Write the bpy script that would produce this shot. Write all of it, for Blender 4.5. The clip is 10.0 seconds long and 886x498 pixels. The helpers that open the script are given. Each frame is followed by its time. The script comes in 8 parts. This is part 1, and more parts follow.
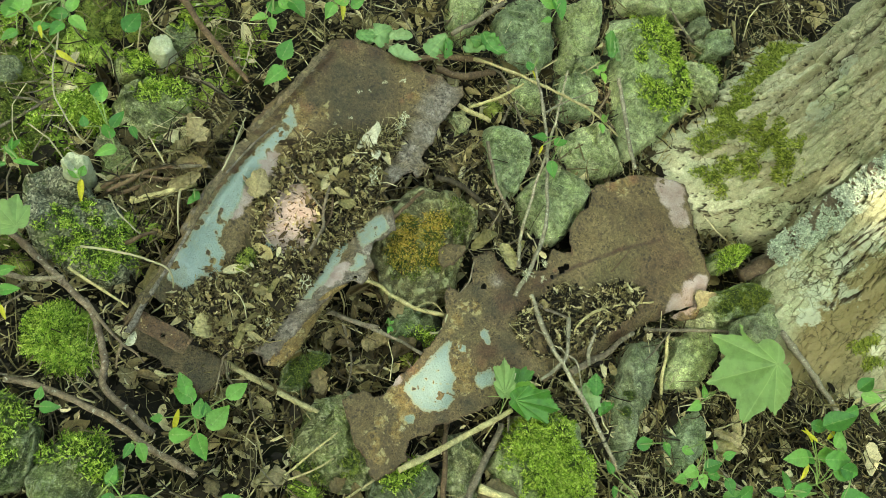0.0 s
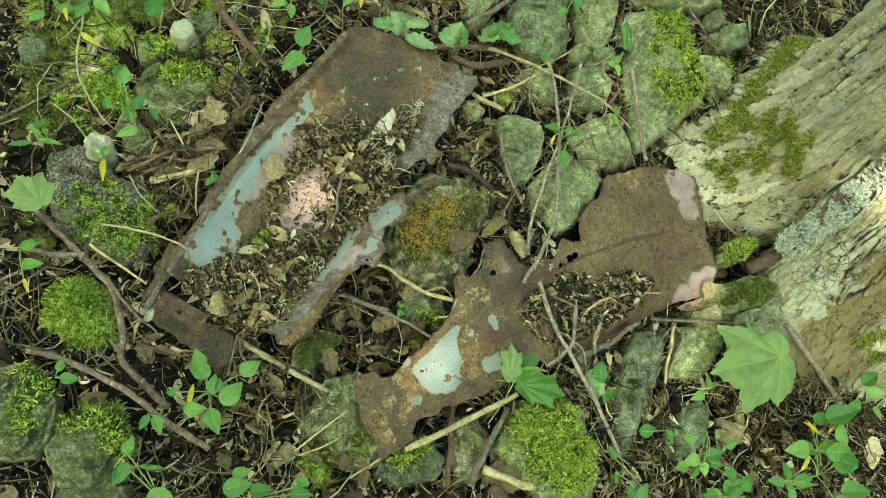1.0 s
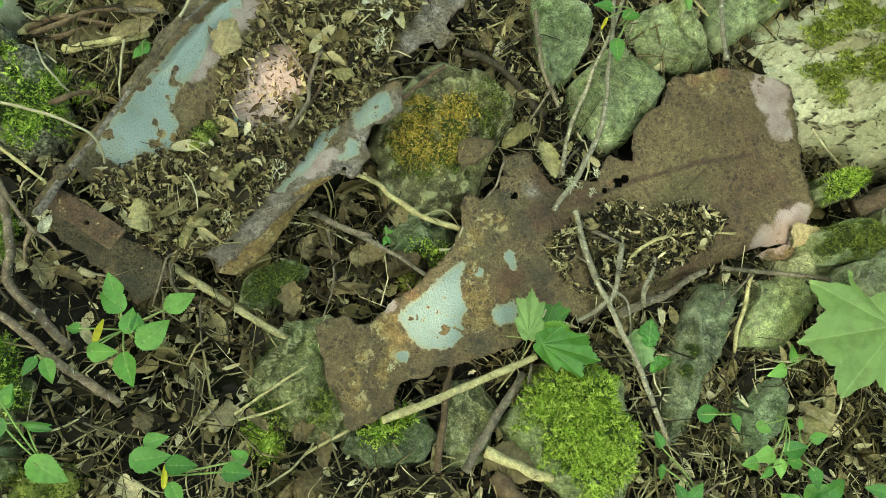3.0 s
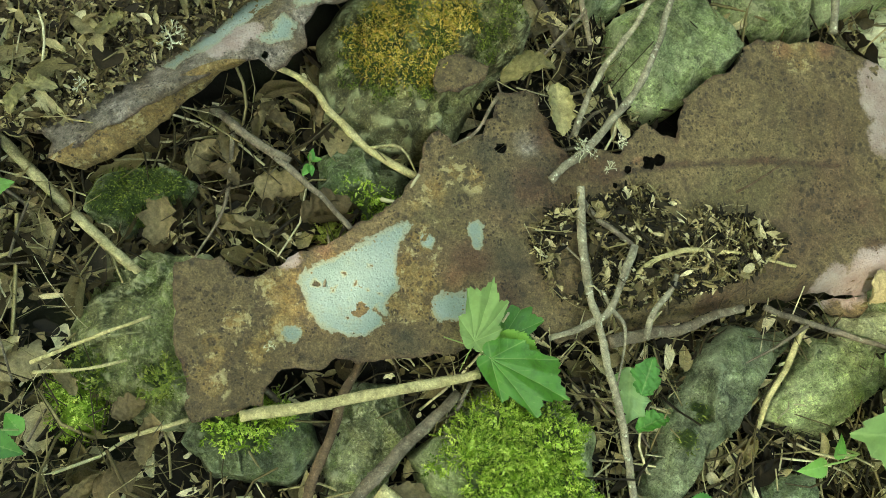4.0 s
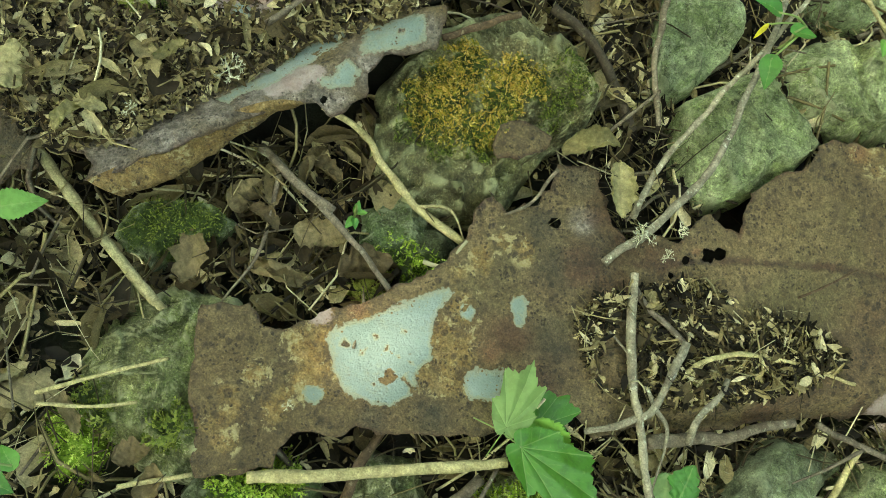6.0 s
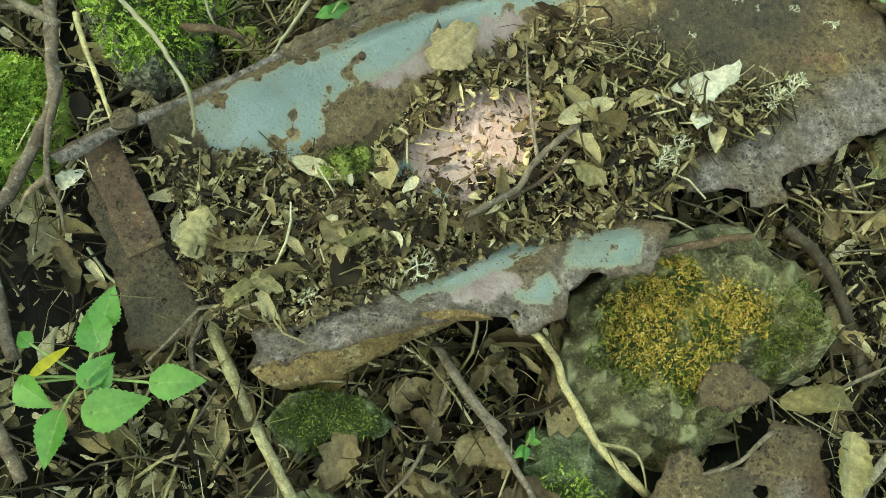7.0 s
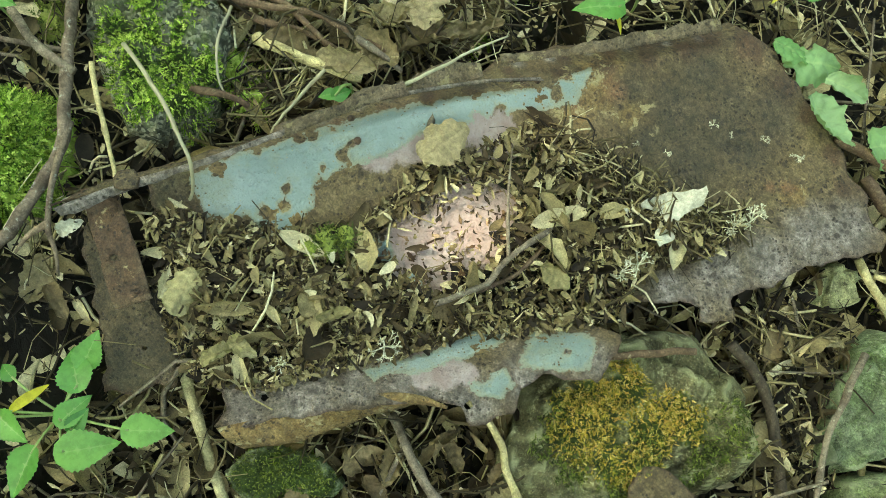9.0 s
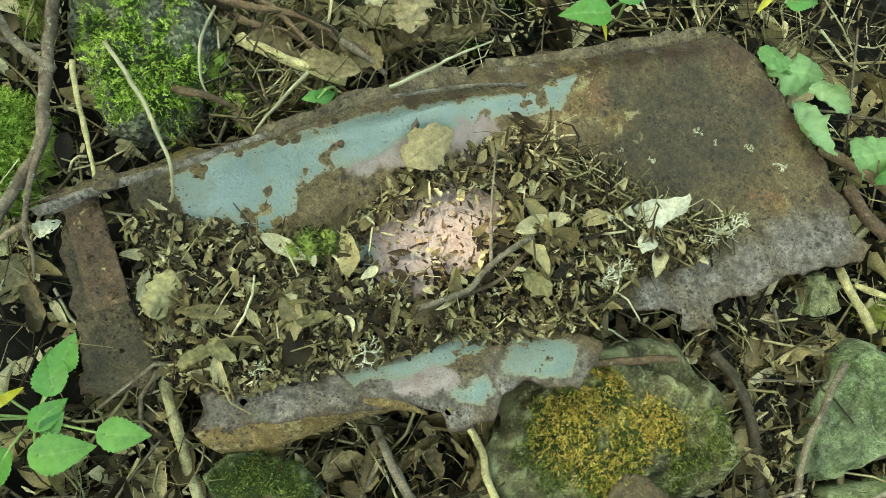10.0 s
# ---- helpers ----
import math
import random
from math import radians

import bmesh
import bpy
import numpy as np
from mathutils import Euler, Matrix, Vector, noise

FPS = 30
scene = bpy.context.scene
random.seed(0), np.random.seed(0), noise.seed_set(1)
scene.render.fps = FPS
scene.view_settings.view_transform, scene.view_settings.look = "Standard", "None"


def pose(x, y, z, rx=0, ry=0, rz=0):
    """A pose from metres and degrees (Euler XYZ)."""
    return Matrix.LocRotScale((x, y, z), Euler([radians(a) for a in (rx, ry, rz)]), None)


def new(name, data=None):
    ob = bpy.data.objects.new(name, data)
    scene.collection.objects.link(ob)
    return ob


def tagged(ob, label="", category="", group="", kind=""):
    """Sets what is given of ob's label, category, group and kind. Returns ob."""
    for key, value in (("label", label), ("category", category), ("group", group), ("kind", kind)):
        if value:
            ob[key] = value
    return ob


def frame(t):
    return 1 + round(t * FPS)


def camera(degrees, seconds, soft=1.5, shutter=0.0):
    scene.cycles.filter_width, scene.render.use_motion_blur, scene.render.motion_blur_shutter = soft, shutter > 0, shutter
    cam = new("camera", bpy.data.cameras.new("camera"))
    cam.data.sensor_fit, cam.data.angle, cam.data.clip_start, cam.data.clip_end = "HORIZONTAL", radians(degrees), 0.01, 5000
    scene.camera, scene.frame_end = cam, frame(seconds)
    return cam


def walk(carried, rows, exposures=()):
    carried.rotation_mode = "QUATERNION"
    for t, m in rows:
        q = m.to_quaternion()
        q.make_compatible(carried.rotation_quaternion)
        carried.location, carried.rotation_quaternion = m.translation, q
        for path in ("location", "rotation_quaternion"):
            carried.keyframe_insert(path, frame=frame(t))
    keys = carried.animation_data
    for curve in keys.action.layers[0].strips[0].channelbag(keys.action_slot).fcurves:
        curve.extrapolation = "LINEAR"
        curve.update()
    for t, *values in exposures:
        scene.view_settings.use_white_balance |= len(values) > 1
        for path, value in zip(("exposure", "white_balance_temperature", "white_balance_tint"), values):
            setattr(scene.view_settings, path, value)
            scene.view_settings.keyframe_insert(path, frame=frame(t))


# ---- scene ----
from mathutils.bvhtree import BVHTree
from mathutils.geometry import delaunay_2d_cdt, intersect_point_line

# ------------------------------------------------------------------ camera
cam = camera(60.5, 10.0, 0.35)
ROWS = [
    (0, -0.3129, -0.3721, 1.1516, 17.32, -15.2, -0),
    (0.5, -0.3137, -0.3873, 1.1695, 16.68, -14.74, 0.56),
    (1, -0.3133, -0.3832, 1.1733, 16.05, -14.58, 1.62),
    (1.5, -0.3116, -0.3807, 1.1731, 15.87, -14.55, 2.1),
    (2, -0.2912, -0.3817, 1.1592, 15.31, -14.1, 1.23),
    (2.5, -0.2456, -0.3814, 1.0724, 13.71, -13.15, 0.8),
    (2.7, -0.2247, -0.3636, 1.0144, 12.31, -12.48, 1.88),
    (3.8, -0.0725, -0.3094, 0.6486, 9.63, -11.96, 16.02),
    (4, -0.054, -0.2957, 0.6482, 8.09, -11.79, 17.76),
    (4.5, -0.0624, -0.3036, 0.643, 7.55, -13.62, 19.83),
    (5, -0.0654, -0.3028, 0.6444, 7.05, -14.1, 21.04),
    (5.2, -0.0653, -0.3152, 0.6401, 8.02, -14.4, 21.13),
    (6.5, -0.1078, -0.2306, 0.5824, 11.37, -7.14, 30.11),
    (7, -0.1756, -0.1831, 0.5554, 13.29, -4.25, 36.09),
    (7.5, -0.2192, -0.1402, 0.5651, 12.23, -4.78, 39.64),
    (8, -0.2287, -0.1296, 0.5975, 11.74, -5.69, 41.6),
    (8.5, -0.2341, -0.1327, 0.6083, 11.21, -6.65, 42.53),
    (9, -0.2156, -0.1339, 0.6105, 11.85, -7.32, 42.77),
    (9.5, -0.2153, -0.1298, 0.6082, 11.66, -8, 43.06),
    (10, -0.2155, -0.1282, 0.609, 11.82, -8.39, 43.22),
]
walk(cam, [(t, pose(x, y, z, rx, ry, rz)) for t, x, y, z, rx, ry, rz in ROWS],
     [(0.0, 2.55, 7600, -22), (6.0, 2.55, 7600, -22), (7.5, 2.72, 7050, -20), (10.0, 2.72, 7050, -20)])

# ------------------------------------------------------------------ light
TO_SUN = Vector((-0.46, -0.36, 1.0)).normalized()
world = bpy.data.worlds.new("sky")
scene.world = world
world.use_nodes = True
wn, wl = world.node_tree.nodes, world.node_tree.links
sky = wn.new("ShaderNodeTexSky")
sky.sky_type, sky.sun_disc = "NISHITA", False
sky.sun_elevation, sky.sun_rotation = math.asin(TO_SUN.z), math.atan2(TO_SUN.x, TO_SUN.y)
sky.dust_density, sky.air_density = 7.0, 1.0
wl.new(sky.outputs[0], wn["Background"].inputs[0])
wn["Background"].inputs[1].default_value = 0.15
sun_data = bpy.data.lights.new("sun", "SUN")
sun_data.energy, sun_data.angle, sun_data.color = 2.4, radians(0.55), (1.0, 0.8, 0.77)
sun = new("sun", sun_data)
sun.rotation_euler = TO_SUN.to_track_quat("Z", "Y").to_euler()

# ------------------------------------------------------------------ materials
class Nodes:
    """A small builder for node materials."""

    def __init__(self, name):
        self.m = bpy.data.materials.new(name)
        self.m.use_nodes = True
        self.n, self.l = self.m.node_tree.nodes, self.m.node_tree.links
        self.b = self.n["Principled BSDF"]
        self.pos = self.n.new("ShaderNodeNewGeometry").outputs["Position"]
        self.island = self.n["Geometry"].outputs["Random Per Island"]
        self.rand = self.n.new("ShaderNodeObjectInfo").outputs["Random"]

    def link(self, a, b):
        if hasattr(a, "links"):
            self.l.new(a, b)
        else:
            b.default_value = a
        return self

    def noise(self, scale, detail=5, rough=0.6, dist=0.0, vec=None):
        t = self.n.new("ShaderNodeTexNoise")
        t.inputs["Scale"].default_value, t.inputs["Detail"].default_value = scale, detail
        t.inputs["Roughness"].default_value, t.inputs["Distortion"].default_value = rough, dist
        self.l.new(vec or self.pos, t.inputs["Vector"])
        return t.outputs["Fac"]

    def voronoi(self, scale, feature="DISTANCE_TO_EDGE", vec=None, out="Distance"):
        t = self.n.new("ShaderNodeTexVoronoi")
        t.feature = feature
        t.inputs["Scale"].default_value = scale
        self.l.new(vec or self.pos, t.inputs["Vector"])
        return t.outputs[out]

    def warp(self, amount, scale):
        t, m, a = self.n.new("ShaderNodeTexNoise"), self.n.new("ShaderNodeVectorMath"), self.n.new("ShaderNodeVectorMath")
        t.inputs["Scale"].default_value = scale
        self.l.new(self.pos, t.inputs["Vector"])
        m.operation = "SCALE"
        m.inputs["Scale"].default_value = amount
        self.l.new(t.outputs["Color"], m.inputs[0])
        self.l.new(m.outputs[0], a.inputs[0])
        self.l.new(self.pos, a.inputs[1])
        return a.outputs[0]

    def attr(self, name):
        t = self.n.new("ShaderNodeAttribute")
        t.attribute_name = name
        return t.outputs["Fac"]

    def math(self, op, a, b=0.0, c=0.0):
        t = self.n.new("ShaderNodeMath")
        t.operation = op
        self.link(a, t.inputs[0]).link(b, t.inputs[1]).link(c, t.inputs[2])
        return t.outputs[0]

    def step(self, x, lo, hi):
        t = self.n.new("ShaderNodeMapRange")
        t.interpolation_type = "SMOOTHSTEP"
        self.link(x, t.inputs[0])
        t.inputs[1].default_value, t.inputs[2].default_value = lo, hi
        return t.outputs[0]

    def ramp(self, x, *stops):
        t = self.n.new("ShaderNodeValToRGB")
        e = t.color_ramp.elements
        while len(e) < len(stops):
            e.new(0.5)
        for k, (p, c) in zip(e, stops):
            k.position, k.color = p, (*c, 1)
        self.link(x, t.inputs[0])
        return t.outputs[0]

    def mix(self, f, a, b, mode="MIX"):
        t = self.n.new("ShaderNodeMix")
        t.data_type, t.blend_type = "RGBA", mode
        self.link(f, t.inputs[0])
        for v, s in ((a, t.inputs[6]), (b, t.inputs[7])):
            self.link((*v, 1) if isinstance(v, tuple) else v, s)
        return t.outputs[2]

    def grit(self, c, scale, amount, rough=0.8):
        """The colour with a mottling of that scale."""
        lo, hi = 1 - amount, 1 + amount * 1.1
        return self.mix(1.0, c, self.ramp(self.noise(scale, 8, rough), (0.34, (lo,) * 3), (0.5, (0.95,) * 3), (0.66, (hi,) * 3)), "MULTIPLY")

    def bump(self, h, strength, dist, normal=None):
        t = self.n.new("ShaderNodeBump")
        t.inputs["Strength"].default_value, t.inputs["Distance"].default_value = strength, dist
        self.link(h, t.inputs["Height"])
        if normal:
            self.l.new(normal, t.inputs["Normal"])
        return t.outputs[0]

    def done(self, color, rough=0.8, normal=None, metal=0.0, spec=0.4):
        self.link((*color, 1) if isinstance(color, tuple) else color, self.b.inputs["Base Color"])
        self.link(rough, self.b.inputs["Roughness"]).link(metal, self.b.inputs["Metallic"])
        self.b.inputs["Specular IOR Level"].default_value = spec
        if normal:
            self.l.new(normal, self.b.inputs["Normal"])
        return self.m


def soil_material():
    k = Nodes("soil")
    # damp soil, taken near black so the gaps' shade sits in its colour
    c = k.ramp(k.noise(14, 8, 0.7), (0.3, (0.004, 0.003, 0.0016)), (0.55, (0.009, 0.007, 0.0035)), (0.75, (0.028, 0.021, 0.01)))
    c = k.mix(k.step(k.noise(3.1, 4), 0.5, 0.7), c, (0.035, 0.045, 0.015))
    return k.done(c, 0.95, k.bump(k.noise(120, 8, 0.75), 0.9, 0.012))


def stone_material(name="stone", a=(0.35, 0.41, 0.25), b=(0.59, 0.66, 0.46), film=1.0):
    k = Nodes(name)
    def over(c, x, lo, hi, to, most):
        return k.mix(k.math("MULTIPLY", k.step(x, lo, hi), most), c, to)
    c = k.ramp(k.noise(9, 9, 0.72, 0.8), (0.32, tuple(v * 0.55 for v in a)), (0.5, a), (0.66, b))
    # thin algae film, grey crusts, dark pits and pale grains
    c = over(c, k.noise(15, 9, 0.78, 0.6), 0.47, 0.58, (0.19, 0.25, 0.09), 0.6 * film)
    c = over(c, k.noise(6, 8, 0.75, 0.4), 0.52, 0.62, (0.36, 0.38, 0.17), 0.4 * film)
    c = over(c, k.noise(31, 9, 0.8), 0.55, 0.6, (0.42, 0.44, 0.33), 0.6)
    c = over(c, k.noise(46, 9, 0.82), 0.44, 0.38, (0.045, 0.05, 0.03), 0.75 * min(1.0, 0.3 + 0.7 * film))
    c = over(c, k.noise(130, 6, 0.8), 0.42, 0.36, (0.05, 0.052, 0.03), 0.7)
    c = over(c, k.noise(160, 6, 0.8), 0.58, 0.64, (0.5, 0.51, 0.39), 0.6)
    c = over(c, k.noise(520, 3, 0.7), 0.57, 0.66, (0.5, 0.51, 0.4), 0.5)
    c = over(c, k.noise(610, 3, 0.7), 0.44, 0.36, (0.04, 0.045, 0.028), 0.55)
    c = k.grit(k.grit(k.grit(c, 20, 0.5), 75, 0.55), 380, 0.5)
    worn = k.n.new("ShaderNodeNewGeometry").outputs["Pointiness"]
    c = k.mix(k.math("MULTIPLY", k.step(worn, 0.51, 0.57), 0.6), c, (0.5, 0.52, 0.38))
    tint = k.ramp(k.rand, (0.0, (0.68, 0.74, 0.64)), (0.4, (0.95, 1.0, 0.86)), (0.7, (1.12, 1.1, 0.82)), (1.0, (1.25, 1.2, 1.03)))
    c = k.mix(1.0, c, tint, "MULTIPLY")
    m = k.step(k.math("ADD", k.attr("moss"), k.math("MULTIPLY", k.math("SUBTRACT", k.noise(90, 5, 0.7), 0.5), 0.9)), 0.25, 0.6)
    c = k.mix(m, c, k.ramp(k.noise(150, 4), (0.3, (0.02, 0.035, 0.006)), (0.7, (0.075, 0.11, 0.018))))
    n = k.bump(k.noise(24, 10, 0.72, 0.5), 1.0, 0.016)
    n = k.bump(k.noise(95, 8, 0.8), 0.9, 0.005, n)
    n = k.bump(k.noise(300, 6, 0.78), 0.9, 0.0024, n)
    return k.done(c, k.ramp(k.noise(30), (0.3, (0.65,) * 3), (0.7, (0.95,) * 3)), n, spec=0.3)


def fibre_material(name, stops, rough=0.75, translucent=0.0, by_object=False, grain=260, spec=0.3, veined=False, vein_tint=(0.5, 0.62, 0.25)):
    """Leaves, straws and moss: a colour per piece, a finer mottling on top, light shining through if asked."""
    k = Nodes(name)
    c = k.ramp(k.rand if by_object else k.island, *stops)
    c = k.mix(k.math("MULTIPLY", k.step(k.noise(grain, 5, 0.7), 0.4, 0.7), 0.45), c, k.mix(1.0, c, (0.45, 0.42, 0.4), "MULTIPLY"))
    if veined:
        c = k.mix(k.math("MULTIPLY", k.step(k.attr("vein"), 0.35, 0.95), 0.45), c, k.mix(0.45, c, vein_tint))
    if rough > 0.6:
        c = k.grit(k.grit(c, grain * 0.5, 0.45), grain * 2.2, 0.4)
    m = k.done(c, rough, k.bump(k.noise(grain * 1.6, 4), 0.35, 0.001), spec=spec)
    if translucent:
        t, s = k.n.new("ShaderNodeBsdfTranslucent"), k.n.new("ShaderNodeMixShader")
        k.l.new(k.mix(1.0, c, (1.0, 1.1, 0.5), "MULTIPLY"), t.inputs[0])
        s.inputs[0].default_value = translucent
        k.l.new(k.b.outputs[0], s.inputs[1])
        k.l.new(t.outputs[0], s.inputs[2])
        k.l.new(s.outputs[0], k.n["Material Output"].inputs[0])
    return m


def rust_material():
    k = Nodes("rusted_painted_steel")
    big, mid, fine = k.noise(6, 6, 0.65, 0.5), k.noise(38, 8, 0.75, 0.3), k.noise(330, 6, 0.75)
    def blend(c, amount, to, most=1.0):
        return k.mix(k.math("MULTIPLY", amount, most), c, to)
    def field(name, lo, hi, ragged=1.0):
        return k.step(k.math("ADD", k.attr(name), k.math("MULTIPLY", k.math("SUBTRACT", mid, 0.5), ragged)), lo, hi)
    c = k.ramp(big, (0.3, (0.1, 0.072, 0.031)), (0.5, (0.17, 0.126, 0.057)), (0.7, (0.235, 0.175, 0.08)))
    c = blend(c, k.step(k.noise(4.3, 5, 0.6, 0.4), 0.5, 0.66), (0.14, 0.085, 0.045), 0.6)
    c = blend(c, k.step(k.noise(5.1, 5, 0.6, 0.4), 0.52, 0.68), (0.14, 0.124, 0.052), 0.65)
    c = blend(c, k.step(mid, 0.5, 0.7), (0.17, 0.122, 0.055), 0.55)
    c = blend(c, k.step(mid, 0.47, 0.34), (0.045, 0.03, 0.016), 0.65)
    grey = field("grey", 0.1, 0.8)
    c = blend(c, grey, k.ramp(k.noise(90, 5, 0.7), (0.35, (0.15, 0.126, 0.103)), (0.65, (0.33, 0.295, 0.26))), 0.85)
    c = blend(c, field("ochre", 0.25, 0.75, 2.6), k.ramp(k.noise(110, 6, 0.75), (0.35, (0.2, 0.115, 0.03)), (0.65, (0.34, 0.25, 0.095))), 0.85)
    rings = k.step(k.voronoi(115, "F1", k.warp(0.01, 60)), 0.42, 0.25)
    c = blend(c, k.math("MULTIPLY", rings, k.step(k.noise(23, 3), 0.42, 0.6)), (0.036, 0.025, 0.016), 0.7)
    c = blend(c, k.step(fine, 0.57, 0.7), (0.25, 0.185, 0.1), 0.6)
    c = blend(c, k.step(fine, 0.45, 0.32), (0.022, 0.015, 0.009), 0.7)
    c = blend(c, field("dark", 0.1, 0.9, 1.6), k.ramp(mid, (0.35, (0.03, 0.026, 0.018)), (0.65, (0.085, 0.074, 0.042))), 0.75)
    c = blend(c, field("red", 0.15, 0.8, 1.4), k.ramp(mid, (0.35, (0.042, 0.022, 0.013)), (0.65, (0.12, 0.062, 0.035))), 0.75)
    c = blend(c, field("crust", 0.2, 1.0, 1.2), (0.23, 0.115, 0.06), 0.7)
    ragged_all = k.math("MULTIPLY", k.math("SUBTRACT", k.noise(48, 8, 0.75), 0.5), 1.5)
    spots = k.math("MULTIPLY", k.math("MULTIPLY", k.step(k.math("ADD", k.voronoi(52, "F1", k.warp(0.02, 55)), k.math("MULTIPLY", k.math("SUBTRACT", k.noise(120, 5, 0.7), 0.5), 0.9)), 0.34, 0.26), k.step(k.noise(14, 4), 0.56, 0.62)), 1.3)
    dots = k.math("MULTIPLY", k.step(k.voronoi(230, "F1"), 0.25, 0.12), k.step(k.noise(30, 2), 0.42, 0.6))
    def coat(a, cut=1.0):
        v = k.math("ADD", k.attr(a), k.math("MULTIPLY", ragged_all, k.step(k.attr(a), 0.0, 0.12)))
        v = k.math("SUBTRACT", v, k.math("MULTIPLY", spots, cut))
        return k.math("SUBTRACT", v, k.math("MULTIPLY", dots, cut * 0.6))
    edge = k.step(k.math("ADD", k.attr("paint"), k.math("MULTIPLY", ragged_all, k.step(k.attr("paint"), 0.0, 0.12))), 0.0, 0.2)
    c = blend(c, edge, (0.2, 0.13, 0.045), 0.5)
    c = blend(c, k.step(k.noise(19, 8, 0.8, 0.4), 0.53, 0.6), (0.26, 0.195, 0.1), 0.25)
    c = blend(c, k.step(k.noise(27, 8, 0.8, 0.4), 0.45, 0.39), (0.05, 0.033, 0.02), 0.3)
    pits = k.math("MULTIPLY", k.step(k.voronoi(260, "F1", k.warp(0.006, 90)), 0.38, 0.22), k.step(k.noise(44, 4, 0.7), 0.44, 0.58))
    c = blend(c, pits, (0.022, 0.014, 0.009), 0.75)
    c = k.grit(k.grit(k.grit(c, 90, 0.35), 260, 0.35), 600, 0.45)
    flecks = k.math("MULTIPLY", k.step(k.noise(58, 7, 0.75, 0.3), 0.55, 0.6), k.step(k.math("ADD", k.attr("ochre"), k.math("MULTIPLY", k.math("SUBTRACT", big, 0.5), 0.5)), 0.05, 0.3))
    c = blend(c, flecks, k.ramp(fine, (0.35, (0.3, 0.23, 0.09)), (0.65, (0.52, 0.46, 0.25))), 0.8)
    pink = k.step(coat("pink", 0.5), 0.05, 0.35)
    c = blend(c, pink, k.ramp(mid, (0.35, (0.35, 0.245, 0.215)), (0.65, (0.53, 0.45, 0.43))), 0.8)
    v = coat("paint")
    teal = k.step(v, 0.12, 0.24)
    c = k.mix(teal, c, k.ramp(k.noise(11, 6), (0.35, (0.19, 0.255, 0.225)), (0.65, (0.36, 0.445, 0.42))))
    c = blend(c, k.math("MULTIPLY", teal, k.step(v, 0.5, 0.2)), (0.36, 0.345, 0.2), 0.6)
    c = blend(c, k.math("MULTIPLY", teal, k.step(k.noise(21, 7, 0.75), 0.5, 0.68)), (0.3, 0.3, 0.18), 0.5)
    c = blend(c, k.math("MULTIPLY", teal, k.step(k.noise(150, 6, 0.8), 0.59, 0.66)), (0.14, 0.12, 0.06), 0.6)
    rough = k.mix(teal, k.mix(grey, k.ramp(mid, (0.3, (0.6,) * 3), (0.7, (0.85,) * 3)), (0.55,) * 3), (0.36,) * 3)
    n = k.bump(pits, 0.7, -0.0016, k.bump(fine, 1.0, 0.003))
    n = k.bump(k.math("MULTIPLY", rings, k.math("SUBTRACT", 1.0, teal)), 0.35, -0.0014, n)
    n = k.bump(mid, 0.6, 0.004, n)
    n = k.bump(teal, 0.6, 0.0012, n)
    return k.done(c, rough, n, metal=0.0, spec=0.5)


def bark_material():
    k = Nodes("tree_bark")
    c = k.ramp(k.noise(9, 8, 0.72, 0.6), (0.3, (0.45, 0.435, 0.28)), (0.5, (0.62, 0.6, 0.405)), (0.7, (0.77, 0.75, 0.56)))
    c = k.mix(k.math("MULTIPLY", k.step(k.noise(5, 6, 0.7), 0.42, 0.56), 0.6), c, (0.42, 0.48, 0.3))
    c = k.mix(k.math("MULTIPLY", k.step(k.noise(60, 7, 0.78), 0.54, 0.62), 0.5), c, (0.62, 0.61, 0.47))
    c = k.mix(k.math("MULTIPLY", k.attr("shade"), 0.45), c, (0.27, 0.23, 0.13))
    c = k.mix(k.math("MULTIPLY", k.step(k.attr("flake"), 0.35, 0.95), 0.25), c, (0.7, 0.67, 0.46))
    c = k.grit(k.grit(c, 110, 0.28), 420, 0.22)
    c = k.mix(k.math("MULTIPLY", k.step(k.attr("brown"), 0.1, 0.7), 0.85), c, (0.19, 0.155, 0.066))
    c = k.mix(k.math("MULTIPLY", k.step(k.math("ADD", k.attr("lichen"), k.math("MULTIPLY", k.math("SUBTRACT", k.noise(55, 7, 0.78), 0.5), 2.4)), 0.6, 0.85), 0.6), c, (0.5, 0.56, 0.45))
    c = k.mix(k.step(k.attr("crack"), 0.3, 0.85), c, (0.05, 0.038, 0.022))
    # hair cracks that break the plates into small scales
    line = k.voronoi(50, vec=k.warp(0.045, 30))
    hair = k.math("MULTIPLY", k.math("SUBTRACT", 1.0, k.step(line, 0.015, 0.06)), k.step(k.noise(13, 5, 0.7), 0.47, 0.6))
    c = k.mix(k.math("MULTIPLY", hair, 0.65), c, (0.09, 0.072, 0.038))
    m = k.step(k.math("ADD", k.attr("moss"), k.math("MULTIPLY", k.math("SUBTRACT", k.noise(60, 6, 0.75), 0.5), 1.6)), 0.45, 0.8)
    c = k.mix(m, c, k.ramp(k.noise(140, 4), (0.3, (0.05, 0.07, 0.013)), (0.7, (0.16, 0.19, 0.04))))
    n = k.bump(hair, 0.8, -0.003, k.bump(k.noise(60, 9, 0.72, 0.6), 0.6, 0.005))
    return k.done(c, 0.9, k.bump(k.noise(300, 5, 0.7), 0.7, 0.002, n), spec=0.25)


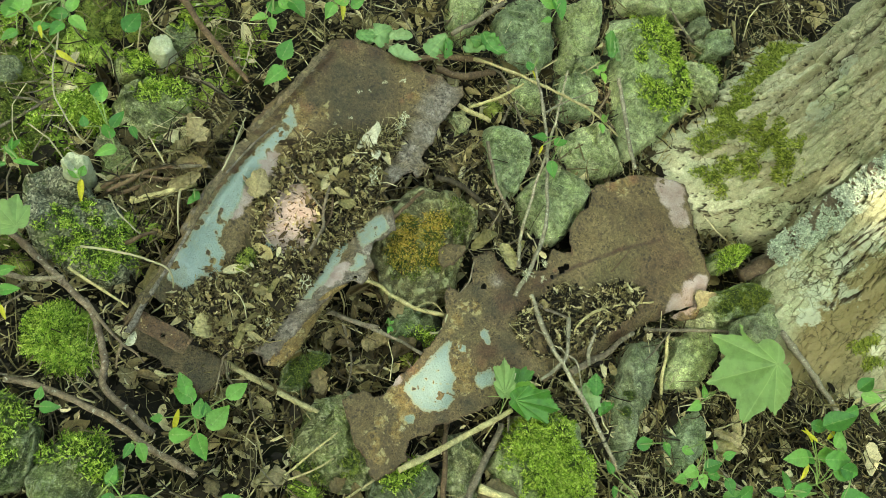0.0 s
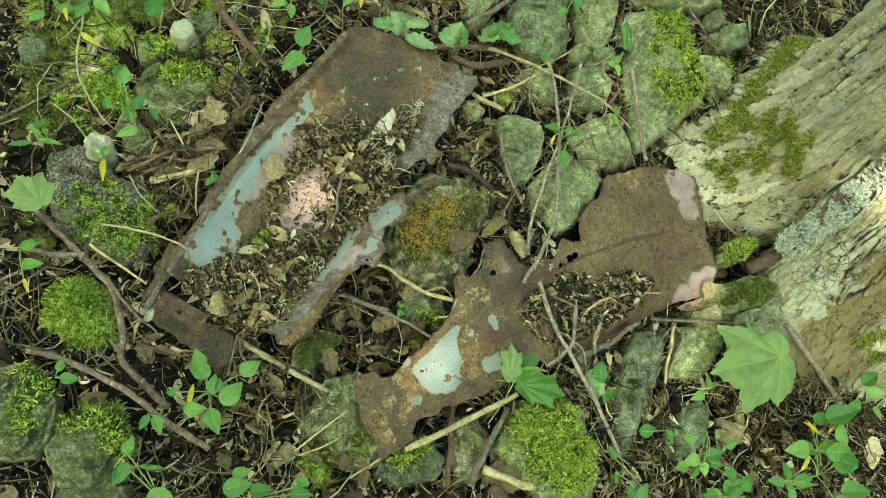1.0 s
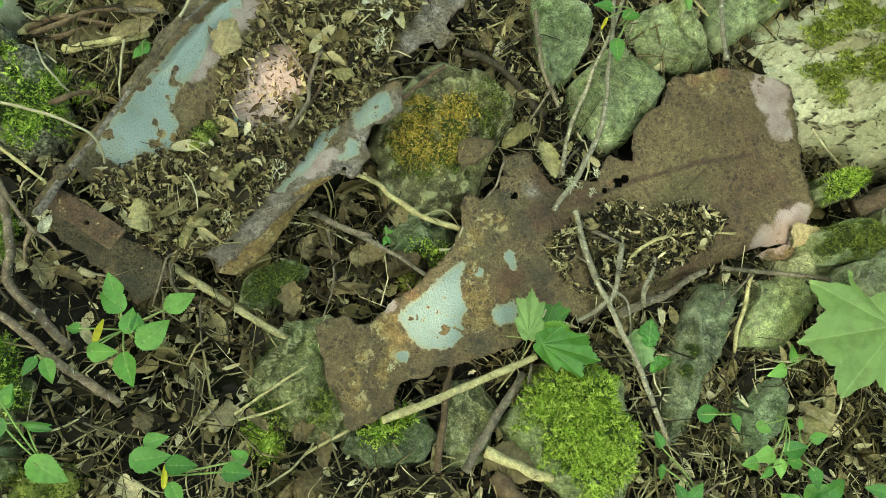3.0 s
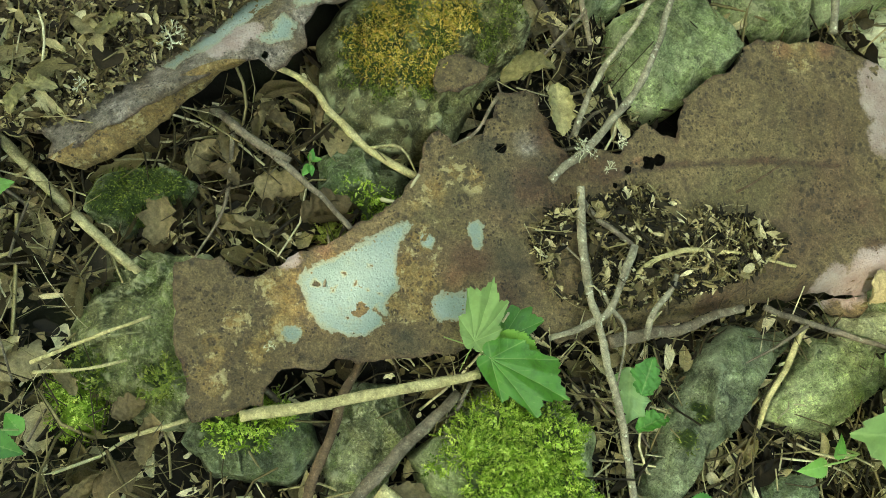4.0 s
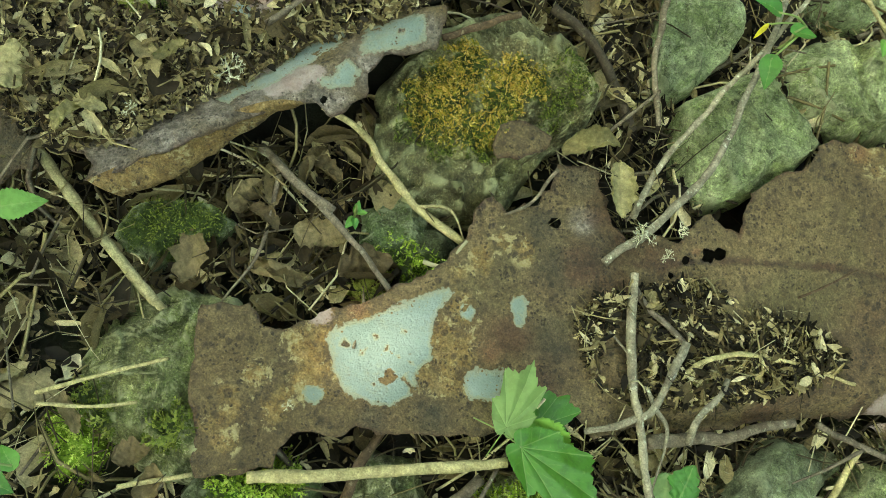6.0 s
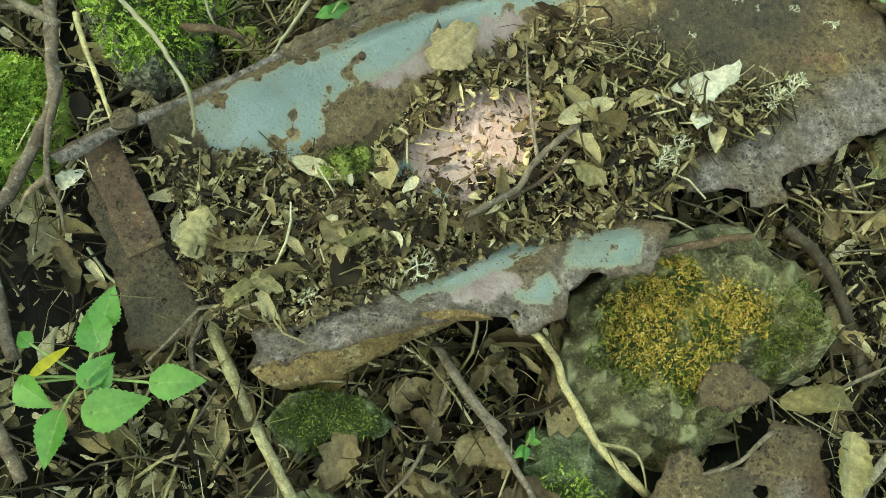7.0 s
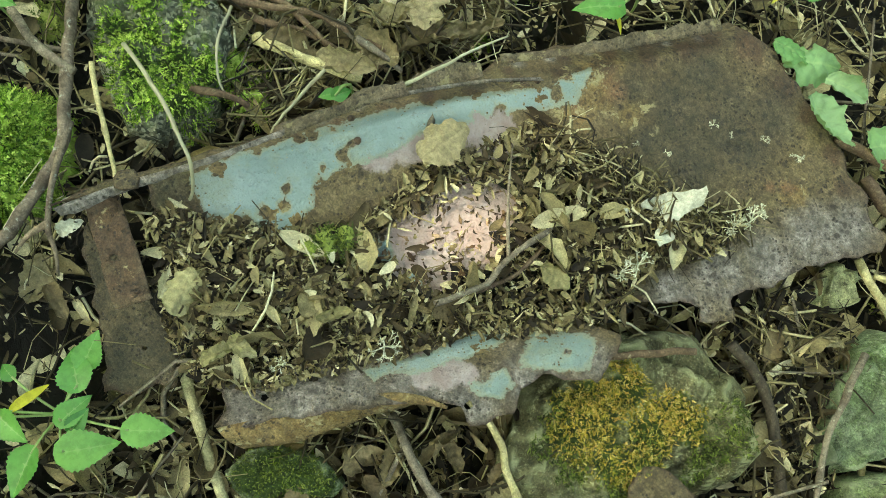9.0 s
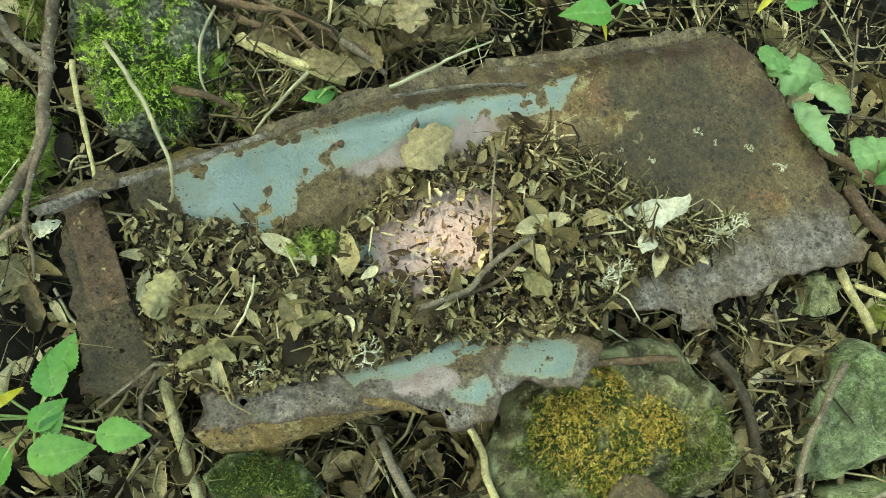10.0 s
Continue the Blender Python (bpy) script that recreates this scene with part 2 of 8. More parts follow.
def stick_material(name, a, b, mark):
    k = Nodes(name)
    c = k.ramp(k.noise(60, 6, 0.7), (0.35, a), (0.65, b))
    c = k.mix(k.step(k.noise(130, 5, 0.75), 0.57, 0.68), c, mark)
    c = k.grit(k.grit(c, 140, 0.45), 600, 0.4)
    c = k.mix(1.0, c, k.ramp(k.rand, (0, (0.8, 0.8, 0.8)), (1, (1.2, 1.17, 1.08))), "MULTIPLY")
    return k.done(c, 0.85, k.bump(k.noise(300, 6, 0.7), 0.7, 0.002), spec=0.3)


SOIL = soil_material()
STONE = stone_material()
PALE_STONE = stone_material("pale_stone", (0.36, 0.37, 0.25), (0.58, 0.59, 0.42), 0.7)
DARK_STONE = stone_material("dark_stone", (0.17, 0.185, 0.1), (0.35, 0.375, 0.22))
BROWN_STONE = stone_material("brown_stone", (0.15, 0.138, 0.085), (0.33, 0.31, 0.2), 0.35)
MOSSY_STONE = stone_material("mossy_stone", (0.075, 0.09, 0.035), (0.19, 0.225, 0.1))


def speckled_material():
    """Coarse grey rock with a crust of pale lichen grains."""
    k = Nodes("speckled_rock")
    c = k.ramp(k.noise(14, 8, 0.75, 0.4), (0.35, (0.13, 0.14, 0.1)), (0.65, (0.32, 0.33, 0.26)))
    grain = k.voronoi(330, "F1", k.warp(0.004, 160), "Color")
    c = k.mix(0.75, c, k.ramp(grain, (0.25, (0.06, 0.06, 0.036)), (0.55, (0.23, 0.225, 0.14)), (0.85, (0.58, 0.565, 0.39))))
    c = k.mix(k.math("MULTIPLY", k.step(k.noise(26, 7, 0.75), 0.46, 0.38), 0.7), c, (0.05, 0.055, 0.035))
    c = k.mix(k.math("MULTIPLY", k.step(k.noise(20, 7, 0.75), 0.53, 0.62), 0.55), c, (0.16, 0.2, 0.07))
    m = k.step(k.math("ADD", k.attr("moss"), k.math("MULTIPLY", k.math("SUBTRACT", k.noise(90, 5, 0.7), 0.5), 0.9)), 0.35, 0.7)
    c = k.mix(m, c, (0.04, 0.06, 0.012))
    n = k.bump(k.voronoi(330, "F1", k.warp(0.004, 160)), 0.8, 0.0025, k.bump(k.noise(40, 8, 0.75), 0.9, 0.012))
    return k.done(c, 0.9, n, spec=0.25)


GREY_STONE = speckled_material()


def pebble_material():
    k = Nodes("cream_pebble")
    c = k.ramp(k.noise(35, 7, 0.7), (0.35, (0.3, 0.32, 0.19)), (0.65, (0.52, 0.53, 0.37)))
    c = k.mix(k.math("MULTIPLY", k.step(k.noise(90, 6, 0.75), 0.56, 0.64), 0.5), c, (0.33, 0.36, 0.18))
    return k.done(k.grit(c, 300, 0.2), 0.75, k.bump(k.noise(150, 6, 0.75), 0.7, 0.002), spec=0.3)


CREAM_STONE = pebble_material()
MOSS = fibre_material("green_moss", ((0.0, (0.05, 0.1, 0.01)), (0.4, (0.34, 0.49, 0.06)), (1.0, (0.82, 0.92, 0.27))), 0.7, 0.4)
ROOT_MOSS = fibre_material("root_moss", ((0.0, (0.09, 0.12, 0.018)), (0.5, (0.3, 0.36, 0.06)), (1.0, (0.6, 0.64, 0.17))), 0.75, 0.3)
DARK_MOSS = fibre_material("dark_moss", ((0.0, (0.06, 0.085, 0.013)), (0.5, (0.17, 0.215, 0.04)), (1.0, (0.37, 0.41, 0.1))), 0.75, 0.25)
OLIVE_MOSS = fibre_material("olive_moss", ((0.0, (0.025, 0.034, 0.007)), (0.5, (0.09, 0.12, 0.02)), (1.0, (0.32, 0.37, 0.075))), 0.8, 0.1)
LUSH_MOSS = fibre_material("lush_moss", ((0.0, (0.02, 0.05, 0.006)), (0.4, (0.25, 0.4, 0.042)), (1.0, (0.8, 0.92, 0.24))), 0.7, 0.35)
GOLD_MOSS = fibre_material("golden_moss", ((0.0, (0.08, 0.085, 0.012)), (0.25, (0.24, 0.25, 0.035)), (0.5, (0.5, 0.4, 0.07)), (0.72, (0.68, 0.43, 0.11)), (1.0, (0.78, 0.66, 0.24))), 0.75, 0.25)
RUST = rust_material()
BARK = bark_material()
LITTER = fibre_material("dry_leaf_litter", ((0.0, (0.007, 0.005, 0.0025)), (0.34, (0.022, 0.016, 0.007)), (0.54, (0.11, 0.085, 0.037)), (0.78, (0.42, 0.35, 0.175)), (1.0, (0.78, 0.71, 0.46))), 0.8, 0.12)
HEAPED = fibre_material("heaped_leaf_litter", ((0.0, (0.012, 0.008, 0.004)), (0.3, (0.06, 0.042, 0.019)), (0.58, (0.2, 0.158, 0.07)), (0.85, (0.42, 0.36, 0.18)), (1.0, (0.66, 0.6, 0.38))), 0.8, 0.12)
DRIFT = fibre_material("drifted_leaf", ((0.0, (0.016, 0.011, 0.005)), (0.4, (0.06, 0.043, 0.019)), (0.72, (0.18, 0.14, 0.066)), (1.0, (0.4, 0.34, 0.18))), 0.8, 0.15)
RUSSET = fibre_material("russet_crumbs", ((0.0, (0.03, 0.016, 0.008)), (0.4, (0.1, 0.06, 0.028)), (0.75, (0.24, 0.16, 0.09)), (1.0, (0.42, 0.32, 0.21))), 0.8, 0.1)
STRAW = fibre_material("dry_straw", ((0.0, (0.016, 0.011, 0.005)), (0.45, (0.1, 0.078, 0.032)), (0.8, (0.37, 0.32, 0.15)), (1.0, (0.72, 0.67, 0.42))), 0.7)
GREEN = fibre_material("seedling_leaf", ((0.0, (0.07, 0.205, 0.034)), (0.5, (0.13, 0.32, 0.055)), (1.0, (0.24, 0.45, 0.09))), 0.42, 0.35, True, 120, 0.5, True)
DARK_GREEN = fibre_material("young_maple_leaf", ((0.0, (0.075, 0.2, 0.024)), (1.0, (0.12, 0.28, 0.036))), 0.38, 0.3, True, 120, 0.5, True)
PALE_GREEN = fibre_material("pale_leaf", ((0.0, (0.19, 0.3, 0.085)), (1.0, (0.23, 0.345, 0.11))), 0.5, 0.25, True, 50, 0.4, True)
LIMP = fibre_material("limp_leaf", ((0.0, (0.1, 0.25, 0.05)), (0.5, (0.19, 0.34, 0.11)), (1.0, (0.36, 0.48, 0.25))), 0.5, 0.25, True, 70, 0.4, True)
YELLOW = fibre_material("yellowed_leaf", ((0.0, (0.55, 0.5, 0.04)), (1.0, (0.62, 0.58, 0.08))), 0.55, 0.3, True)
DEAD = fibre_material("dead_leaf", ((0.0, (0.09, 0.065, 0.03)), (0.5, (0.22, 0.175, 0.088)), (1.0, (0.42, 0.36, 0.2))), 0.75, 0.15, True, 90, 0.3, True, (0.06, 0.042, 0.02))
TAN_LEAF = fibre_material("tan_leaf", ((0.0, (0.23, 0.2, 0.085)), (1.0, (0.38, 0.34, 0.165))), 0.7, 0.2, True, 90, 0.3, True, (0.09, 0.07, 0.03))
BLEACHED = fibre_material("bleached_leaf", ((0.0, (0.46, 0.445, 0.32)), (1.0, (0.56, 0.545, 0.41))), 0.7, 0.1, True, 90, 0.3, True, (0.3, 0.28, 0.17))
TWIG = stick_material("grey_twig", (0.101, 0.0819, 0.0585), (0.218, 0.187, 0.136), (0.328, 0.328, 0.242))
LICHEN_TWIG = stick_material("lichen_grey_twig", (0.18, 0.16, 0.115), (0.36, 0.335, 0.24), (0.6, 0.63, 0.49))
MOTTLED = stick_material("mottled_branch", (0.11, 0.08, 0.052), (0.26, 0.205, 0.14), (0.48, 0.47, 0.37))
BROWN = stick_material("brown_twig", (0.0702, 0.0468, 0.0281), (0.156, 0.109, 0.0663), (0.234, 0.195, 0.125))
ROTTEN = stick_material("rotten_twig", (0.03, 0.024, 0.016), (0.075, 0.06, 0.04), (0.12, 0.11, 0.07))
PALE = stick_material("pale_stem", (0.33, 0.29, 0.14), (0.48, 0.435, 0.235), (0.3, 0.26, 0.14))
STEM = fibre_material("green_stem", ((0, (0.2, 0.3, 0.08)), (1, (0.28, 0.36, 0.12))), 0.6, 0, True)
BLADE = fibre_material("dry_grass", ((0.0, (0.36, 0.33, 0.2)), (1.0, (0.5, 0.47, 0.31))), 0.6, 0.1, True, 90)
WOODS = fibre_material("far_foliage", ((0.0, (0.03, 0.05, 0.015)), (1.0, (0.07, 0.11, 0.03))), 0.7, 0.2)
LEAFY_LICHEN = fibre_material("leafy_lichen", ((0.0, (0.3, 0.34, 0.28)), (0.4, (0.58, 0.67, 0.56)), (1.0, (0.88, 0.93, 0.8))), 0.85, 0.15)
LICHEN = fibre_material("pale_lichen", ((0.0, (0.4, 0.4, 0.26)), (0.6, (0.62, 0.62, 0.43)), (1.0, (0.82, 0.81, 0.62))), 0.85)


# ------------------------------------------------------------------ building helpers
def fbm(x, y, z=0.0, octaves=4):
    return noise.fractal((x, y, z), 1.0, 2.0, octaves)


def mesh_of(name, verts, faces, mat, smooth=True, attrs=None, sharp=0):
    me = bpy.data.meshes.new(name)
    me.from_pydata(verts, [], faces)
    me.materials.append(mat)
    if smooth:
        me.polygons.foreach_set("use_smooth", np.ones(len(me.polygons), bool))
    for key, values in (attrs or {}).items():
        me.attributes.new(key, "FLOAT", "POINT").data.foreach_set("value", np.asarray(values, np.float32))
    me.update()
    if sharp:
        me.set_sharp_from_angle(angle=radians(sharp))
    return me


def part(name, me, parent=None, label="", loc=(0, 0, 0)):
    ob = new(name, me)
    ob.location = loc
    if parent:
        ob.parent = parent
    if label:
        ob["label"] = label
    return ob


def centred(verts, loc):
    return [(v[0] - loc[0], v[1] - loc[1], v[2] - loc[2]) for v in verts]


def inside(x, y, poly):
    hit, j = False, len(poly) - 1
    for i in range(len(poly)):
        (xi, yi), (xj, yj) = poly[i][:2], poly[j][:2]
        if (yi > y) != (yj > y) and x < (xj - xi) * (y - yi) / (yj - yi) + xi:
            hit = not hit
        j = i
    return hit


def middle(poly):
    return sum(p[0] for p in poly) / len(poly), sum(p[1] for p in poly) / len(poly)


def spline(pts, n):
    """n + 1 points along a smooth curve through pts."""
    pts = [Vector(p) for p in pts]
    pts = [pts[0] * 2 - pts[1], *pts, pts[-1] * 2 - pts[-2]]
    out = []
    for i in range(n + 1):
        u = i / n * (len(pts) - 3)
        k = min(int(u), len(pts) - 4)
        f = u - k
        a, b, c, d = pts[k:k + 4]
        out.append(0.5 * ((2 * b) + (c - a) * f + (2 * a - 5 * b + 4 * c - d) * f * f + (3 * b - a - 3 * c + d) * f ** 3))
    return out


def tube(path, radii, sides=8, wobble=0.0, seed=0.0):
    """Vertices and faces of a round rod along path with closed ends."""
    verts, faces = [], []
    side = Vector((0, 0, 1))
    for i, p in enumerate(path):
        d = (path[min(i + 1, len(path) - 1)] - path[max(i - 1, 0)]).normalized()
        a = d.cross(side)
        if a.length < 0.1:
            a = d.cross(Vector((1, 0, 0)))
        a.normalize()
        b = d.cross(a)
        for k in range(sides):
            t = 2 * math.pi * k / sides
            r = radii[i] * (1 + wobble * noise.noise((p.x * 60 + math.cos(t), p.y * 60 + math.sin(t), seed)))
            verts.append(p + (a * math.cos(t) + b * math.sin(t)) * r)
    for i in range(len(path) - 1):
        for k in range(sides):
            k2 = (k + 1) % sides
            faces.append((i * sides + k, i * sides + k2, (i + 1) * sides + k2, (i + 1) * sides + k))
    faces.append(tuple(range(sides))[::-1])
    faces.append(tuple(range((len(path) - 1) * sides, len(path) * sides)))
    return verts, faces


def join(pieces):
    verts, faces = [], []
    for v, f in pieces:
        o = len(verts)
        verts += [tuple(p) for p in v]
        faces += [tuple(i + o for i in q) for q in f]
    return verts, faces


def ground_z(x, y):
    return -0.05 + 0.014 * noise.noise((x * 6, y * 6, 1.3)) + 0.006 * noise.noise((x * 21, y * 21, 4.0))


# ------------------------------------------------------------------ ground
def build_ground():
    def axis(lo, hi, n):
        inner = np.linspace(lo, hi, n)
        grow = np.cumsum(0.02 * 1.35 ** np.arange(24))
        return np.concatenate([lo - grow[::-1], inner, hi + grow])
    xs, ys = axis(-1.1, 1.5, 210), axis(-0.75, 1.0, 150)
    verts = [(x, y, ground_z(x, y)) for y in ys for x in xs]
    w = len(xs)
    faces = [(j * w + i, j * w + i + 1, (j + 1) * w + i + 1, (j + 1) * w + i) for j in range(len(ys) - 1) for i in range(w - 1)]
    tagged(part("ground", mesh_of("ground", verts, faces, SOIL)), "dark damp forest soil under litter, gap shade in its colour", "ground", kind="structure")


build_ground()


def build_woods():
    """Dim leafy wood all round, far outside the view, added to block low sky light."""
    rng = random.Random(77)
    verts, faces = [], []
    for _ in range(9000):
        a, q, z = rng.uniform(0, 2 * math.pi), rng.uniform(8.0, 10.5), 7.0 * rng.random() ** 0.8
        if z > 5.2 + 1.6 * noise.noise((math.cos(a) * 3, math.sin(a) * 3, 0.0)):
            continue
        m = Matrix.Translation((q * math.cos(a), q * math.sin(a), z)) @ Euler((rng.gauss(1.3, 0.5), rng.gauss(0, 0.5), a + 1.57)).to_matrix().to_4x4()
        o, s = len(verts), rng.uniform(0.15, 0.4)
        verts += [tuple(m @ Vector((x * s, y * s, 0.1 * s * x * x))) for x, y in ((-1, 0), (-0.3, -0.6), (0.6, -0.5), (1.1, 0), (0.6, 0.5), (-0.3, 0.6))]
        faces += [(o, o + 1, o + 2, o + 3), (o, o + 3, o + 4, o + 5)]
    tagged(part("backdrop", mesh_of("backdrop", verts, faces, WOODS, False)), "unseen dim green ring of woodland leaves, added to block low sky", "woodland", kind="structure")


build_woods()

# ------------------------------------------------------------------ stones and moss
FOOTPRINTS = []


def shoot(p, n, h, rng, lean):
    """One feathery moss shoot of height h from p along n."""
    d = (n + Vector((rng.gauss(0, lean), rng.gauss(0, lean), rng.gauss(0, lean * 0.5)))).normalized()
    s = d.cross(Vector((rng.gauss(0, 1), rng.gauss(0, 1), rng.gauss(0, 1)))).normalized()
    droop = Vector((0, 0, -0.25 * h))
    verts = [tuple(p + d * h * u + droop * u * u) for u in (0, 1 / 3, 2 / 3, 1)]
    faces = []
    for i in range(3):
        u = (i + 0.9) / 3.0
        base = p + d * h * (u + 0.08) + droop * u * u
        w = h * (0.3 - 0.16 * u)
        verts += [tuple(base + s * w), tuple(base - s * w)]
        faces += [(i, i + 1, 4 + 2 * i), (i + 1, i, 5 + 2 * i)]
    return verts, faces


def blades(tree, circles, density, length, rng, lean=0.75):
    """Vertices and faces of many tiny feathery moss shoots standing on a surface inside some circles (x, y, r)."""
    verts, faces = [], []
    for cx, cy, r in circles:
        for _ in range(int(density * math.pi * r * r * 1e4)):
            a, q = rng.uniform(0, 2 * math.pi), r * 1.3 * math.sqrt(rng.random())
            x, y = cx + q * math.cos(a), cy + q * math.sin(a)
            if q / r > 0.98 + 0.6 * noise.noise((x * 40, y * 40, 7.7)) + 0.4 * noise.noise((x * 120, y * 120, 3.1)):
                continue
            p, n, _, _ = tree.ray_cast(Vector((x, y, 3)), Vector((0, 0, -1)))
            if p is None:
                continue
            h = length * (0.7 + 0.7 * rng.random()) * (0.75 + 0.9 * max(0, noise.noise((x * 55, y * 55, 0.0))))
            p = p - n * 0.001 + n * h * rng.uniform(0, 0.35)
            v, f = shoot(p, n, h, rng, lean)
            o = len(verts)
            verts += v
            faces += [tuple(i + o for i in q) for q in f]
    return verts, faces


def stone(outline, top=0.0, seed=1, label="grey-green weathered stone half sunk in the litter", moss=(), moss_mat=None, mat=None,
          tilt=(0, 0), sharp=1.0, length=0.008, density=34, name="stone", dome=0.0, rough=1.0, more=()):
    mat, moss_mat = mat or STONE, moss_mat or MOSS
    rng = random.Random(seed * 7 + 3)
    cx, cy = middle(outline)
    n_a, tops, sides = 120, 26, 6
    size = 0.5 * max(math.dist(a, b) for a in outline for b in outline)
    cuts = []
    for i in range(11):
        a = rng.uniform(0, 2 * math.pi)
        lim = rng.uniform(0.05, 0.8)
        cuts.append((math.cos(a), math.sin(a), lim * size, rng.uniform(0.04, 0.12 + 0.75 * lim ** 2) * sharp))
    for i in range(6):
        a = rng.uniform(0, 2 * math.pi)
        cuts.append((math.cos(a), math.sin(a), rng.uniform(0.45, 0.8) * size, rng.uniform(0.35, 1.1) * min(1.0, sharp)))
    outline = [(cx + (x - cx) * 0.95, cy + (y - cy) * 0.95) for x, y in outline]
    radii = []
    for k in range(n_a):
        a = 2 * math.pi * k / n_a
        d, best = (math.cos(a), math.sin(a)), 0.02
        for i in range(len(outline)):
            (x1, y1), (x2, y2) = outline[i - 1], outline[i]
            ex, ey = x2 - x1, y2 - y1
            den = d[0] * ey - d[1] * ex
            if abs(den) < 1e-9:
                continue
            t = ((x1 - cx) * ey - (y1 - cy) * ex) / den
            s = ((x1 - cx) * d[1] - (y1 - cy) * d[0]) / den
            if t > 0 and -1e-6 <= s <= 1 + 1e-6:
                best = max(best, t)
        radii.append(best)
    verts, amount = [], []
    low = min(-0.09, top - 0.1)
    # broken layers: ledges that step down towards some of the edges
    ledges = [(rng.uniform(0.06, 0.34) * size, rng.uniform(0.0018, 0.0055), rng.uniform(0, 6.28), rng.uniform(-0.5, 0.4)) for _ in range(4)]

    def add(x, y, z, amp):
        q = (x * 16 + seed, y * 16, z * 16)
        x += amp * 0.007 * (noise.noise((q[0], q[1], q[2] + 5)) + 0.6 * noise.noise((q[0] * 3, q[1] * 3, q[2] * 3)))
        y += amp * 0.007 * (noise.noise((q[0] + 9, q[1], q[2])) + 0.6 * noise.noise((q[0] * 3 + 9, q[1] * 3, q[2] * 3)))
        z += rough * (0.007 * noise.noise(q) - 0.008 * abs(noise.noise((x * 28 + y * 9, y * 28 - x * 5, seed))) + 0.0045 * fbm(x * 60, y * 60 + seed, z * 60, 5))
        cell = noise.voronoi((x * 15 + seed * 3.1, y * 15, seed), distance_metric="DISTANCE")[1][0]
        gx, gy, gh = noise.cell_vector(cell * 9.7)
        z += rough * amp * (((gx - 0.5) * (x * 15 + seed * 3.1 - cell.x) + (gy - 0.5) * (y * 15 - cell.y)) * 0.03 + (gh - 0.5) * 0.009)
        m = 0.0
        for mx, my, mr in moss:
            m = max(m, 1.15 - math.dist((x, y), (mx, my)) / mr)
        verts.append((x, y, z + 0.004 * max(0, min(1, m * 2))))
        amount.append(max(0, m))

    for j in range(tops):
        f = (j + 0.15) / (tops - 0.85)
        for k in range(n_a):
            a = 2 * math.pi * k / n_a
            r = radii[k] * f * 0.985
            dx, dy = r * math.cos(a), r * math.sin(a)
            z = top + tilt[0] * dx + tilt[1] * dy + dome * (1 - f * f)
            for ca, sa, lim, slope in cuts:
                z = min(z, top + dome * 0.6 - slope * (dx * ca + dy * sa - lim))
            for lim, drop, at, wide in ledges:
                if math.cos(a - at) > wide:
                    reach = lim * (0.7 + 0.9 * noise.noise((dx * 22 + at, dy * 22, seed)) + 0.5 * noise.noise((dx * 70, dy * 70 + at, seed))) * min(1.0, (math.cos(a - at) - wide) * 2.5)
                    z -= drop * max(0.0, min(1.0, (reach - radii[k] * (1 - f)) / 0.0025 + 0.5))
            e = max(0, (f - 0.94) / 0.06)
            z -= 0.006 * (1 - math.sqrt(max(0, 1 - e * e)))
            add(cx + dx, cy + dy, z, 0.4 + f * 0.6)
    for j in range(1, sides + 1):
        f = j / sides
        for k in range(n_a):
            a = 2 * math.pi * k / n_a
            base = verts[(tops - 1) * n_a + k]
            r = radii[k] * (1.0 + 0.05 * math.sin(f * math.pi))
            add(cx + r * math.cos(a), cy + r * math.sin(a), base[2] * (1 - f) + low * f, 1.0)
    faces = []
    for j in range(tops + sides - 1):
        for k in range(n_a):
            k2 = (k + 1) % n_a
            faces.append((j * n_a + k, (j + 1) * n_a + k, (j + 1) * n_a + k2, j * n_a + k2))
    faces.append(tuple(range(n_a)))
    loc = (cx, cy, low)
    ob = part(name, mesh_of(name, centred(verts, loc), faces, mat, True, {"moss": amount}, 24), loc=loc)
    tagged(ob, label, "stone", "loose stones of the old wall")
    FOOTPRINTS.append([(cx + (x - cx) * 0.97, cy + (y - cy) * 0.97) for x, y in outline])
    if moss:
        tree = BVHTree.FromPolygons(verts, faces)
        v, f = blades(tree, moss, density, length, rng)
        tagged(part("moss", mesh_of("moss", centred(v, loc), f, moss_mat, False), ob, "cushion of short bright moss"), kind="stuff")
        if more:
            v, f = blades(tree, more, density, length, rng)
            tagged(part("moss", mesh_of("moss", centred(v, loc), f, OLIVE_MOSS, False), ob, "green moss round the golden patch"), kind="stuff")
    return ob


stone([(0.099, 0.472), (0.134, 0.522), (0.227, 0.54), (0.232, 0.428), (0.22, 0.39), (0.191, 0.365), (0.13, 0.376), (0.104, 0.425)], 0.0, 1, "large flat grey-green stone with a few worn patches")
stone([(0.245, 0.543), (0.324, 0.559), (0.328, 0.476), (0.304, 0.428), (0.273, 0.41), (0.245, 0.424), (0.239, 0.473)], 0.0, 2)
stone([(0.243, 0.418), (0.265, 0.428), (0.261, 0.396), (0.239, 0.378), (0.23, 0.385)], -0.01, 3, "small grey stone wedged between larger stones")
stone([(0.272, 0.426), (0.326, 0.43), (0.337, 0.402), (0.298, 0.379), (0.264, 0.39)], -0.015, 4, "small dark stone wedged between larger stones")
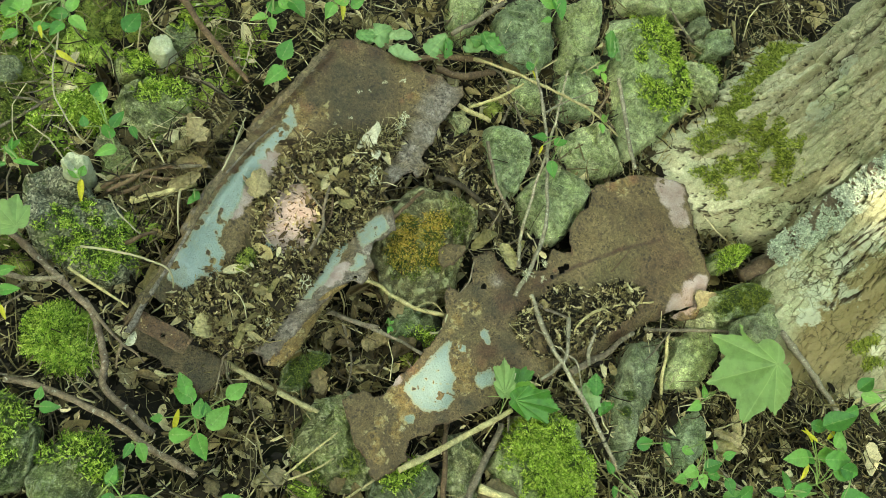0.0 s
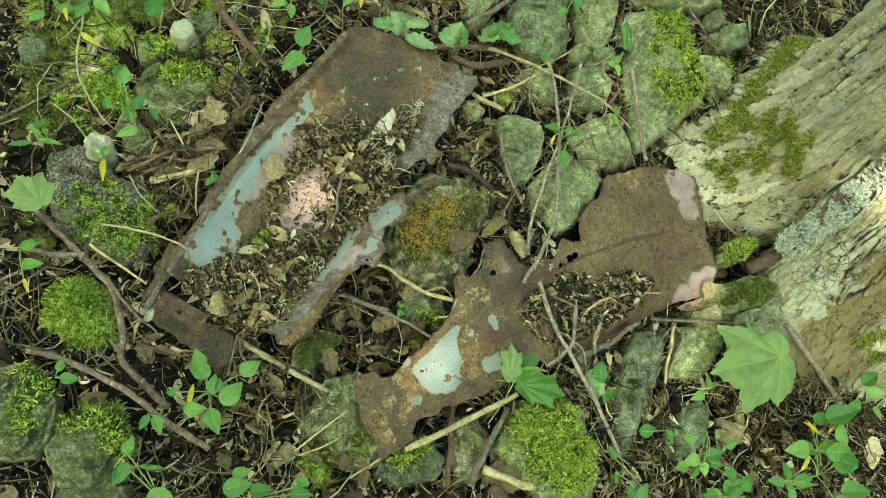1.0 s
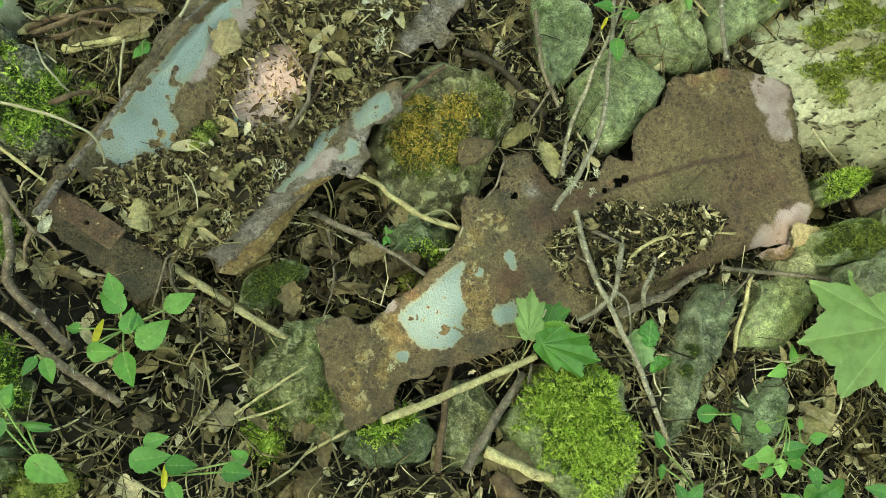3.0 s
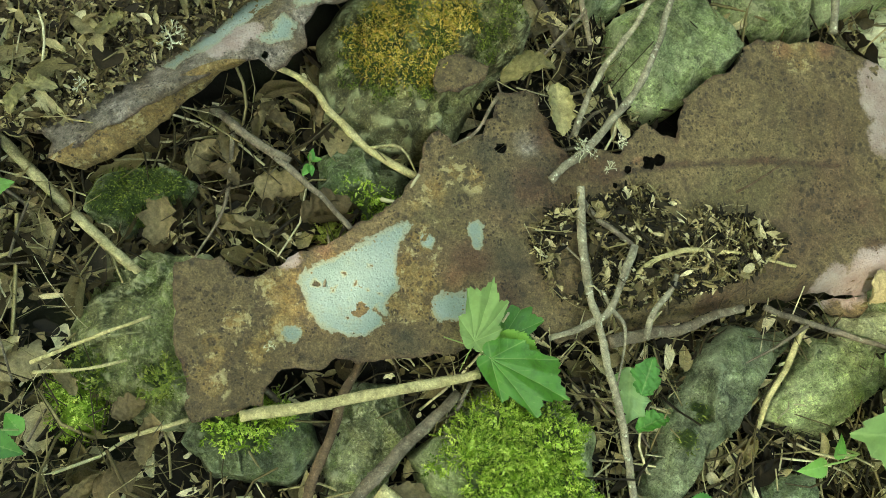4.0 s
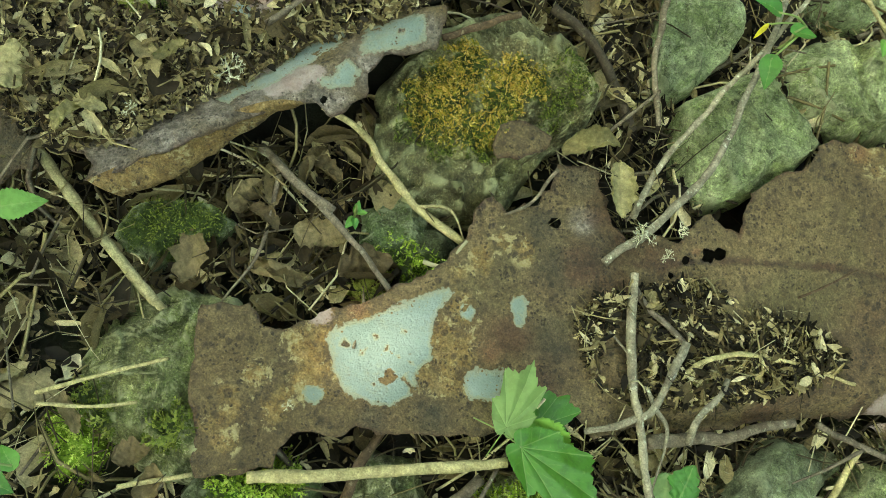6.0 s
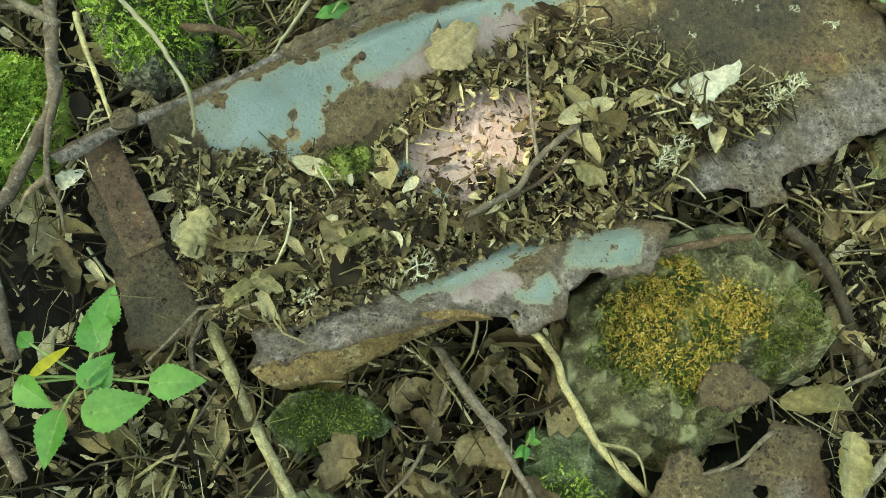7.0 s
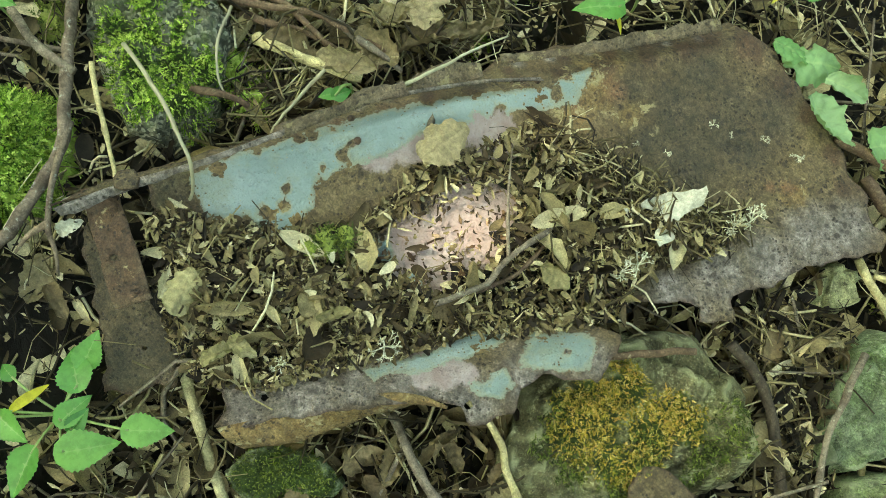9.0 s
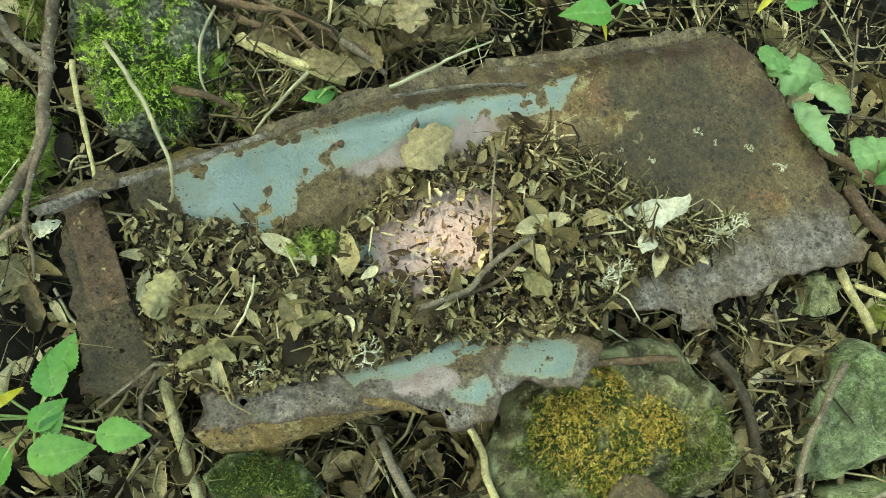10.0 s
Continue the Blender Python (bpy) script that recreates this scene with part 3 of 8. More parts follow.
stone([(0.344, 0.517), (0.398, 0.539), (0.461, 0.545), (0.489, 0.484), (0.495, 0.422), (0.514, 0.363), (0.503, 0.33), (0.433, 0.259), (0.366, 0.207), (0.345, 0.233), (0.34, 0.349)], 0.012, 5, "long flat grey-green slab with bright moss patches", [(0.433, 0.52, 0.029), (0.416, 0.472, 0.033), (0.467, 0.481, 0.033), (0.456, 0.434, 0.038), (0.393, 0.414, 0.017), (0.47, 0.393, 0.033), (0.422, 0.337, 0.039), (0.473, 0.356, 0.033), (0.401, 0.364, 0.017)], sharp=0.5)
stone([(0.363, 0.579), (0.591, 0.623), (0.579, 0.568), (0.518, 0.545), (0.428, 0.539), (0.359, 0.535)], 0.0, 6, "thin flat grey stone slab edge")
stone([(0.531, 0.541), (0.581, 0.556), (0.583, 0.527), (0.546, 0.503), (0.529, 0.51)], -0.008, 7, "small pale angular stone", mat=PALE_STONE)
stone([(0.58, 0.533), (0.632, 0.545), (0.624, 0.487), (0.579, 0.451), (0.553, 0.456), (0.563, 0.503)], 0.0, 8, "small angular grey-green stone beside the tree")
stone([(0.547, 0.513), (0.575, 0.511), (0.565, 0.477), (0.542, 0.47)], -0.018, 9, "small dark angular stone")
stone([(0.503, 0.445), (0.539, 0.447), (0.579, 0.416), (0.567, 0.364), (0.533, 0.341), (0.51, 0.356), (0.49, 0.402)], 0.01, 10, "pointed grey-green stone with a mossy edge", [(0.55, 0.433, 0.016), (0.564, 0.417, 0.016)], tilt=(0.1, 0))
stone([(0.124, 0.354), (0.185, 0.357), (0.208, 0.308), (0.188, 0.275), (0.16, 0.281), (0.134, 0.309)], -0.012, 11, "grey-green stone half hidden under twigs", [(0.104, 0.279, 0.018)])
stone([(0.235, 0.371), (0.288, 0.379), (0.313, 0.338), (0.299, 0.298), (0.247, 0.279), (0.221, 0.301)], -0.008, 12)
stone([(0.087, 0.247), (0.148, 0.265), (0.169, 0.227), (0.163, 0.171), (0.133, 0.107), (0.112, 0.1), (0.092, 0.152), (0.078, 0.21)], 0.0, 13, "tall grey-green stone with a smooth face")
stone([(0.242, 0.255), (0.302, 0.285), (0.333, 0.279), (0.366, 0.202), (0.355, 0.182), (0.294, 0.162), (0.24, 0.18), (0.212, 0.212)], -0.004, 14, "broad flat grey-green stone crossed by twigs")
stone([(0.138, 0.108), (0.186, 0.17), (0.214, 0.186), (0.257, 0.177), (0.285, 0.145), (0.265, 0.094), (0.23, 0.047), (0.206, 0.03), (0.18, 0.032), (0.156, 0.068)], 0.006, 15, "flat rounded grey-green stone")
stone([(-0.108, -0.06), (-0.095, -0.09), (-0.046, -0.11), (0.012, -0.092), (0.026, -0.06), (0.037, -0.022), (0.052, 0.02), (0.066, 0.05), (0.06, 0.088), (0.032, 0.116), (-0.035, 0.126), (-0.104, 0.056), (-0.122, -0.02)], 0.006, 16, "dark stone block with golden moss between the metal sheets", [(-0.061, -0.001, 0.026), (-0.087, -0.013, 0.018), (-0.058, 0.033, 0.021), (-0.017, 0.021, 0.023), (0.003, 0.046, 0.021), (-0.032, -0.019, 0.023), (-0.005, -0.009, 0.021), (-0.014, 0.048, 0.019), (-0.076, 0.01, 0.017), (-0.066, -0.03, 0.018)], GOLD_MOSS, length=0.005, density=85, more=[(-0.088, -0.026, 0.011), (-0.078, -0.052, 0.011), (-0.052, -0.046, 0.013), (-0.02, -0.034, 0.013), (0.023, 0.04, 0.019), (0.021, 0.074, 0.014), (0.038, 0.06, 0.014), (0.027, 0.02, 0.014), (-0.012, 0.008, 0.018)], tilt=(0.04, 0.0), rough=1.3, sharp=0.6, mat=BROWN_STONE)
stone([(-0.229, -0.281), (-0.194, -0.243), (-0.139, -0.228), (-0.09, -0.257), (-0.08, -0.323), (-0.104, -0.378), (-0.146, -0.384), (-0.204, -0.368), (-0.236, -0.329)], -0.008, 17, "rough grey stone under the sheet's corner", [(-0.141, -0.34, 0.016), (-0.206, -0.349, 0.014), (-0.189, -0.36, 0.013)], DARK_MOSS, rough=1.6, mat=DARK_STONE)
stone([(-0.112, -0.364), (-0.071, -0.333), (-0.01, -0.329), (0.008, -0.36), (-0.005, -0.4), (-0.078, -0.408), (-0.113, -0.388)], -0.008, 18, "rounded grey stone with a tuft of moss", [(-0.063, -0.349, 0.03), (-0.081, -0.364, 0.018), (-0.043, -0.344, 0.015)], length=0.009, mat=DARK_STONE)
stone([(0.072, -0.341), (0.103, -0.297), (0.122, -0.27), (0.189, -0.262), (0.236, -0.272), (0.253, -0.36), (0.262, -0.425), (0.186, -0.443), (0.125, -0.4)], 0.014, 19, "stone block thickly covered in bright green moss", [(0.14, -0.314, 0.046), (0.178, -0.3, 0.042), (0.2, -0.338, 0.04), (0.157, -0.351, 0.044), (0.212, -0.38, 0.03), (0.122, -0.31, 0.027), (0.175, -0.38, 0.035), (0.146, -0.292, 0.027)], length=0.0085, density=46)
stone([(0.344, -0.134), (0.404, -0.122), (0.382, -0.189), (0.337, -0.265), (0.326, -0.346), (0.293, -0.357), (0.284, -0.302), (0.305, -0.22), (0.319, -0.172)], 0.004, 20, "long narrow grey stone lying on edge", [(0.319, -0.229, 0.012), (0.31, -0.256, 0.012)], DARK_MOSS, length=0.004, mat=PALE_STONE, sharp=0.7)
stone([(0.42, -0.121), (0.481, -0.109), (0.551, -0.112), (0.523, -0.136), (0.49, -0.185), (0.468, -0.217), (0.389, -0.224), (0.405, -0.169)], 0.0, 21, "flat greenish stone beside the maple leaf")
stone([(0.393, -0.286), (0.458, -0.236), (0.482, -0.266), (0.462, -0.318), (0.435, -0.36), (0.387, -0.348), (0.384, -0.309)], 0.0, 22, "wedge-shaped dark grey stone", sharp=1.3)
stone([(0.48, -0.056), (0.532, -0.028), (0.597, -0.029), (0.6, -0.051), (0.548, -0.092), (0.494, -0.1)], 0.042, 23, "small stone topped with yellow-green moss", [(0.516, -0.057, 0.024), (0.557, -0.049, 0.024), (0.537, -0.07, 0.02), (0.503, -0.073, 0.017), (0.574, -0.053, 0.016)], DARK_MOSS, length=0.005, density=60)
stone([(0.522, -0.096), (0.603, -0.058), (0.607, -0.091), (0.585, -0.132), (0.542, -0.144), (0.514, -0.122)], 0.05, 24, "small yellowish stone at the foot of the tree", mat=PALE_STONE)
stone([(0.451, -0.087), (0.53, -0.081), (0.539, -0.103), (0.492, -0.112), (0.449, -0.107)], 0.002, 25, "thin pale stone by the sheet's edge", mat=PALE_STONE)
stone([(0.488, 0.01), (0.533, 0.043), (0.569, 0.046), (0.563, 0.021), (0.527, -0.003), (0.492, -0.005)], 0.035, 26, "small stone covered in golden moss by the root", [(0.505, 0.009, 0.018), (0.518, 0.015, 0.022), (0.545, 0.03, 0.02), (0.53, 0.023, 0.02), (0.555, 0.036, 0.016)], MOSS, length=0.006, density=70)
stone([(-0.542, 0.197), (-0.52, 0.231), (-0.49, 0.256), (-0.411, 0.244), (-0.412, 0.212), (-0.443, 0.171), (-0.475, 0.156), (-0.521, 0.171)], 0, 27, "dark grey stone with a mossy top", [(-0.463, 0.24, 0.027), (-0.441, 0.233, 0.024), (-0.48, 0.222, 0.02), (-0.429, 0.24, 0.017)], tilt=(-0.05, 0.15), mat=DARK_STONE)
stone([(-0.548, 0.283), (-0.53, 0.304), (-0.49, 0.3), (-0.47, 0.277), (-0.495, 0.253), (-0.535, 0.246)], -0.01, 28, "small stone with a mossy top", [(-0.501, 0.275, 0.024), (-0.524, 0.292, 0.015), (-0.484, 0.272, 0.015)], mat=DARK_STONE)
stone([(-0.489, 0.299), (-0.48, 0.316), (-0.46, 0.317), (-0.449, 0.304), (-0.457, 0.289), (-0.479, 0.286)], 0.012, 29, "smooth pale pebble on the moss", mat=CREAM_STONE)
stone([(-0.47, 0.356), (-0.429, 0.368), (-0.418, 0.335), (-0.439, 0.311), (-0.47, 0.325)], -0.012, 30, "grey stone with mossy crown", [(-0.45, 0.357, 0.017)], mat=DARK_STONE)
stone([(-0.645, 0.067), (-0.613, 0.093), (-0.574, 0.082), (-0.538, 0.047), (-0.506, 0.037), (-0.468, -0.03), (-0.468, -0.073), (-0.509, -0.095), (-0.564, -0.074), (-0.605, -0.042), (-0.638, 0.007)], 0.012, 31, "large grey speckled boulder with moss tufts", [(-0.565, -0.006, 0.019), (-0.543, -0.029, 0.022), (-0.505, -0.03, 0.024), (-0.487, -0.051, 0.021), (-0.524, -0.054, 0.022), (-0.567, -0.04, 0.019), (-0.487, -0.016, 0.015), (-0.504, -0.065, 0.019), (-0.582, 0.01, 0.013), (-0.546, 0.022, 0.011), (-0.523, -0.006, 0.015), (-0.596, -0.017, 0.009)], LUSH_MOSS, mat=GREY_STONE, rough=2.2, length=0.0058, density=62)
stone([(-0.543, 0.081), (-0.538, 0.123), (-0.505, 0.138), (-0.483, 0.097), (-0.501, 0.074)], -0.012, 32, "dark grey stone under seedlings", mat=DARK_STONE)
stone([(-0.58, 0.08), (-0.566, 0.09), (-0.543, 0.088), (-0.54, 0.064), (-0.562, 0.052), (-0.58, 0.06)], 0.044, 33, "pale cream angular pebble", mat=CREAM_STONE)
stone([(-0.658, -0.25), (-0.618, -0.245), (-0.587, -0.267), (-0.566, -0.3), (-0.564, -0.347), (-0.583, -0.383), (-0.634, -0.389)], 0.008, 34, "grey stone with bright moss on top", [(-0.6, -0.274, 0.021), (-0.581, -0.285, 0.013), (-0.605, -0.308, 0.018), (-0.597, -0.336, 0.015)], LUSH_MOSS, mat=MOSSY_STONE)
stone([(-0.579, -0.365), (-0.568, -0.329), (-0.534, -0.298), (-0.485, -0.294), (-0.459, -0.35), (-0.456, -0.394), (-0.49, -0.422), (-0.551, -0.421)], 0.004, 35, "grey stone with a green mossy side", [(-0.504, -0.313, 0.025), (-0.481, -0.328, 0.022), (-0.488, -0.35, 0.02), (-0.524, -0.321, 0.019), (-0.469, -0.365, 0.014), (-0.55, -0.329, 0.016)], LUSH_MOSS, length=0.008, mat=MOSSY_STONE)
stone([(-0.253, -0.232), (-0.25, -0.204), (-0.23, -0.186), (-0.201, -0.175), (-0.172, -0.175), (-0.172, -0.191), (-0.193, -0.216), (-0.212, -0.238), (-0.235, -0.239)], -0.014, 36, "dark stone covered in low dark moss", [(-0.225, -0.206, 0.022), (-0.206, -0.193, 0.019), (-0.233, -0.22, 0.017), (-0.211, -0.216, 0.018), (-0.188, -0.19, 0.015)], DARK_MOSS, length=0.0032, density=70, mat=DARK_STONE)
stone([(-0.09, -0.112), (-0.053, -0.086), (0.014, -0.106), (0.019, -0.148), (-0.033, -0.173), (-0.08, -0.15)], -0.022, 37, "dark sunken stone with a few moss tufts", [(-0.04, -0.148, 0.02), (-0.012, -0.137, 0.015), (-0.054, -0.167, 0.016)], length=0.006, mat=DARK_STONE)
stone([(0.008, -0.298), (0.056, -0.28), (0.085, -0.321), (0.068, -0.393), (0.018, -0.409), (0.005, -0.355)], -0.012, 38, "grey-green stone partly under a stick", mat=DARK_STONE)
stone([(-0.471, 0.165), (-0.437, 0.181), (-0.429, 0.136), (-0.456, 0.121)], -0.018, 39, "small dark stone in the litter", mat=DARK_STONE)
stone([(0.017, 0.503), (0.094, 0.518), (0.075, 0.459), (0.042, 0.409), (0.016, 0.425)], 0.0, 40)
stone([(0.02, 0.265), (0.052, 0.277), (0.05, 0.227), (0.022, 0.21)], -0.014, 41, "small pale stone by the sheet", mat=PALE_STONE)
stone([(-0.549, 0.147), (-0.524, 0.152), (-0.519, 0.121), (-0.542, 0.114)], -0.014, 42, "small blocky grey stone", mat=DARK_STONE)
stone([(-0.71, 0.257), (-0.684, 0.264), (-0.671, 0.239), (-0.677, 0.218), (-0.704, 0.214)], -0.006, 43, "small pale stone in the litter", mat=PALE_STONE)
stone([(-0.564, -0.387), (-0.528, -0.358), (-0.466, -0.378), (-0.445, -0.441), (-0.476, -0.463), (-0.553, -0.462)], -0.012, 45, "broad dark stone at the edge of the litter", [(-0.437, -0.433, 0.018), (-0.455, -0.454, 0.013)], DARK_MOSS, mat=MOSSY_STONE)
# low cushions of moss growing on the soil
def moss_cushion(circle_list, z, height, seed, length=0.008, density=50, mat=None, label="rounded cushion of bright green moss on the ground"):
    rng = random.Random(seed)
    cx, cy = middle(circle_list)
    r = max(math.dist((cx, cy), c[:2]) + c[2] for c in circle_list)
    verts, faces, n = [], [], 40
    for j in range(n + 1):
        for i in range(n + 1):
            x, y = cx + (i / n * 2 - 1) * r * 1.05, cy + (j / n * 2 - 1) * r * 1.05
            m = max(max(0, 1 - (math.dist((x, y), c[:2]) / c[2]) ** 2) for c in circle_list)
            verts.append((x, y, z - 0.02 + (height + 0.02) * math.sqrt(m) + 0.006 * fbm(x * 40, y * 40, seed, 3)))
    for j in range(n):
        for i in range(n):
            faces.append((j * (n + 1) + i, j * (n + 1) + i + 1, (j + 1) * (n + 1) + i + 1, (j + 1) * (n + 1) + i))
    tree = BVHTree.FromPolygons(verts, faces)
    v, f = blades(tree, circle_list, density, length, rng)
    keep = [all(verts[i][2] > z - 0.012 for i in q) for q in faces]
    fv, ff = join([(verts, [q for q, k in zip(faces, keep) if k]), (v, f)])
    loc = (cx, cy, z - 0.02)
    tagged(part("moss_cushion", mesh_of("moss_cushion", centred(fv, loc), ff, mat or MOSS, False), loc=loc), label, "moss", "moss cushions")


moss_cushion([(-0.561, -0.167, 0.052), (-0.573, -0.156, 0.037), (-0.54, -0.19, 0.037), (-0.578, -0.176, 0.03)], -0.04, 0.046, 1, 0.0085, 66, LUSH_MOSS)
moss_cushion([(-0.582, 0.189, 0.03), (-0.557, 0.178, 0.023), (-0.599, 0.196, 0.019)], -0.03, 0.02, 2, 0.008)
moss_cushion([(-0.683, 0.208, 0.026), (-0.67, 0.172, 0.025)], -0.03, 0.015, 3, 0.007, 32, DARK_MOSS, "patch of dark moss on the ground")
moss_cushion([(-0.525, 0.366, 0.038), (-0.577, 0.367, 0.038), (-0.457, 0.293, 0.023)], -0.035, 0.012, 4, 0.007, 30, DARK_MOSS, "patch of dark moss on the ground")
moss_cushion([(-0.507, 0.034, 0.014), (-0.485, 0.013, 0.019), (-0.456, 0.002, 0.019)], -0.03, 0.02, 5, 0.008, 32, LUSH_MOSS)
moss_cushion([(0.102, 0.281, 0.02)], -0.03, 0.02, 6, 0.006, 32, DARK_MOSS, "small dark moss tuft between stones")
for i, patch in enumerate(([(-0.692, 0.338, 0.036), (-0.66, 0.282, 0.027), (-0.703, 0.306, 0.027)], [(-0.553, 0.363, 0.038), (-0.517, 0.353, 0.029), (-0.583, 0.326, 0.024)], [(-0.643, 0.166, 0.035), (-0.606, 0.133, 0.026), (-0.651, 0.118, 0.034)], [(-0.383, 0.36, 0.024), (-0.35, 0.29, 0.02)], [(-0.399, 0.23, 0.017), (-0.36, 0.194, 0.019)], [(-0.41, 0.07, 0.02), (-0.44, 0.029, 0.017)], [(-0.428, 0.397, 0.03), (-0.397, 0.414, 0.027)], [(-0.652, -0.026, 0.024), (-0.631, -0.067, 0.021)], [(-0.622, 0.248, 0.022), (-0.581, 0.244, 0.018), (-0.634, 0.216, 0.018)], [(-0.052, -0.178, 0.018), (-0.033, -0.182, 0.015)], [(-0.196, -0.389, 0.023), (-0.212, -0.374, 0.017)], [(-0.434, -0.456, 0.028), (-0.407, -0.449, 0.021)], [(0.838, -0.146, 0.029), (0.865, -0.113, 0.025)], [(-0.668, 0.343, 0.046), (-0.632, 0.318, 0.037)], [(-0.606, 0.312, 0.037), (-0.571, 0.297, 0.028)], [(-0.671, 0.144, 0.043), (-0.636, 0.12, 0.034)], [(-0.493, 0.217, 0.024), (-0.463, 0.171, 0.022), (-0.42, 0.176, 0.019)], [(-0.688, 0.258, 0.035), (-0.66, 0.232, 0.032)], [(-0.416, 0.312, 0.025), (-0.384, 0.263, 0.025)], [(-0.477, 0.072, 0.026), (-0.496, 0.024, 0.026)], [(-0.344, 0.334, 0.024), (-0.328, 0.37, 0.025)], [(-0.468, 0.022, 0.02), (-0.493, 0.026, 0.018)], [(-0.461, 0.083, 0.021)])):
    moss_cushion(patch, -0.037, 0.014, 30 + i, 0.008, 26, DARK_MOSS if i % 2 else MOSS, "thin mat of moss over the soil")
moss_cushion([(-0.314, -0.051, 0.016), (-0.307, -0.038, 0.013), (-0.32, -0.063, 0.011)], 0.02, 0.01, 60, 0.006, 30, OLIVE_MOSS, "tuft of dark moss growing in the tray")


# ------------------------------------------------------------------ tree
TREE_X, TREE_Y = 0.89, 0.143
MOSS_ON_ROOT = [(0.807, 0.574, -0.051, 0.037), (0.739, 0.504, -0.007, 0.04), (0.704, 0.466, 0.013, 0.039), (0.655, 0.414, 0.023, 0.04), (0.613, 0.367, 0.018, 0.039), (0.577, 0.325, 0.016, 0.038), (0.535, 0.274, 0.023, 0.032), (0.511, 0.25, 0.017, 0.027), (0.822, 0.58, -0.051, 0.034), (0.676, 0.44, 0.017, 0.038), (0.631, 0.385, 0.024, 0.034), (0.597, 0.345, 0.019, 0.034), (0.551, 0.295, 0.021, 0.033), (0.857, 0.614, -0.05, 0.026), (0.507, 0.261, 0.007, 0.023), (0.548, 0.261, 0.054, 0.032), (0.568, 0.215, 0.123, 0.037), (0.565, 0.25, 0.095, 0.029), (0.578, 0.163, 0.144, 0.037), (0.583, 0.176, 0.176, 0.023), (0.514, 0.172, 0.027, 0.029), (0.53, 0.187, 0.049, 0.027), (0.495, 0.192, 0.013, 0.02), (0.552, 0.181, 0.083, 0.026), (0.525, 0.149, 0.032, 0.02), (0.752, -0.134, 0.065, 0.023), (0.785, -0.16, 0.044, 0.021)]
BROWN_ON_ROOT = [(0.678, -0.159, 0.008, 0.068), (0.688, -0.124, 0.045, 0.067), (0.701, -0.092, 0.091, 0.067), (0.708, -0.063, 0.14, 0.066), (0.733, -0.177, 0.01, 0.07), (0.685, -0.205, -0.025, 0.058), (0.699, -0.035, 0.179, 0.054)]
LICHEN_ON_ROOT = [(0.653, -0.054, 0.087, 0.066), (0.654, -0.01, 0.148, 0.064), (0.654, -0.086, 0.051, 0.044), (0.661, 0.013, 0.205, 0.063), (0.683, -0.059, 0.117, 0.044), (0.621, -0.013, 0.077, 0.044), (0.627, 0.096, 0.281, 0.061), (0.632, 0.062, 0.223, 0.041), (0.587, 0.219, 0.219, 0.053), (0.595, 0.268, 0.283, 0.052)]


def lobe(a, at, width):
    d = (a - at + math.pi) % (2 * math.pi) - math.pi
    return math.exp(-(d / width) ** 2)


def trunk_radius(a, z):
    zz = max(z, -0.05) + 0.03
    r = 0.224 * (1 - 0.045 * max(z, 0)) + 0.14 * math.exp(-max(zz, 0) / 0.235)
    low = math.exp(-zz / 0.07)
    r += low * (0.11 * lobe(a, radians(170), 0.3) + 0.05 * lobe(a, radians(232), 0.3) + 0.06 * lobe(a, radians(110), 0.5)
                + 0.06 * lobe(a, radians(300), 0.4) + 0.1 * lobe(a, radians(20), 0.5))
    return r - 0.12 * lobe(a, radians(199), 0.13) * math.exp(-zz / 0.09)


def ramp_up(z):
    return max(0.0, min(1.0, (z - 0.08) / 0.15))


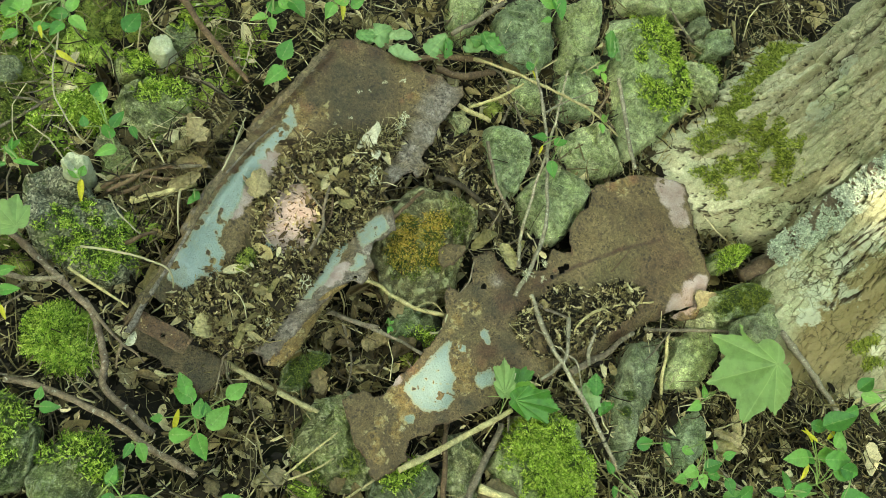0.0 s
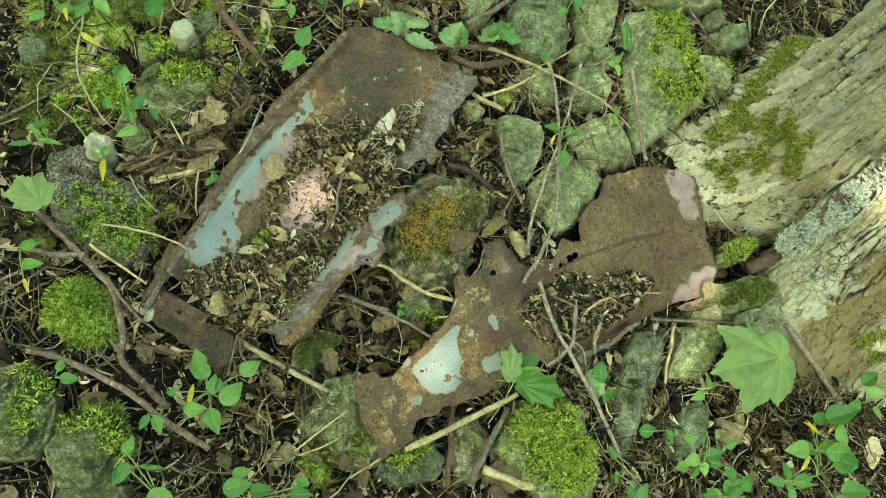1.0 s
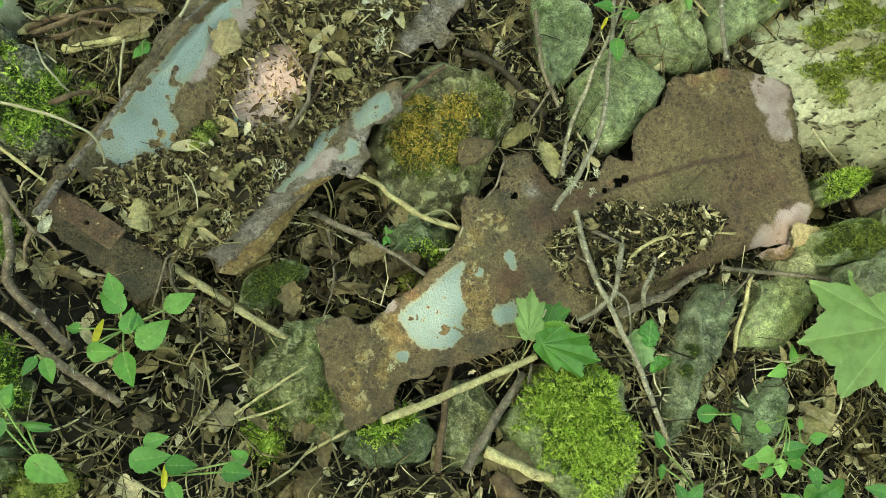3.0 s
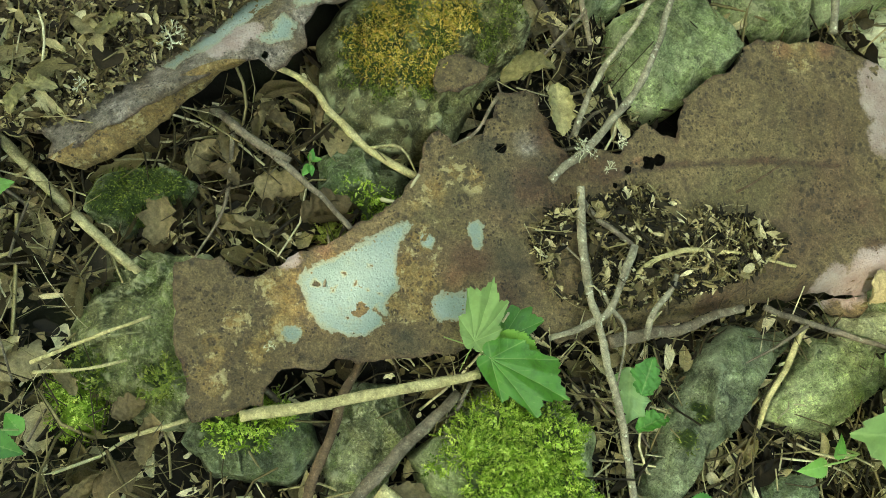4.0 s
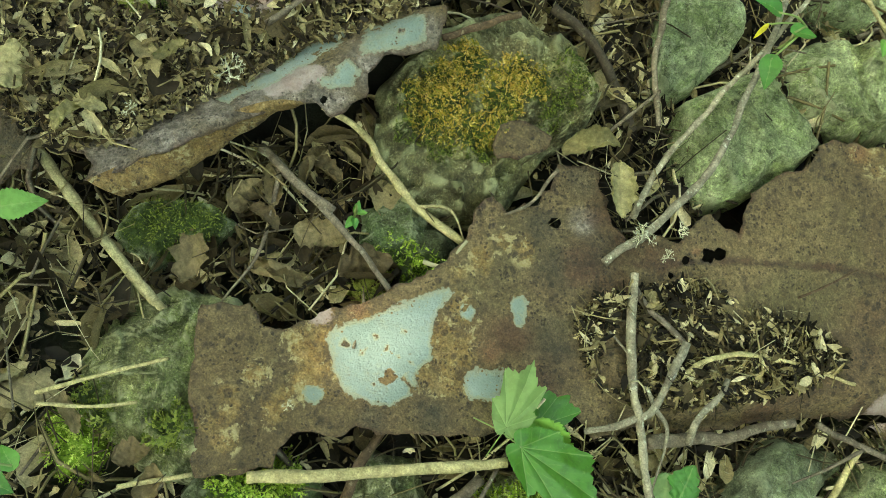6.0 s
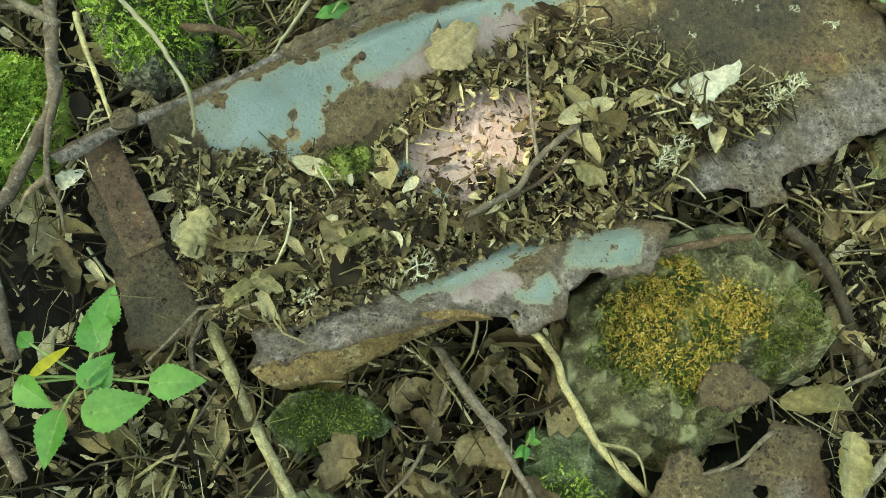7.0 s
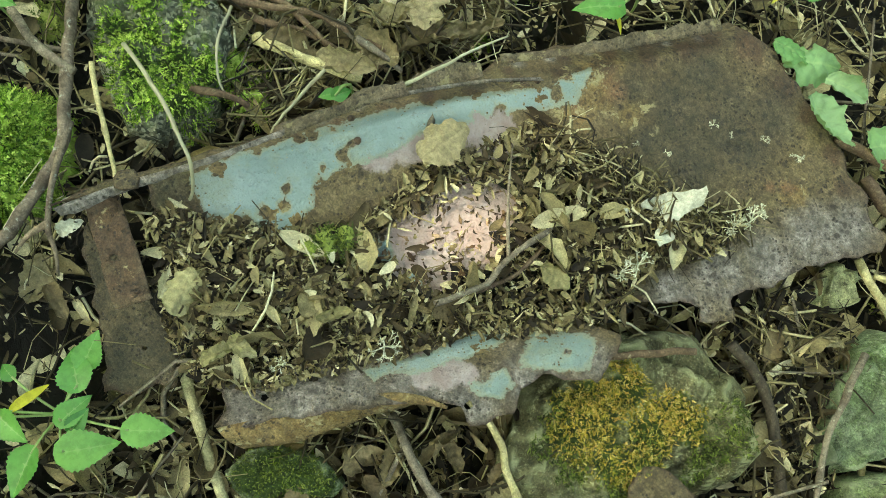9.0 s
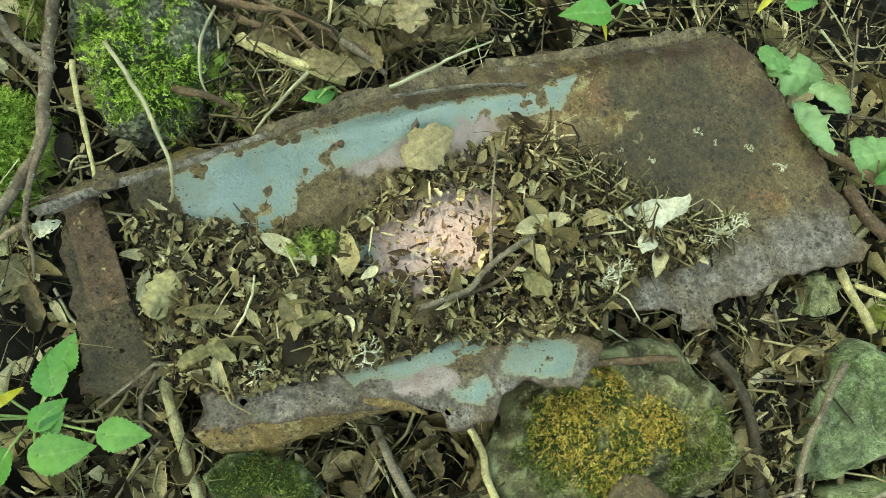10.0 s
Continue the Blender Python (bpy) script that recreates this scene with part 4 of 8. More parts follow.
def build_tree():
    """A thick trunk whose roots flare out over the stones; it goes on upwards to its limbs and crown."""
    angles = np.concatenate([np.linspace(radians(95), radians(300), 520), np.linspace(radians(301), radians(454), 110)])
    heights = np.concatenate([np.linspace(-0.1, 0.15, 120), np.linspace(0.153, 0.7, 110), np.linspace(0.73, 7.0, 60)])
    n_a, n_z = len(angles), len(heights)
    rad = np.array([[trunk_radius(a, z) for a in angles] for z in heights])
    run = np.zeros_like(rad)
    run[1:] = np.cumsum(np.hypot(np.diff(rad, axis=0), np.diff(heights)[:, None]), axis=0)
    verts, crack, moss, lichen, shade, brown, flake = [], [], [], [], [], [], []
    for j, z in enumerate(heights):
        for k, a in enumerate(angles):
            x, y, r, s = math.cos(a), math.sin(a), rad[j, k], run[j, k]
            w, w2 = noise.noise((x * 12, y * 12, s * 12)), fbm(x * 30, y * 30, s * 30, 3)
            w3 = fbm(x * 75, y * 75, s * 75 + 7, 2)
            u, v = a * 14 + w * 0.9 + w2 * 0.35 + w3 * 0.12, 17 * min(s, 0.3) + 10 * max(0, s - 0.3) + w * 0.9 + w2 * 0.35 - w3 * 0.12 + 1.2 * noise.noise((a * 5, s * 2, 1.0))
            d, pts = noise.voronoi((u, v, 0.5), distance_metric="DISTANCE")
            hash_a, hash_b = (noise.cell((p[0] * 7.3, p[1] * 7.3, 1.0)) for p in pts[:2])
            # neighbouring cells of one kind grow together into larger, uneven plates
            joined = int(hash_a * 3) == int(hash_b * 3)
            f = min(1.0, (d[1] - d[0]) / (0.1 + 0.05 * w))
            f = max(f, 0.82 - 0.25 * ramp_up(z)) if joined else f
            d2, small = noise.voronoi((u * 2.7 + w3 * 0.5, v * 2.3, 2.5), distance_metric="DISTANCE")
            scale = noise.cell((small[0][0] * 5.1, small[0][1] * 5.1, 2.0))
            f = min(f, abs(noise.noise((u * 0.45, v * 0.16, 3.0))) / 0.03 + 0.15, (d2[1] - d2[0]) / 0.12 + 0.72 + ramp_up(z))
            plate = (int(hash_a * 3) + 0.25 * hash_a * 3 % 1) / 2.6
            tip = 0.5 + 0.5 * max(-1, min(1, (v - pts[0][1]) * 1.8))
            rough = (0.8 + 0.4 * noise.noise((x * 2.2, y * 2.2, z * 3 + 4))) * (1 - 0.45 * lobe(a, radians(225), 0.5) * math.exp(-max(z, 0) / 0.2)) * (1 + 0.6 * ramp_up(z))
            r += rough * (0.007 * (f ** 0.5 - 1) + (0.005 + 0.003 * ramp_up(z)) * plate * f + 0.006 * (0.5 - tip) * f + 0.0014 * scale * (1 - ramp_up(z)))
            r += 0.012 * noise.noise((x * 4, y * 4, z * 5)) + 0.003 * fbm(x * 45, y * 45, z * 45, 4)
            lean = min(z, 1.5) + 0.3 * max(0, z - 1.5)
            px, py = TREE_X + r * x - lean * 0.14, TREE_Y + r * y + lean * 0.28
            verts.append((px, py, z))
            crack.append((1 - f) * min(1, rough * 1.4))
            flake.append((1 - tip) * plate if f > 0.8 else 0.0)
            shade.append(1 - plate)
            brown.append(max(0, max(1.2 - math.dist((px, py, z), c[:3]) / c[3] for c in BROWN_ON_ROOT)) if z < 0.7 else 0)
            moss.append(max(0, max(1.1 - math.dist((px, py, z), c[:3]) / c[3] for c in MOSS_ON_ROOT)) if z < 0.7 else 0)
            lichen.append(max(0, max(1.1 - math.dist((px, py, z), c[:3]) / c[3] for c in LICHEN_ON_ROOT)) if z < 0.7 else 0.2)
    faces = []
    for j in range(n_z - 1):
        for k in range(n_a):
            k2 = (k + 1) % n_a
            faces.append((j * n_a + k, j * n_a + k2, (j + 1) * n_a + k2, (j + 1) * n_a + k))
    tree = tagged(new("tree"), "thick tree trunk with pale scaly bark and mossy roots", "tree")
    loc = tree.location = (TREE_X, TREE_Y, -0.05)
    part("trunk", mesh_of("trunk", centred(verts, loc), faces, BARK, True, {"crack": crack, "moss": moss, "lichen": lichen, "shade": shade, "brown": brown, "flake": flake}, 35), tree)
    # moss shoots standing out from the bark
    rng = random.Random(5)
    shoots = [], []
    for i in range(n_a * 231):
        x, y, z = verts[i]
        if moss[i] < 0.22 + 1.0 * noise.noise((x * 45, y * 45, z * 45)) or moss[i] <= 0.02:
            continue
        k, j = i % n_a, i // n_a
        if k >= 518 or j == 0:
            continue
        e, f = Vector(verts[i + 1]) - Vector(verts[i]), Vector(verts[i + n_a]) - Vector(verts[i])
        n = e.cross(f).normalized()
        for _ in range(2 if rng.random() < 0.7 else 3):
            v, q = shoot(Vector((x, y, z)) + e * rng.random() + f * rng.random(), n, 0.0065 * (0.6 + 0.8 * rng.random()), rng, 0.6)
            o = len(shoots[0])
            shoots[0].extend(v)
            shoots[1].extend(tuple(w + o for w in face) for face in q)
    tagged(part("moss", mesh_of("root_moss", centred(shoots[0], loc), shoots[1], ROOT_MOSS, False), tree, "yellow-green moss on the root"), kind="stuff")
    # unseen limbs and leafy crown, added towards the sun to shade the ground
    rng = random.Random(12)
    mid = Vector((0.1, 0.1, 0)) + TO_SUN * 6.2
    for i in range(6):
        z = 3.6 + 0.5 * i
        foot = Vector((TREE_X - 0.14 * (1.5 + 0.3 * (z - 1.5)), TREE_Y + 0.28 * (1.5 + 0.3 * (z - 1.5)), z))
        tip = mid + Vector((1.5 * math.cos(i * 1.05), 1.5 * math.sin(i * 1.05), rng.uniform(-0.4, 0.6)))
        path = spline([foot, (foot + tip) / 2 + Vector((0, 0, 0.35)), tip], 24)
        lv, lf = tube(path, [0.09 - 0.075 * q / 24 for q in range(25)], 10, 0.2, i)
        part("limb", mesh_of("limb", centred(lv, loc), lf, TWIG), tree)
    lv, lf = [], []
    for i in range(12600):
        outer = i > 10400
        q = 2.1 * math.sqrt(rng.random()) if not outer else 1.9 + abs(rng.gauss(0, 0.7))
        a = rng.uniform(0, 2 * math.pi)
        p = mid + Vector((q * math.cos(a), q * math.sin(a), rng.uniform(-0.6, 0.6)))
        size = rng.uniform(0.06, 0.1) if not outer else rng.uniform(0.1, 0.18)
        turn = (rng.gauss(0, 0.5), rng.gauss(0, 0.5), rng.uniform(0, 6.28))
        g = p - TO_SUN * (p.z / TO_SUN.z)
        if any(math.dist(g[:2], c[:2]) < c[2] + size * 0.75 for c in SUN_GAPS):
            continue
        m = Matrix.Translation(p) @ Euler(turn).to_matrix().to_4x4()
        o = len(lv)
        for x, y, z in ((-1, 0, 0), (-0.3, -0.75, 0.15), (0.6, -0.5, 0.1), (1.1, 0, -0.2), (0.6, 0.5, 0.1), (-0.3, 0.75, 0.15)):
            lv.append(tuple(m @ Vector((x * size, y * size, z * size))))
        lf += [(o, o + 1, o + 2, o + 3), (o, o + 3, o + 4, o + 5)]
    tagged(part("crown", mesh_of("crown", centred(lv, loc), lf, GREEN, False), tree, "unseen leafy green crown, added for shade"), kind="stuff")
    return tree


# openings left in the added crown so sun flecks reach the ground: x, y, radius
SUN_GAPS = [(-0.237, 0.039, 0.003), (-0.046, -0.216, 0.016), (0.462, -0.056, 0.022), (0.556, 0.112, 0.029), (0.775, 0.155, 0.034)]
build_tree()
FOOTPRINTS.append([(TREE_X + (trunk_radius(a, -0.03) - 0.02) * math.cos(a), TREE_Y + (trunk_radius(a, -0.03) - 0.02) * math.sin(a)) for a in (i * 0.26 for i in range(24))])


# ------------------------------------------------------------------ sheet metal
def ragged(outline, rag, seed, step=0.004):
    """The outline in short steps with a torn, rusted-through edge."""
    out = []
    for i in range(len(outline)):
        a, b = Vector(outline[i - 1]), Vector(outline[i])
        n = max(1, int((b - a).length / step))
        side = Vector((-(b - a).y, (b - a).x)).normalized()
        for k in range(n):
            p = a.lerp(b, k / n)
            q = fbm(p.x * 55, p.y * 55, seed, 5) + 0.7 * max(0, noise.noise((p.x * 90, p.y * 90, seed + 8)) - 0.25)
            out.append(p + side * rag * q)
    return out


def rim_distance(p, poly):
    """How far p lies from the nearest side of a closed outline."""
    best = 9.0
    for (ax, ay), (bx, by) in zip(poly, poly[1:] + poly[:1]):
        ex, ey = bx - ax, by - ay
        t = max(0.0, min(1.0, ((p[0] - ax) * ex + (p[1] - ay) * ey) / (ex * ex + ey * ey)))
        best = min(best, math.hypot(p[0] - ax - t * ex, p[1] - ay - t * ey))
    return best


def sheet_mesh(name, outline, height, rag, seed, holes=(), fields=None, step=0.006, thick=0.0016):
    """A thin metal sheet: the outline filled with triangles, lifted by height(x, y), with its thickness."""
    rim = ragged(outline, rag, seed)
    pts, edges = list(rim), [(i, (i + 1) % len(rim)) for i in range(len(rim))]
    loops = []
    for cx, cy, r in holes:
        loop = [Vector((cx + r * q * math.cos(t), cy + r * q * math.sin(t)))
                for t, q in ((2 * math.pi * i / 14, 1 + 0.5 * noise.noise((i * 0.9, cx * 50, seed))) for i in range(14))]
        o = len(pts)
        pts += loop
        edges += [(o + i, o + (i + 1) % 14) for i in range(14)]
        loops.append(loop)
    xs, ys = [p[0] for p in outline], [p[1] for p in outline]
    rng = random.Random(seed)
    x = min(xs)
    while x < max(xs):
        y = min(ys)
        while y < max(ys):
            p = (x + rng.uniform(-0.3, 0.3) * step, y + rng.uniform(-0.3, 0.3) * step)
            if inside(*p, outline):
                pts.append(Vector(p))
            y += step
        x += step
    verts2, _, faces, *_ = delaunay_2d_cdt(pts, edges, [], 0, 1e-5)
    def kept(f):
        c = (sum(verts2[i].x for i in f) / 3, sum(verts2[i].y for i in f) / 3)
        return inside(*c, rim) and not any(inside(*c, l) for l in loops)
    faces = [f for f in faces if kept(f)]
    verts = [(v.x, v.y, height(v.x, v.y) + 0.0012 * noise.noise((v.x * 45, v.y * 45, seed))) for v in verts2]
    attrs = {}
    rim_pts = np.array([(p.x, p.y) for p in rim])
    near = [float(np.min(np.hypot(rim_pts[:, 0] - v[0], rim_pts[:, 1] - v[1]))) for v in verts]
    for key in ("paint", "pink", "grey", "ochre", "red", "crust", "dark"):
        cs = (fields or {}).get(key, ())
        attrs[key] = [max([0.0] + [1.0 - math.dist((v[0], v[1]), c[:2]) / (c[2] * 1.35) for c in cs]) for v in verts]
    for i, v in enumerate(verts):
        for area in (fields or {}).get("areas", ()):
            d = rim_distance(v, area) / 0.016
            attrs["paint"][i] = max(attrs["paint"][i], min(1.0, 0.22 + d) if inside(v[0], v[1], area) else 0.22 - d)
        for cx, cy, r in (fields or {}).get("bare", ()):
            attrs["paint"][i] = min(attrs["paint"][i], max(0.0, (math.dist(v[:2], (cx, cy)) / r - 0.7) * 1.2))
    attrs["red"] = [max(a, 0.6 - d / 0.009) for a, d in zip(attrs["red"], near)]
    return verts, faces, attrs


def sheet_part(name, data, mat, parent, loc, label="", thick=0.0016):
    verts, faces, attrs = data
    me = mesh_of(name, centred(verts, loc), faces, mat, True, attrs)
    ob = part(name, me, parent, label)
    s = ob.modifiers.new("thickness", "SOLIDIFY")
    s.thickness, s.offset = thick, 0
    return ob


def along(p, a, b):
    """How far p lies along the line a-b (0 to 1) and to its right side (metres)."""
    d = Vector(b) - Vector(a)
    q = Vector(p[:2]) - Vector(a)
    return q.dot(d) / d.length_squared, (q.x * d.y - q.y * d.x) / d.length


# the long tray-like panel
BACK_A, BACK_B = [(-0.465, -0.172), (-0.199, 0.32)]
FRONT_A, FRONT_B = [(-0.274, -0.206), (-0.093, 0.054)]
def ramp01(x):
    return max(0.0, min(1.0, x))


def tray_height(x, y):
    s, d = along((x, y), BACK_A, BACK_B)
    s = max(-0.1, min(1.1, s))
    lip = 0.050 * (1 - s) + 0.012 * s
    base = 0.004
    z = base + (lip - base) * ramp01(1 - d / 0.12) ** 2.3
    if d < 0.0:
        z = lip + 0.55 * d
    sf, df = along((x, y), FRONT_B, FRONT_A)
    if -0.1 < sf < 1.1:
        z += (0.022 + 0.02 * ramp01(1 - sf)) * ramp01(1 - df / 0.05) ** 1.6
    return z


TRAY = [(-0.47, -0.174), (-0.459, -0.134), (-0.434, -0.085), (-0.407, -0.024), (-0.41, -0.013), (-0.392, 0.035), (-0.384, 0.058), (-0.368, 0.075), (-0.349, 0.122), (-0.328, 0.148)] + [(-0.326, 0.174), (-0.317, 0.193), (-0.287, 0.235), (-0.256, 0.275), (-0.249, 0.276), (-0.224, 0.324), (-0.208, 0.335), (-0.2, 0.358), (-0.176, 0.362), (-0.153, 0.364), (-0.123, 0.356), (-0.089, 0.348), (-0.043, 0.334), (-0.027, 0.322), (-0.001, 0.318), (0.018, 0.299), (0.036, 0.305), (0.036, 0.286), (0.025, 0.265), (0.014, 0.257), (0.006, 0.233), (-0.008, 0.225), (-0.017, 0.189), (-0.035, 0.171), (-0.038, 0.152), (-0.025, 0.139), (-0.047, 0.119), (-0.054, 0.13), (-0.07, 0.121), (-0.082, 0.105), (-0.101, 0.093), (-0.114, 0.062)] + [(-0.13, 0.039), (-0.12, 0.044), (-0.099, 0.05), (-0.092, 0.037), (-0.089, 0.01), (-0.108, -0.008), (-0.122, -0.014), (-0.128, -0.033), (-0.12, -0.051), (-0.137, -0.077), (-0.152, -0.075), (-0.168, -0.082), (-0.197, -0.112), (-0.233, -0.159), (-0.273, -0.206), (-0.277, -0.193), (-0.291, -0.187), (-0.321, -0.187), (-0.353, -0.165), (-0.397, -0.137), (-0.435, -0.115), (-0.455, -0.146)]
TRAY_PAINT = [(-0.28, -0.027, 0.011), (-0.253, -0.041, 0.009), (-0.246, -0.022, 0.007)]
TRAY_AREAS = [
    [(-0.418, -0.089), (-0.412, -0.063), (-0.392, -0.019), (-0.362, 0.05), (-0.336, 0.092), (-0.307, 0.131), (-0.279, 0.17), (-0.267, 0.203), (-0.259, 0.224), (-0.255, 0.206), (-0.25, 0.186), (-0.263, 0.162), (-0.28, 0.143), (-0.302, 0.102), (-0.324, 0.063), (-0.328, 0.041), (-0.338, 0.018), (-0.35, -0.002), (-0.355, -0.019), (-0.343, -0.037), (-0.342, -0.055), (-0.344, -0.069), (-0.352, -0.083), (-0.362, -0.078), (-0.374, -0.078), (-0.38, -0.09), (-0.394, -0.102), (-0.406, -0.095)],
    [(-0.224, -0.103), (-0.206, -0.076), (-0.192, -0.046), (-0.182, -0.023), (-0.164, -0.001), (-0.16, -0.015), (-0.169, -0.034), (-0.178, -0.051), (-0.19, -0.071), (-0.205, -0.091), (-0.215, -0.105)],
    [(-0.146, 0.007), (-0.13, 0.025), (-0.114, 0.037), (-0.104, 0.026), (-0.1, 0.013), (-0.115, -0.001), (-0.13, -0.013), (-0.14, -0.026), (-0.144, -0.011)],
    [(-0.158, -0.059), (-0.145, -0.03), (-0.136, -0.035), (-0.135, -0.049), (-0.149, -0.06)]]
TRAY_BARE = [(-0.386, -0.009, 0.007), (-0.379, 0.0, 0.006), (-0.397, -0.041, 0.004), (-0.373, 0.016, 0.005), (-0.353, 0.007, 0.007), (-0.366, -0.043, 0.005), (-0.359, -0.053, 0.007), (-0.369, -0.068, 0.006), (-0.347, -0.023, 0.008), (-0.359, -0.012, 0.005), (-0.27, 0.195, 0.006), (-0.267, 0.176, 0.007), (-0.336, 0.09, 0.006), (-0.291, 0.129, 0.007), (-0.354, 0.019, 0.004), (-0.358, 0.074, 0.006), (-0.301, 0.111, 0.006), (-0.12, 0.011, 0.004)]
# pink paint; under the heap's gap it also holds the sun fleck's pink
TRAY_PINK = [(-0.343, 0.042, 0.016), (-0.332, 0.064, 0.016), (-0.342, 0.028, 0.014), (-0.298, 0.105, 0.014), (-0.274, 0.115, 0.018), (-0.259, 0.121, 0.014), (-0.186, -0.078, 0.008), (-0.176, -0.066, 0.009), (-0.166, -0.054, 0.008)] + [(-0.281, 0.109, 0.02), (-0.262, 0.12, 0.013), (-0.324, 0.057, 0.017), (-0.335, 0.029, 0.012), (-0.249, 0.046, 0.033), (-0.231, 0.047, 0.028), (-0.252, 0.016, 0.028), (-0.265, -0.01, 0.023), (-0.229, 0.073, 0.024), (-0.227, 0.009, 0.023), (-0.191, -0.068, 0.013), (-0.178, -0.056, 0.009)]
# grey lip and flange; lower right greys put the sky's sheen into colour
TRAY_GREY = [(-0.399, -0.007, 0.009), (-0.39, 0.02, 0.01), (-0.38, 0.048, 0.01), (-0.366, 0.073, 0.008), (-0.311, 0.18, 0.008), (-0.294, 0.205, 0.007), (-0.274, 0.235, 0.007), (-0.251, 0.263, 0.006), (-0.23, 0.294, 0.007), (-0.21, 0.32, 0.006)] + [(-0.058, 0.164, 0.035), (-0.031, 0.204, 0.036), (-0.013, 0.25, 0.042), (0.004, 0.282, 0.032), (-0.081, 0.121, 0.024), (-0.058, 0.123, 0.024), (-0.128, -0.021, 0.032), (-0.189, -0.084, 0.035), (-0.244, -0.148, 0.034), (-0.272, -0.18, 0.025), (-0.105, 0.019, 0.023), (-0.149, -0.063, 0.026), (-0.219, -0.113, 0.021)]
TRAY_OCHRE = [(-0.251, 0.211, 0.026), (-0.248, 0.184, 0.02), (-0.251, 0.234, 0.016), (-0.053, 0.274, 0.014), (-0.057, 0.263, 0.011), (-0.203, 0.217, 0.021), (-0.354, -0.059, 0.018)]
TRAY_CRUST = [(-0.232, 0.219, 0.014), (-0.243, 0.219, 0.008), (-0.061, 0.27, 0.011), (-0.075, 0.259, 0.008), (-0.249, 0.183, 0.009)]
TRAY_DARK = [(-0.179, 0.247, 0.047), (-0.14, 0.265, 0.048), (-0.142, 0.225, 0.047), (-0.111, 0.271, 0.032), (-0.184, 0.212, 0.031), (-0.144, 0.187, 0.03), (-0.152, 0.298, 0.032), (-0.112, 0.316, 0.033), (-0.184, 0.296, 0.032), (-0.222, 0.234, 0.021)] + [(-0.385, -0.027, 0.009), (-0.344, 0.096, 0.009), (-0.318, 0.137, 0.01)]
TRAY_RED = [(-0.208, 0.326, 0.022), (-0.171, 0.349, 0.022), (-0.24, 0.28, 0.016), (-0.121, 0.346, 0.019), (-0.089, 0.34, 0.016), (-0.051, 0.325, 0.013), (-0.024, 0.307, 0.011), (-0.311, 0.167, 0.008), (-0.283, 0.211, 0.009), (-0.258, 0.245, 0.012)] + [(-0.399, -0.114, 0.021), (-0.379, -0.144, 0.017)]
# shadowy inside of the tray's strap end, its shade painted as dark colour
TRAY_DARK += [(-0.43, -0.13, 0.025), (-0.42, -0.11, 0.02), (-0.405, -0.13, 0.025), (-0.395, -0.115, 0.02)]
FOLD = [(-0.393, -0.008), (-0.377, 0.026), (-0.361, 0.062), (-0.343, 0.097), (-0.322, 0.129), (-0.3, 0.163), (-0.279, 0.197), (-0.256, 0.231), (-0.234, 0.267), (-0.215, 0.3)]
TRAY_RED += [(x + 0.003, y - 0.002, 0.007 + 0.0008 * i) for i, (x, y) in enumerate(FOLD)]
TRAY_OCHRE += [(x + 0.008, y - 0.005, 0.006) for x, y in FOLD[2:8]]
tray = tagged(new("steel_tray"), "long rusted steel tray with flaking pale teal paint, filled with litter", "metal tray")
tray.location = TRAY_LOC = (*middle(TRAY), 0.0)
sheet_part("panel_sheet", sheet_mesh("panel_sheet", TRAY, tray_height, 0.0038, 2, [(-0.264, -0.168, 0.003), (-0.149, -0.069, 0.003), (-0.303, 0.155, 0.0022), (-0.299, 0.161, 0.0022), (-0.295, 0.166, 0.0018)], {"paint": TRAY_PAINT, "pink": TRAY_PINK, "grey": TRAY_GREY, "ochre": TRAY_OCHRE, "red": TRAY_RED, "crust": TRAY_CRUST, "dark": TRAY_DARK, "areas": TRAY_AREAS, "bare": TRAY_BARE}, 0.0042), RUST, tray, TRAY_LOC, "rusted sheet with flaking pale teal paint")


def strip_mesh(top, bottom, n, m, seed, rag, ochre=0.0, grey=0.0, belly=0.003):
    """A bent strip of sheet metal between two lines in space."""
    a, b = spline(top, n), spline(bottom, n)
    verts = []
    for j in range(m + 1):
        for i in range(n + 1):
            p = a[i].lerp(b[i], j / m)
            if j == m:
                p = p + (b[i] - a[i]).normalized() * rag * fbm(p.x * 60, p.y * 60, seed, 4)
            bulge = math.sin(j / m * math.pi) * belly + 0.0015 * noise.noise((p.x * 30, p.y * 30, seed))
            verts.append((p.x, p.y - bulge * 0.5, p.z + bulge))
    faces = [(j * (n + 1) + i, j * (n + 1) + i + 1, (j + 1) * (n + 1) + i + 1, (j + 1) * (n + 1) + i) for j in range(m) for i in range(n)]
    zero = [0.0] * len(verts)
    return verts, faces, {"paint": zero, "pink": zero, "grey": [grey] * len(verts), "ochre": [ochre] * len(verts), "red": zero, "crust": zero, "dark": zero}


sheet_part("folded_flange", strip_mesh([(-0.273, -0.206, 0.028), (-0.252, -0.176, 0.028), (-0.227, -0.14, 0.028), (-0.203, -0.107, 0.034), (-0.181, -0.089, 0.041), (-0.162, -0.082, 0.045)], [(-0.249, -0.204, 0.016), (-0.227, -0.179, 0.015), (-0.21, -0.149, 0.015), (-0.193, -0.117, 0.02), (-0.176, -0.093, 0.032), (-0.16, -0.081, 0.043)], 110, 7, 4.0, 0.003, 0.8), RUST, tray, TRAY_LOC, "brown rusted flange folded outwards")
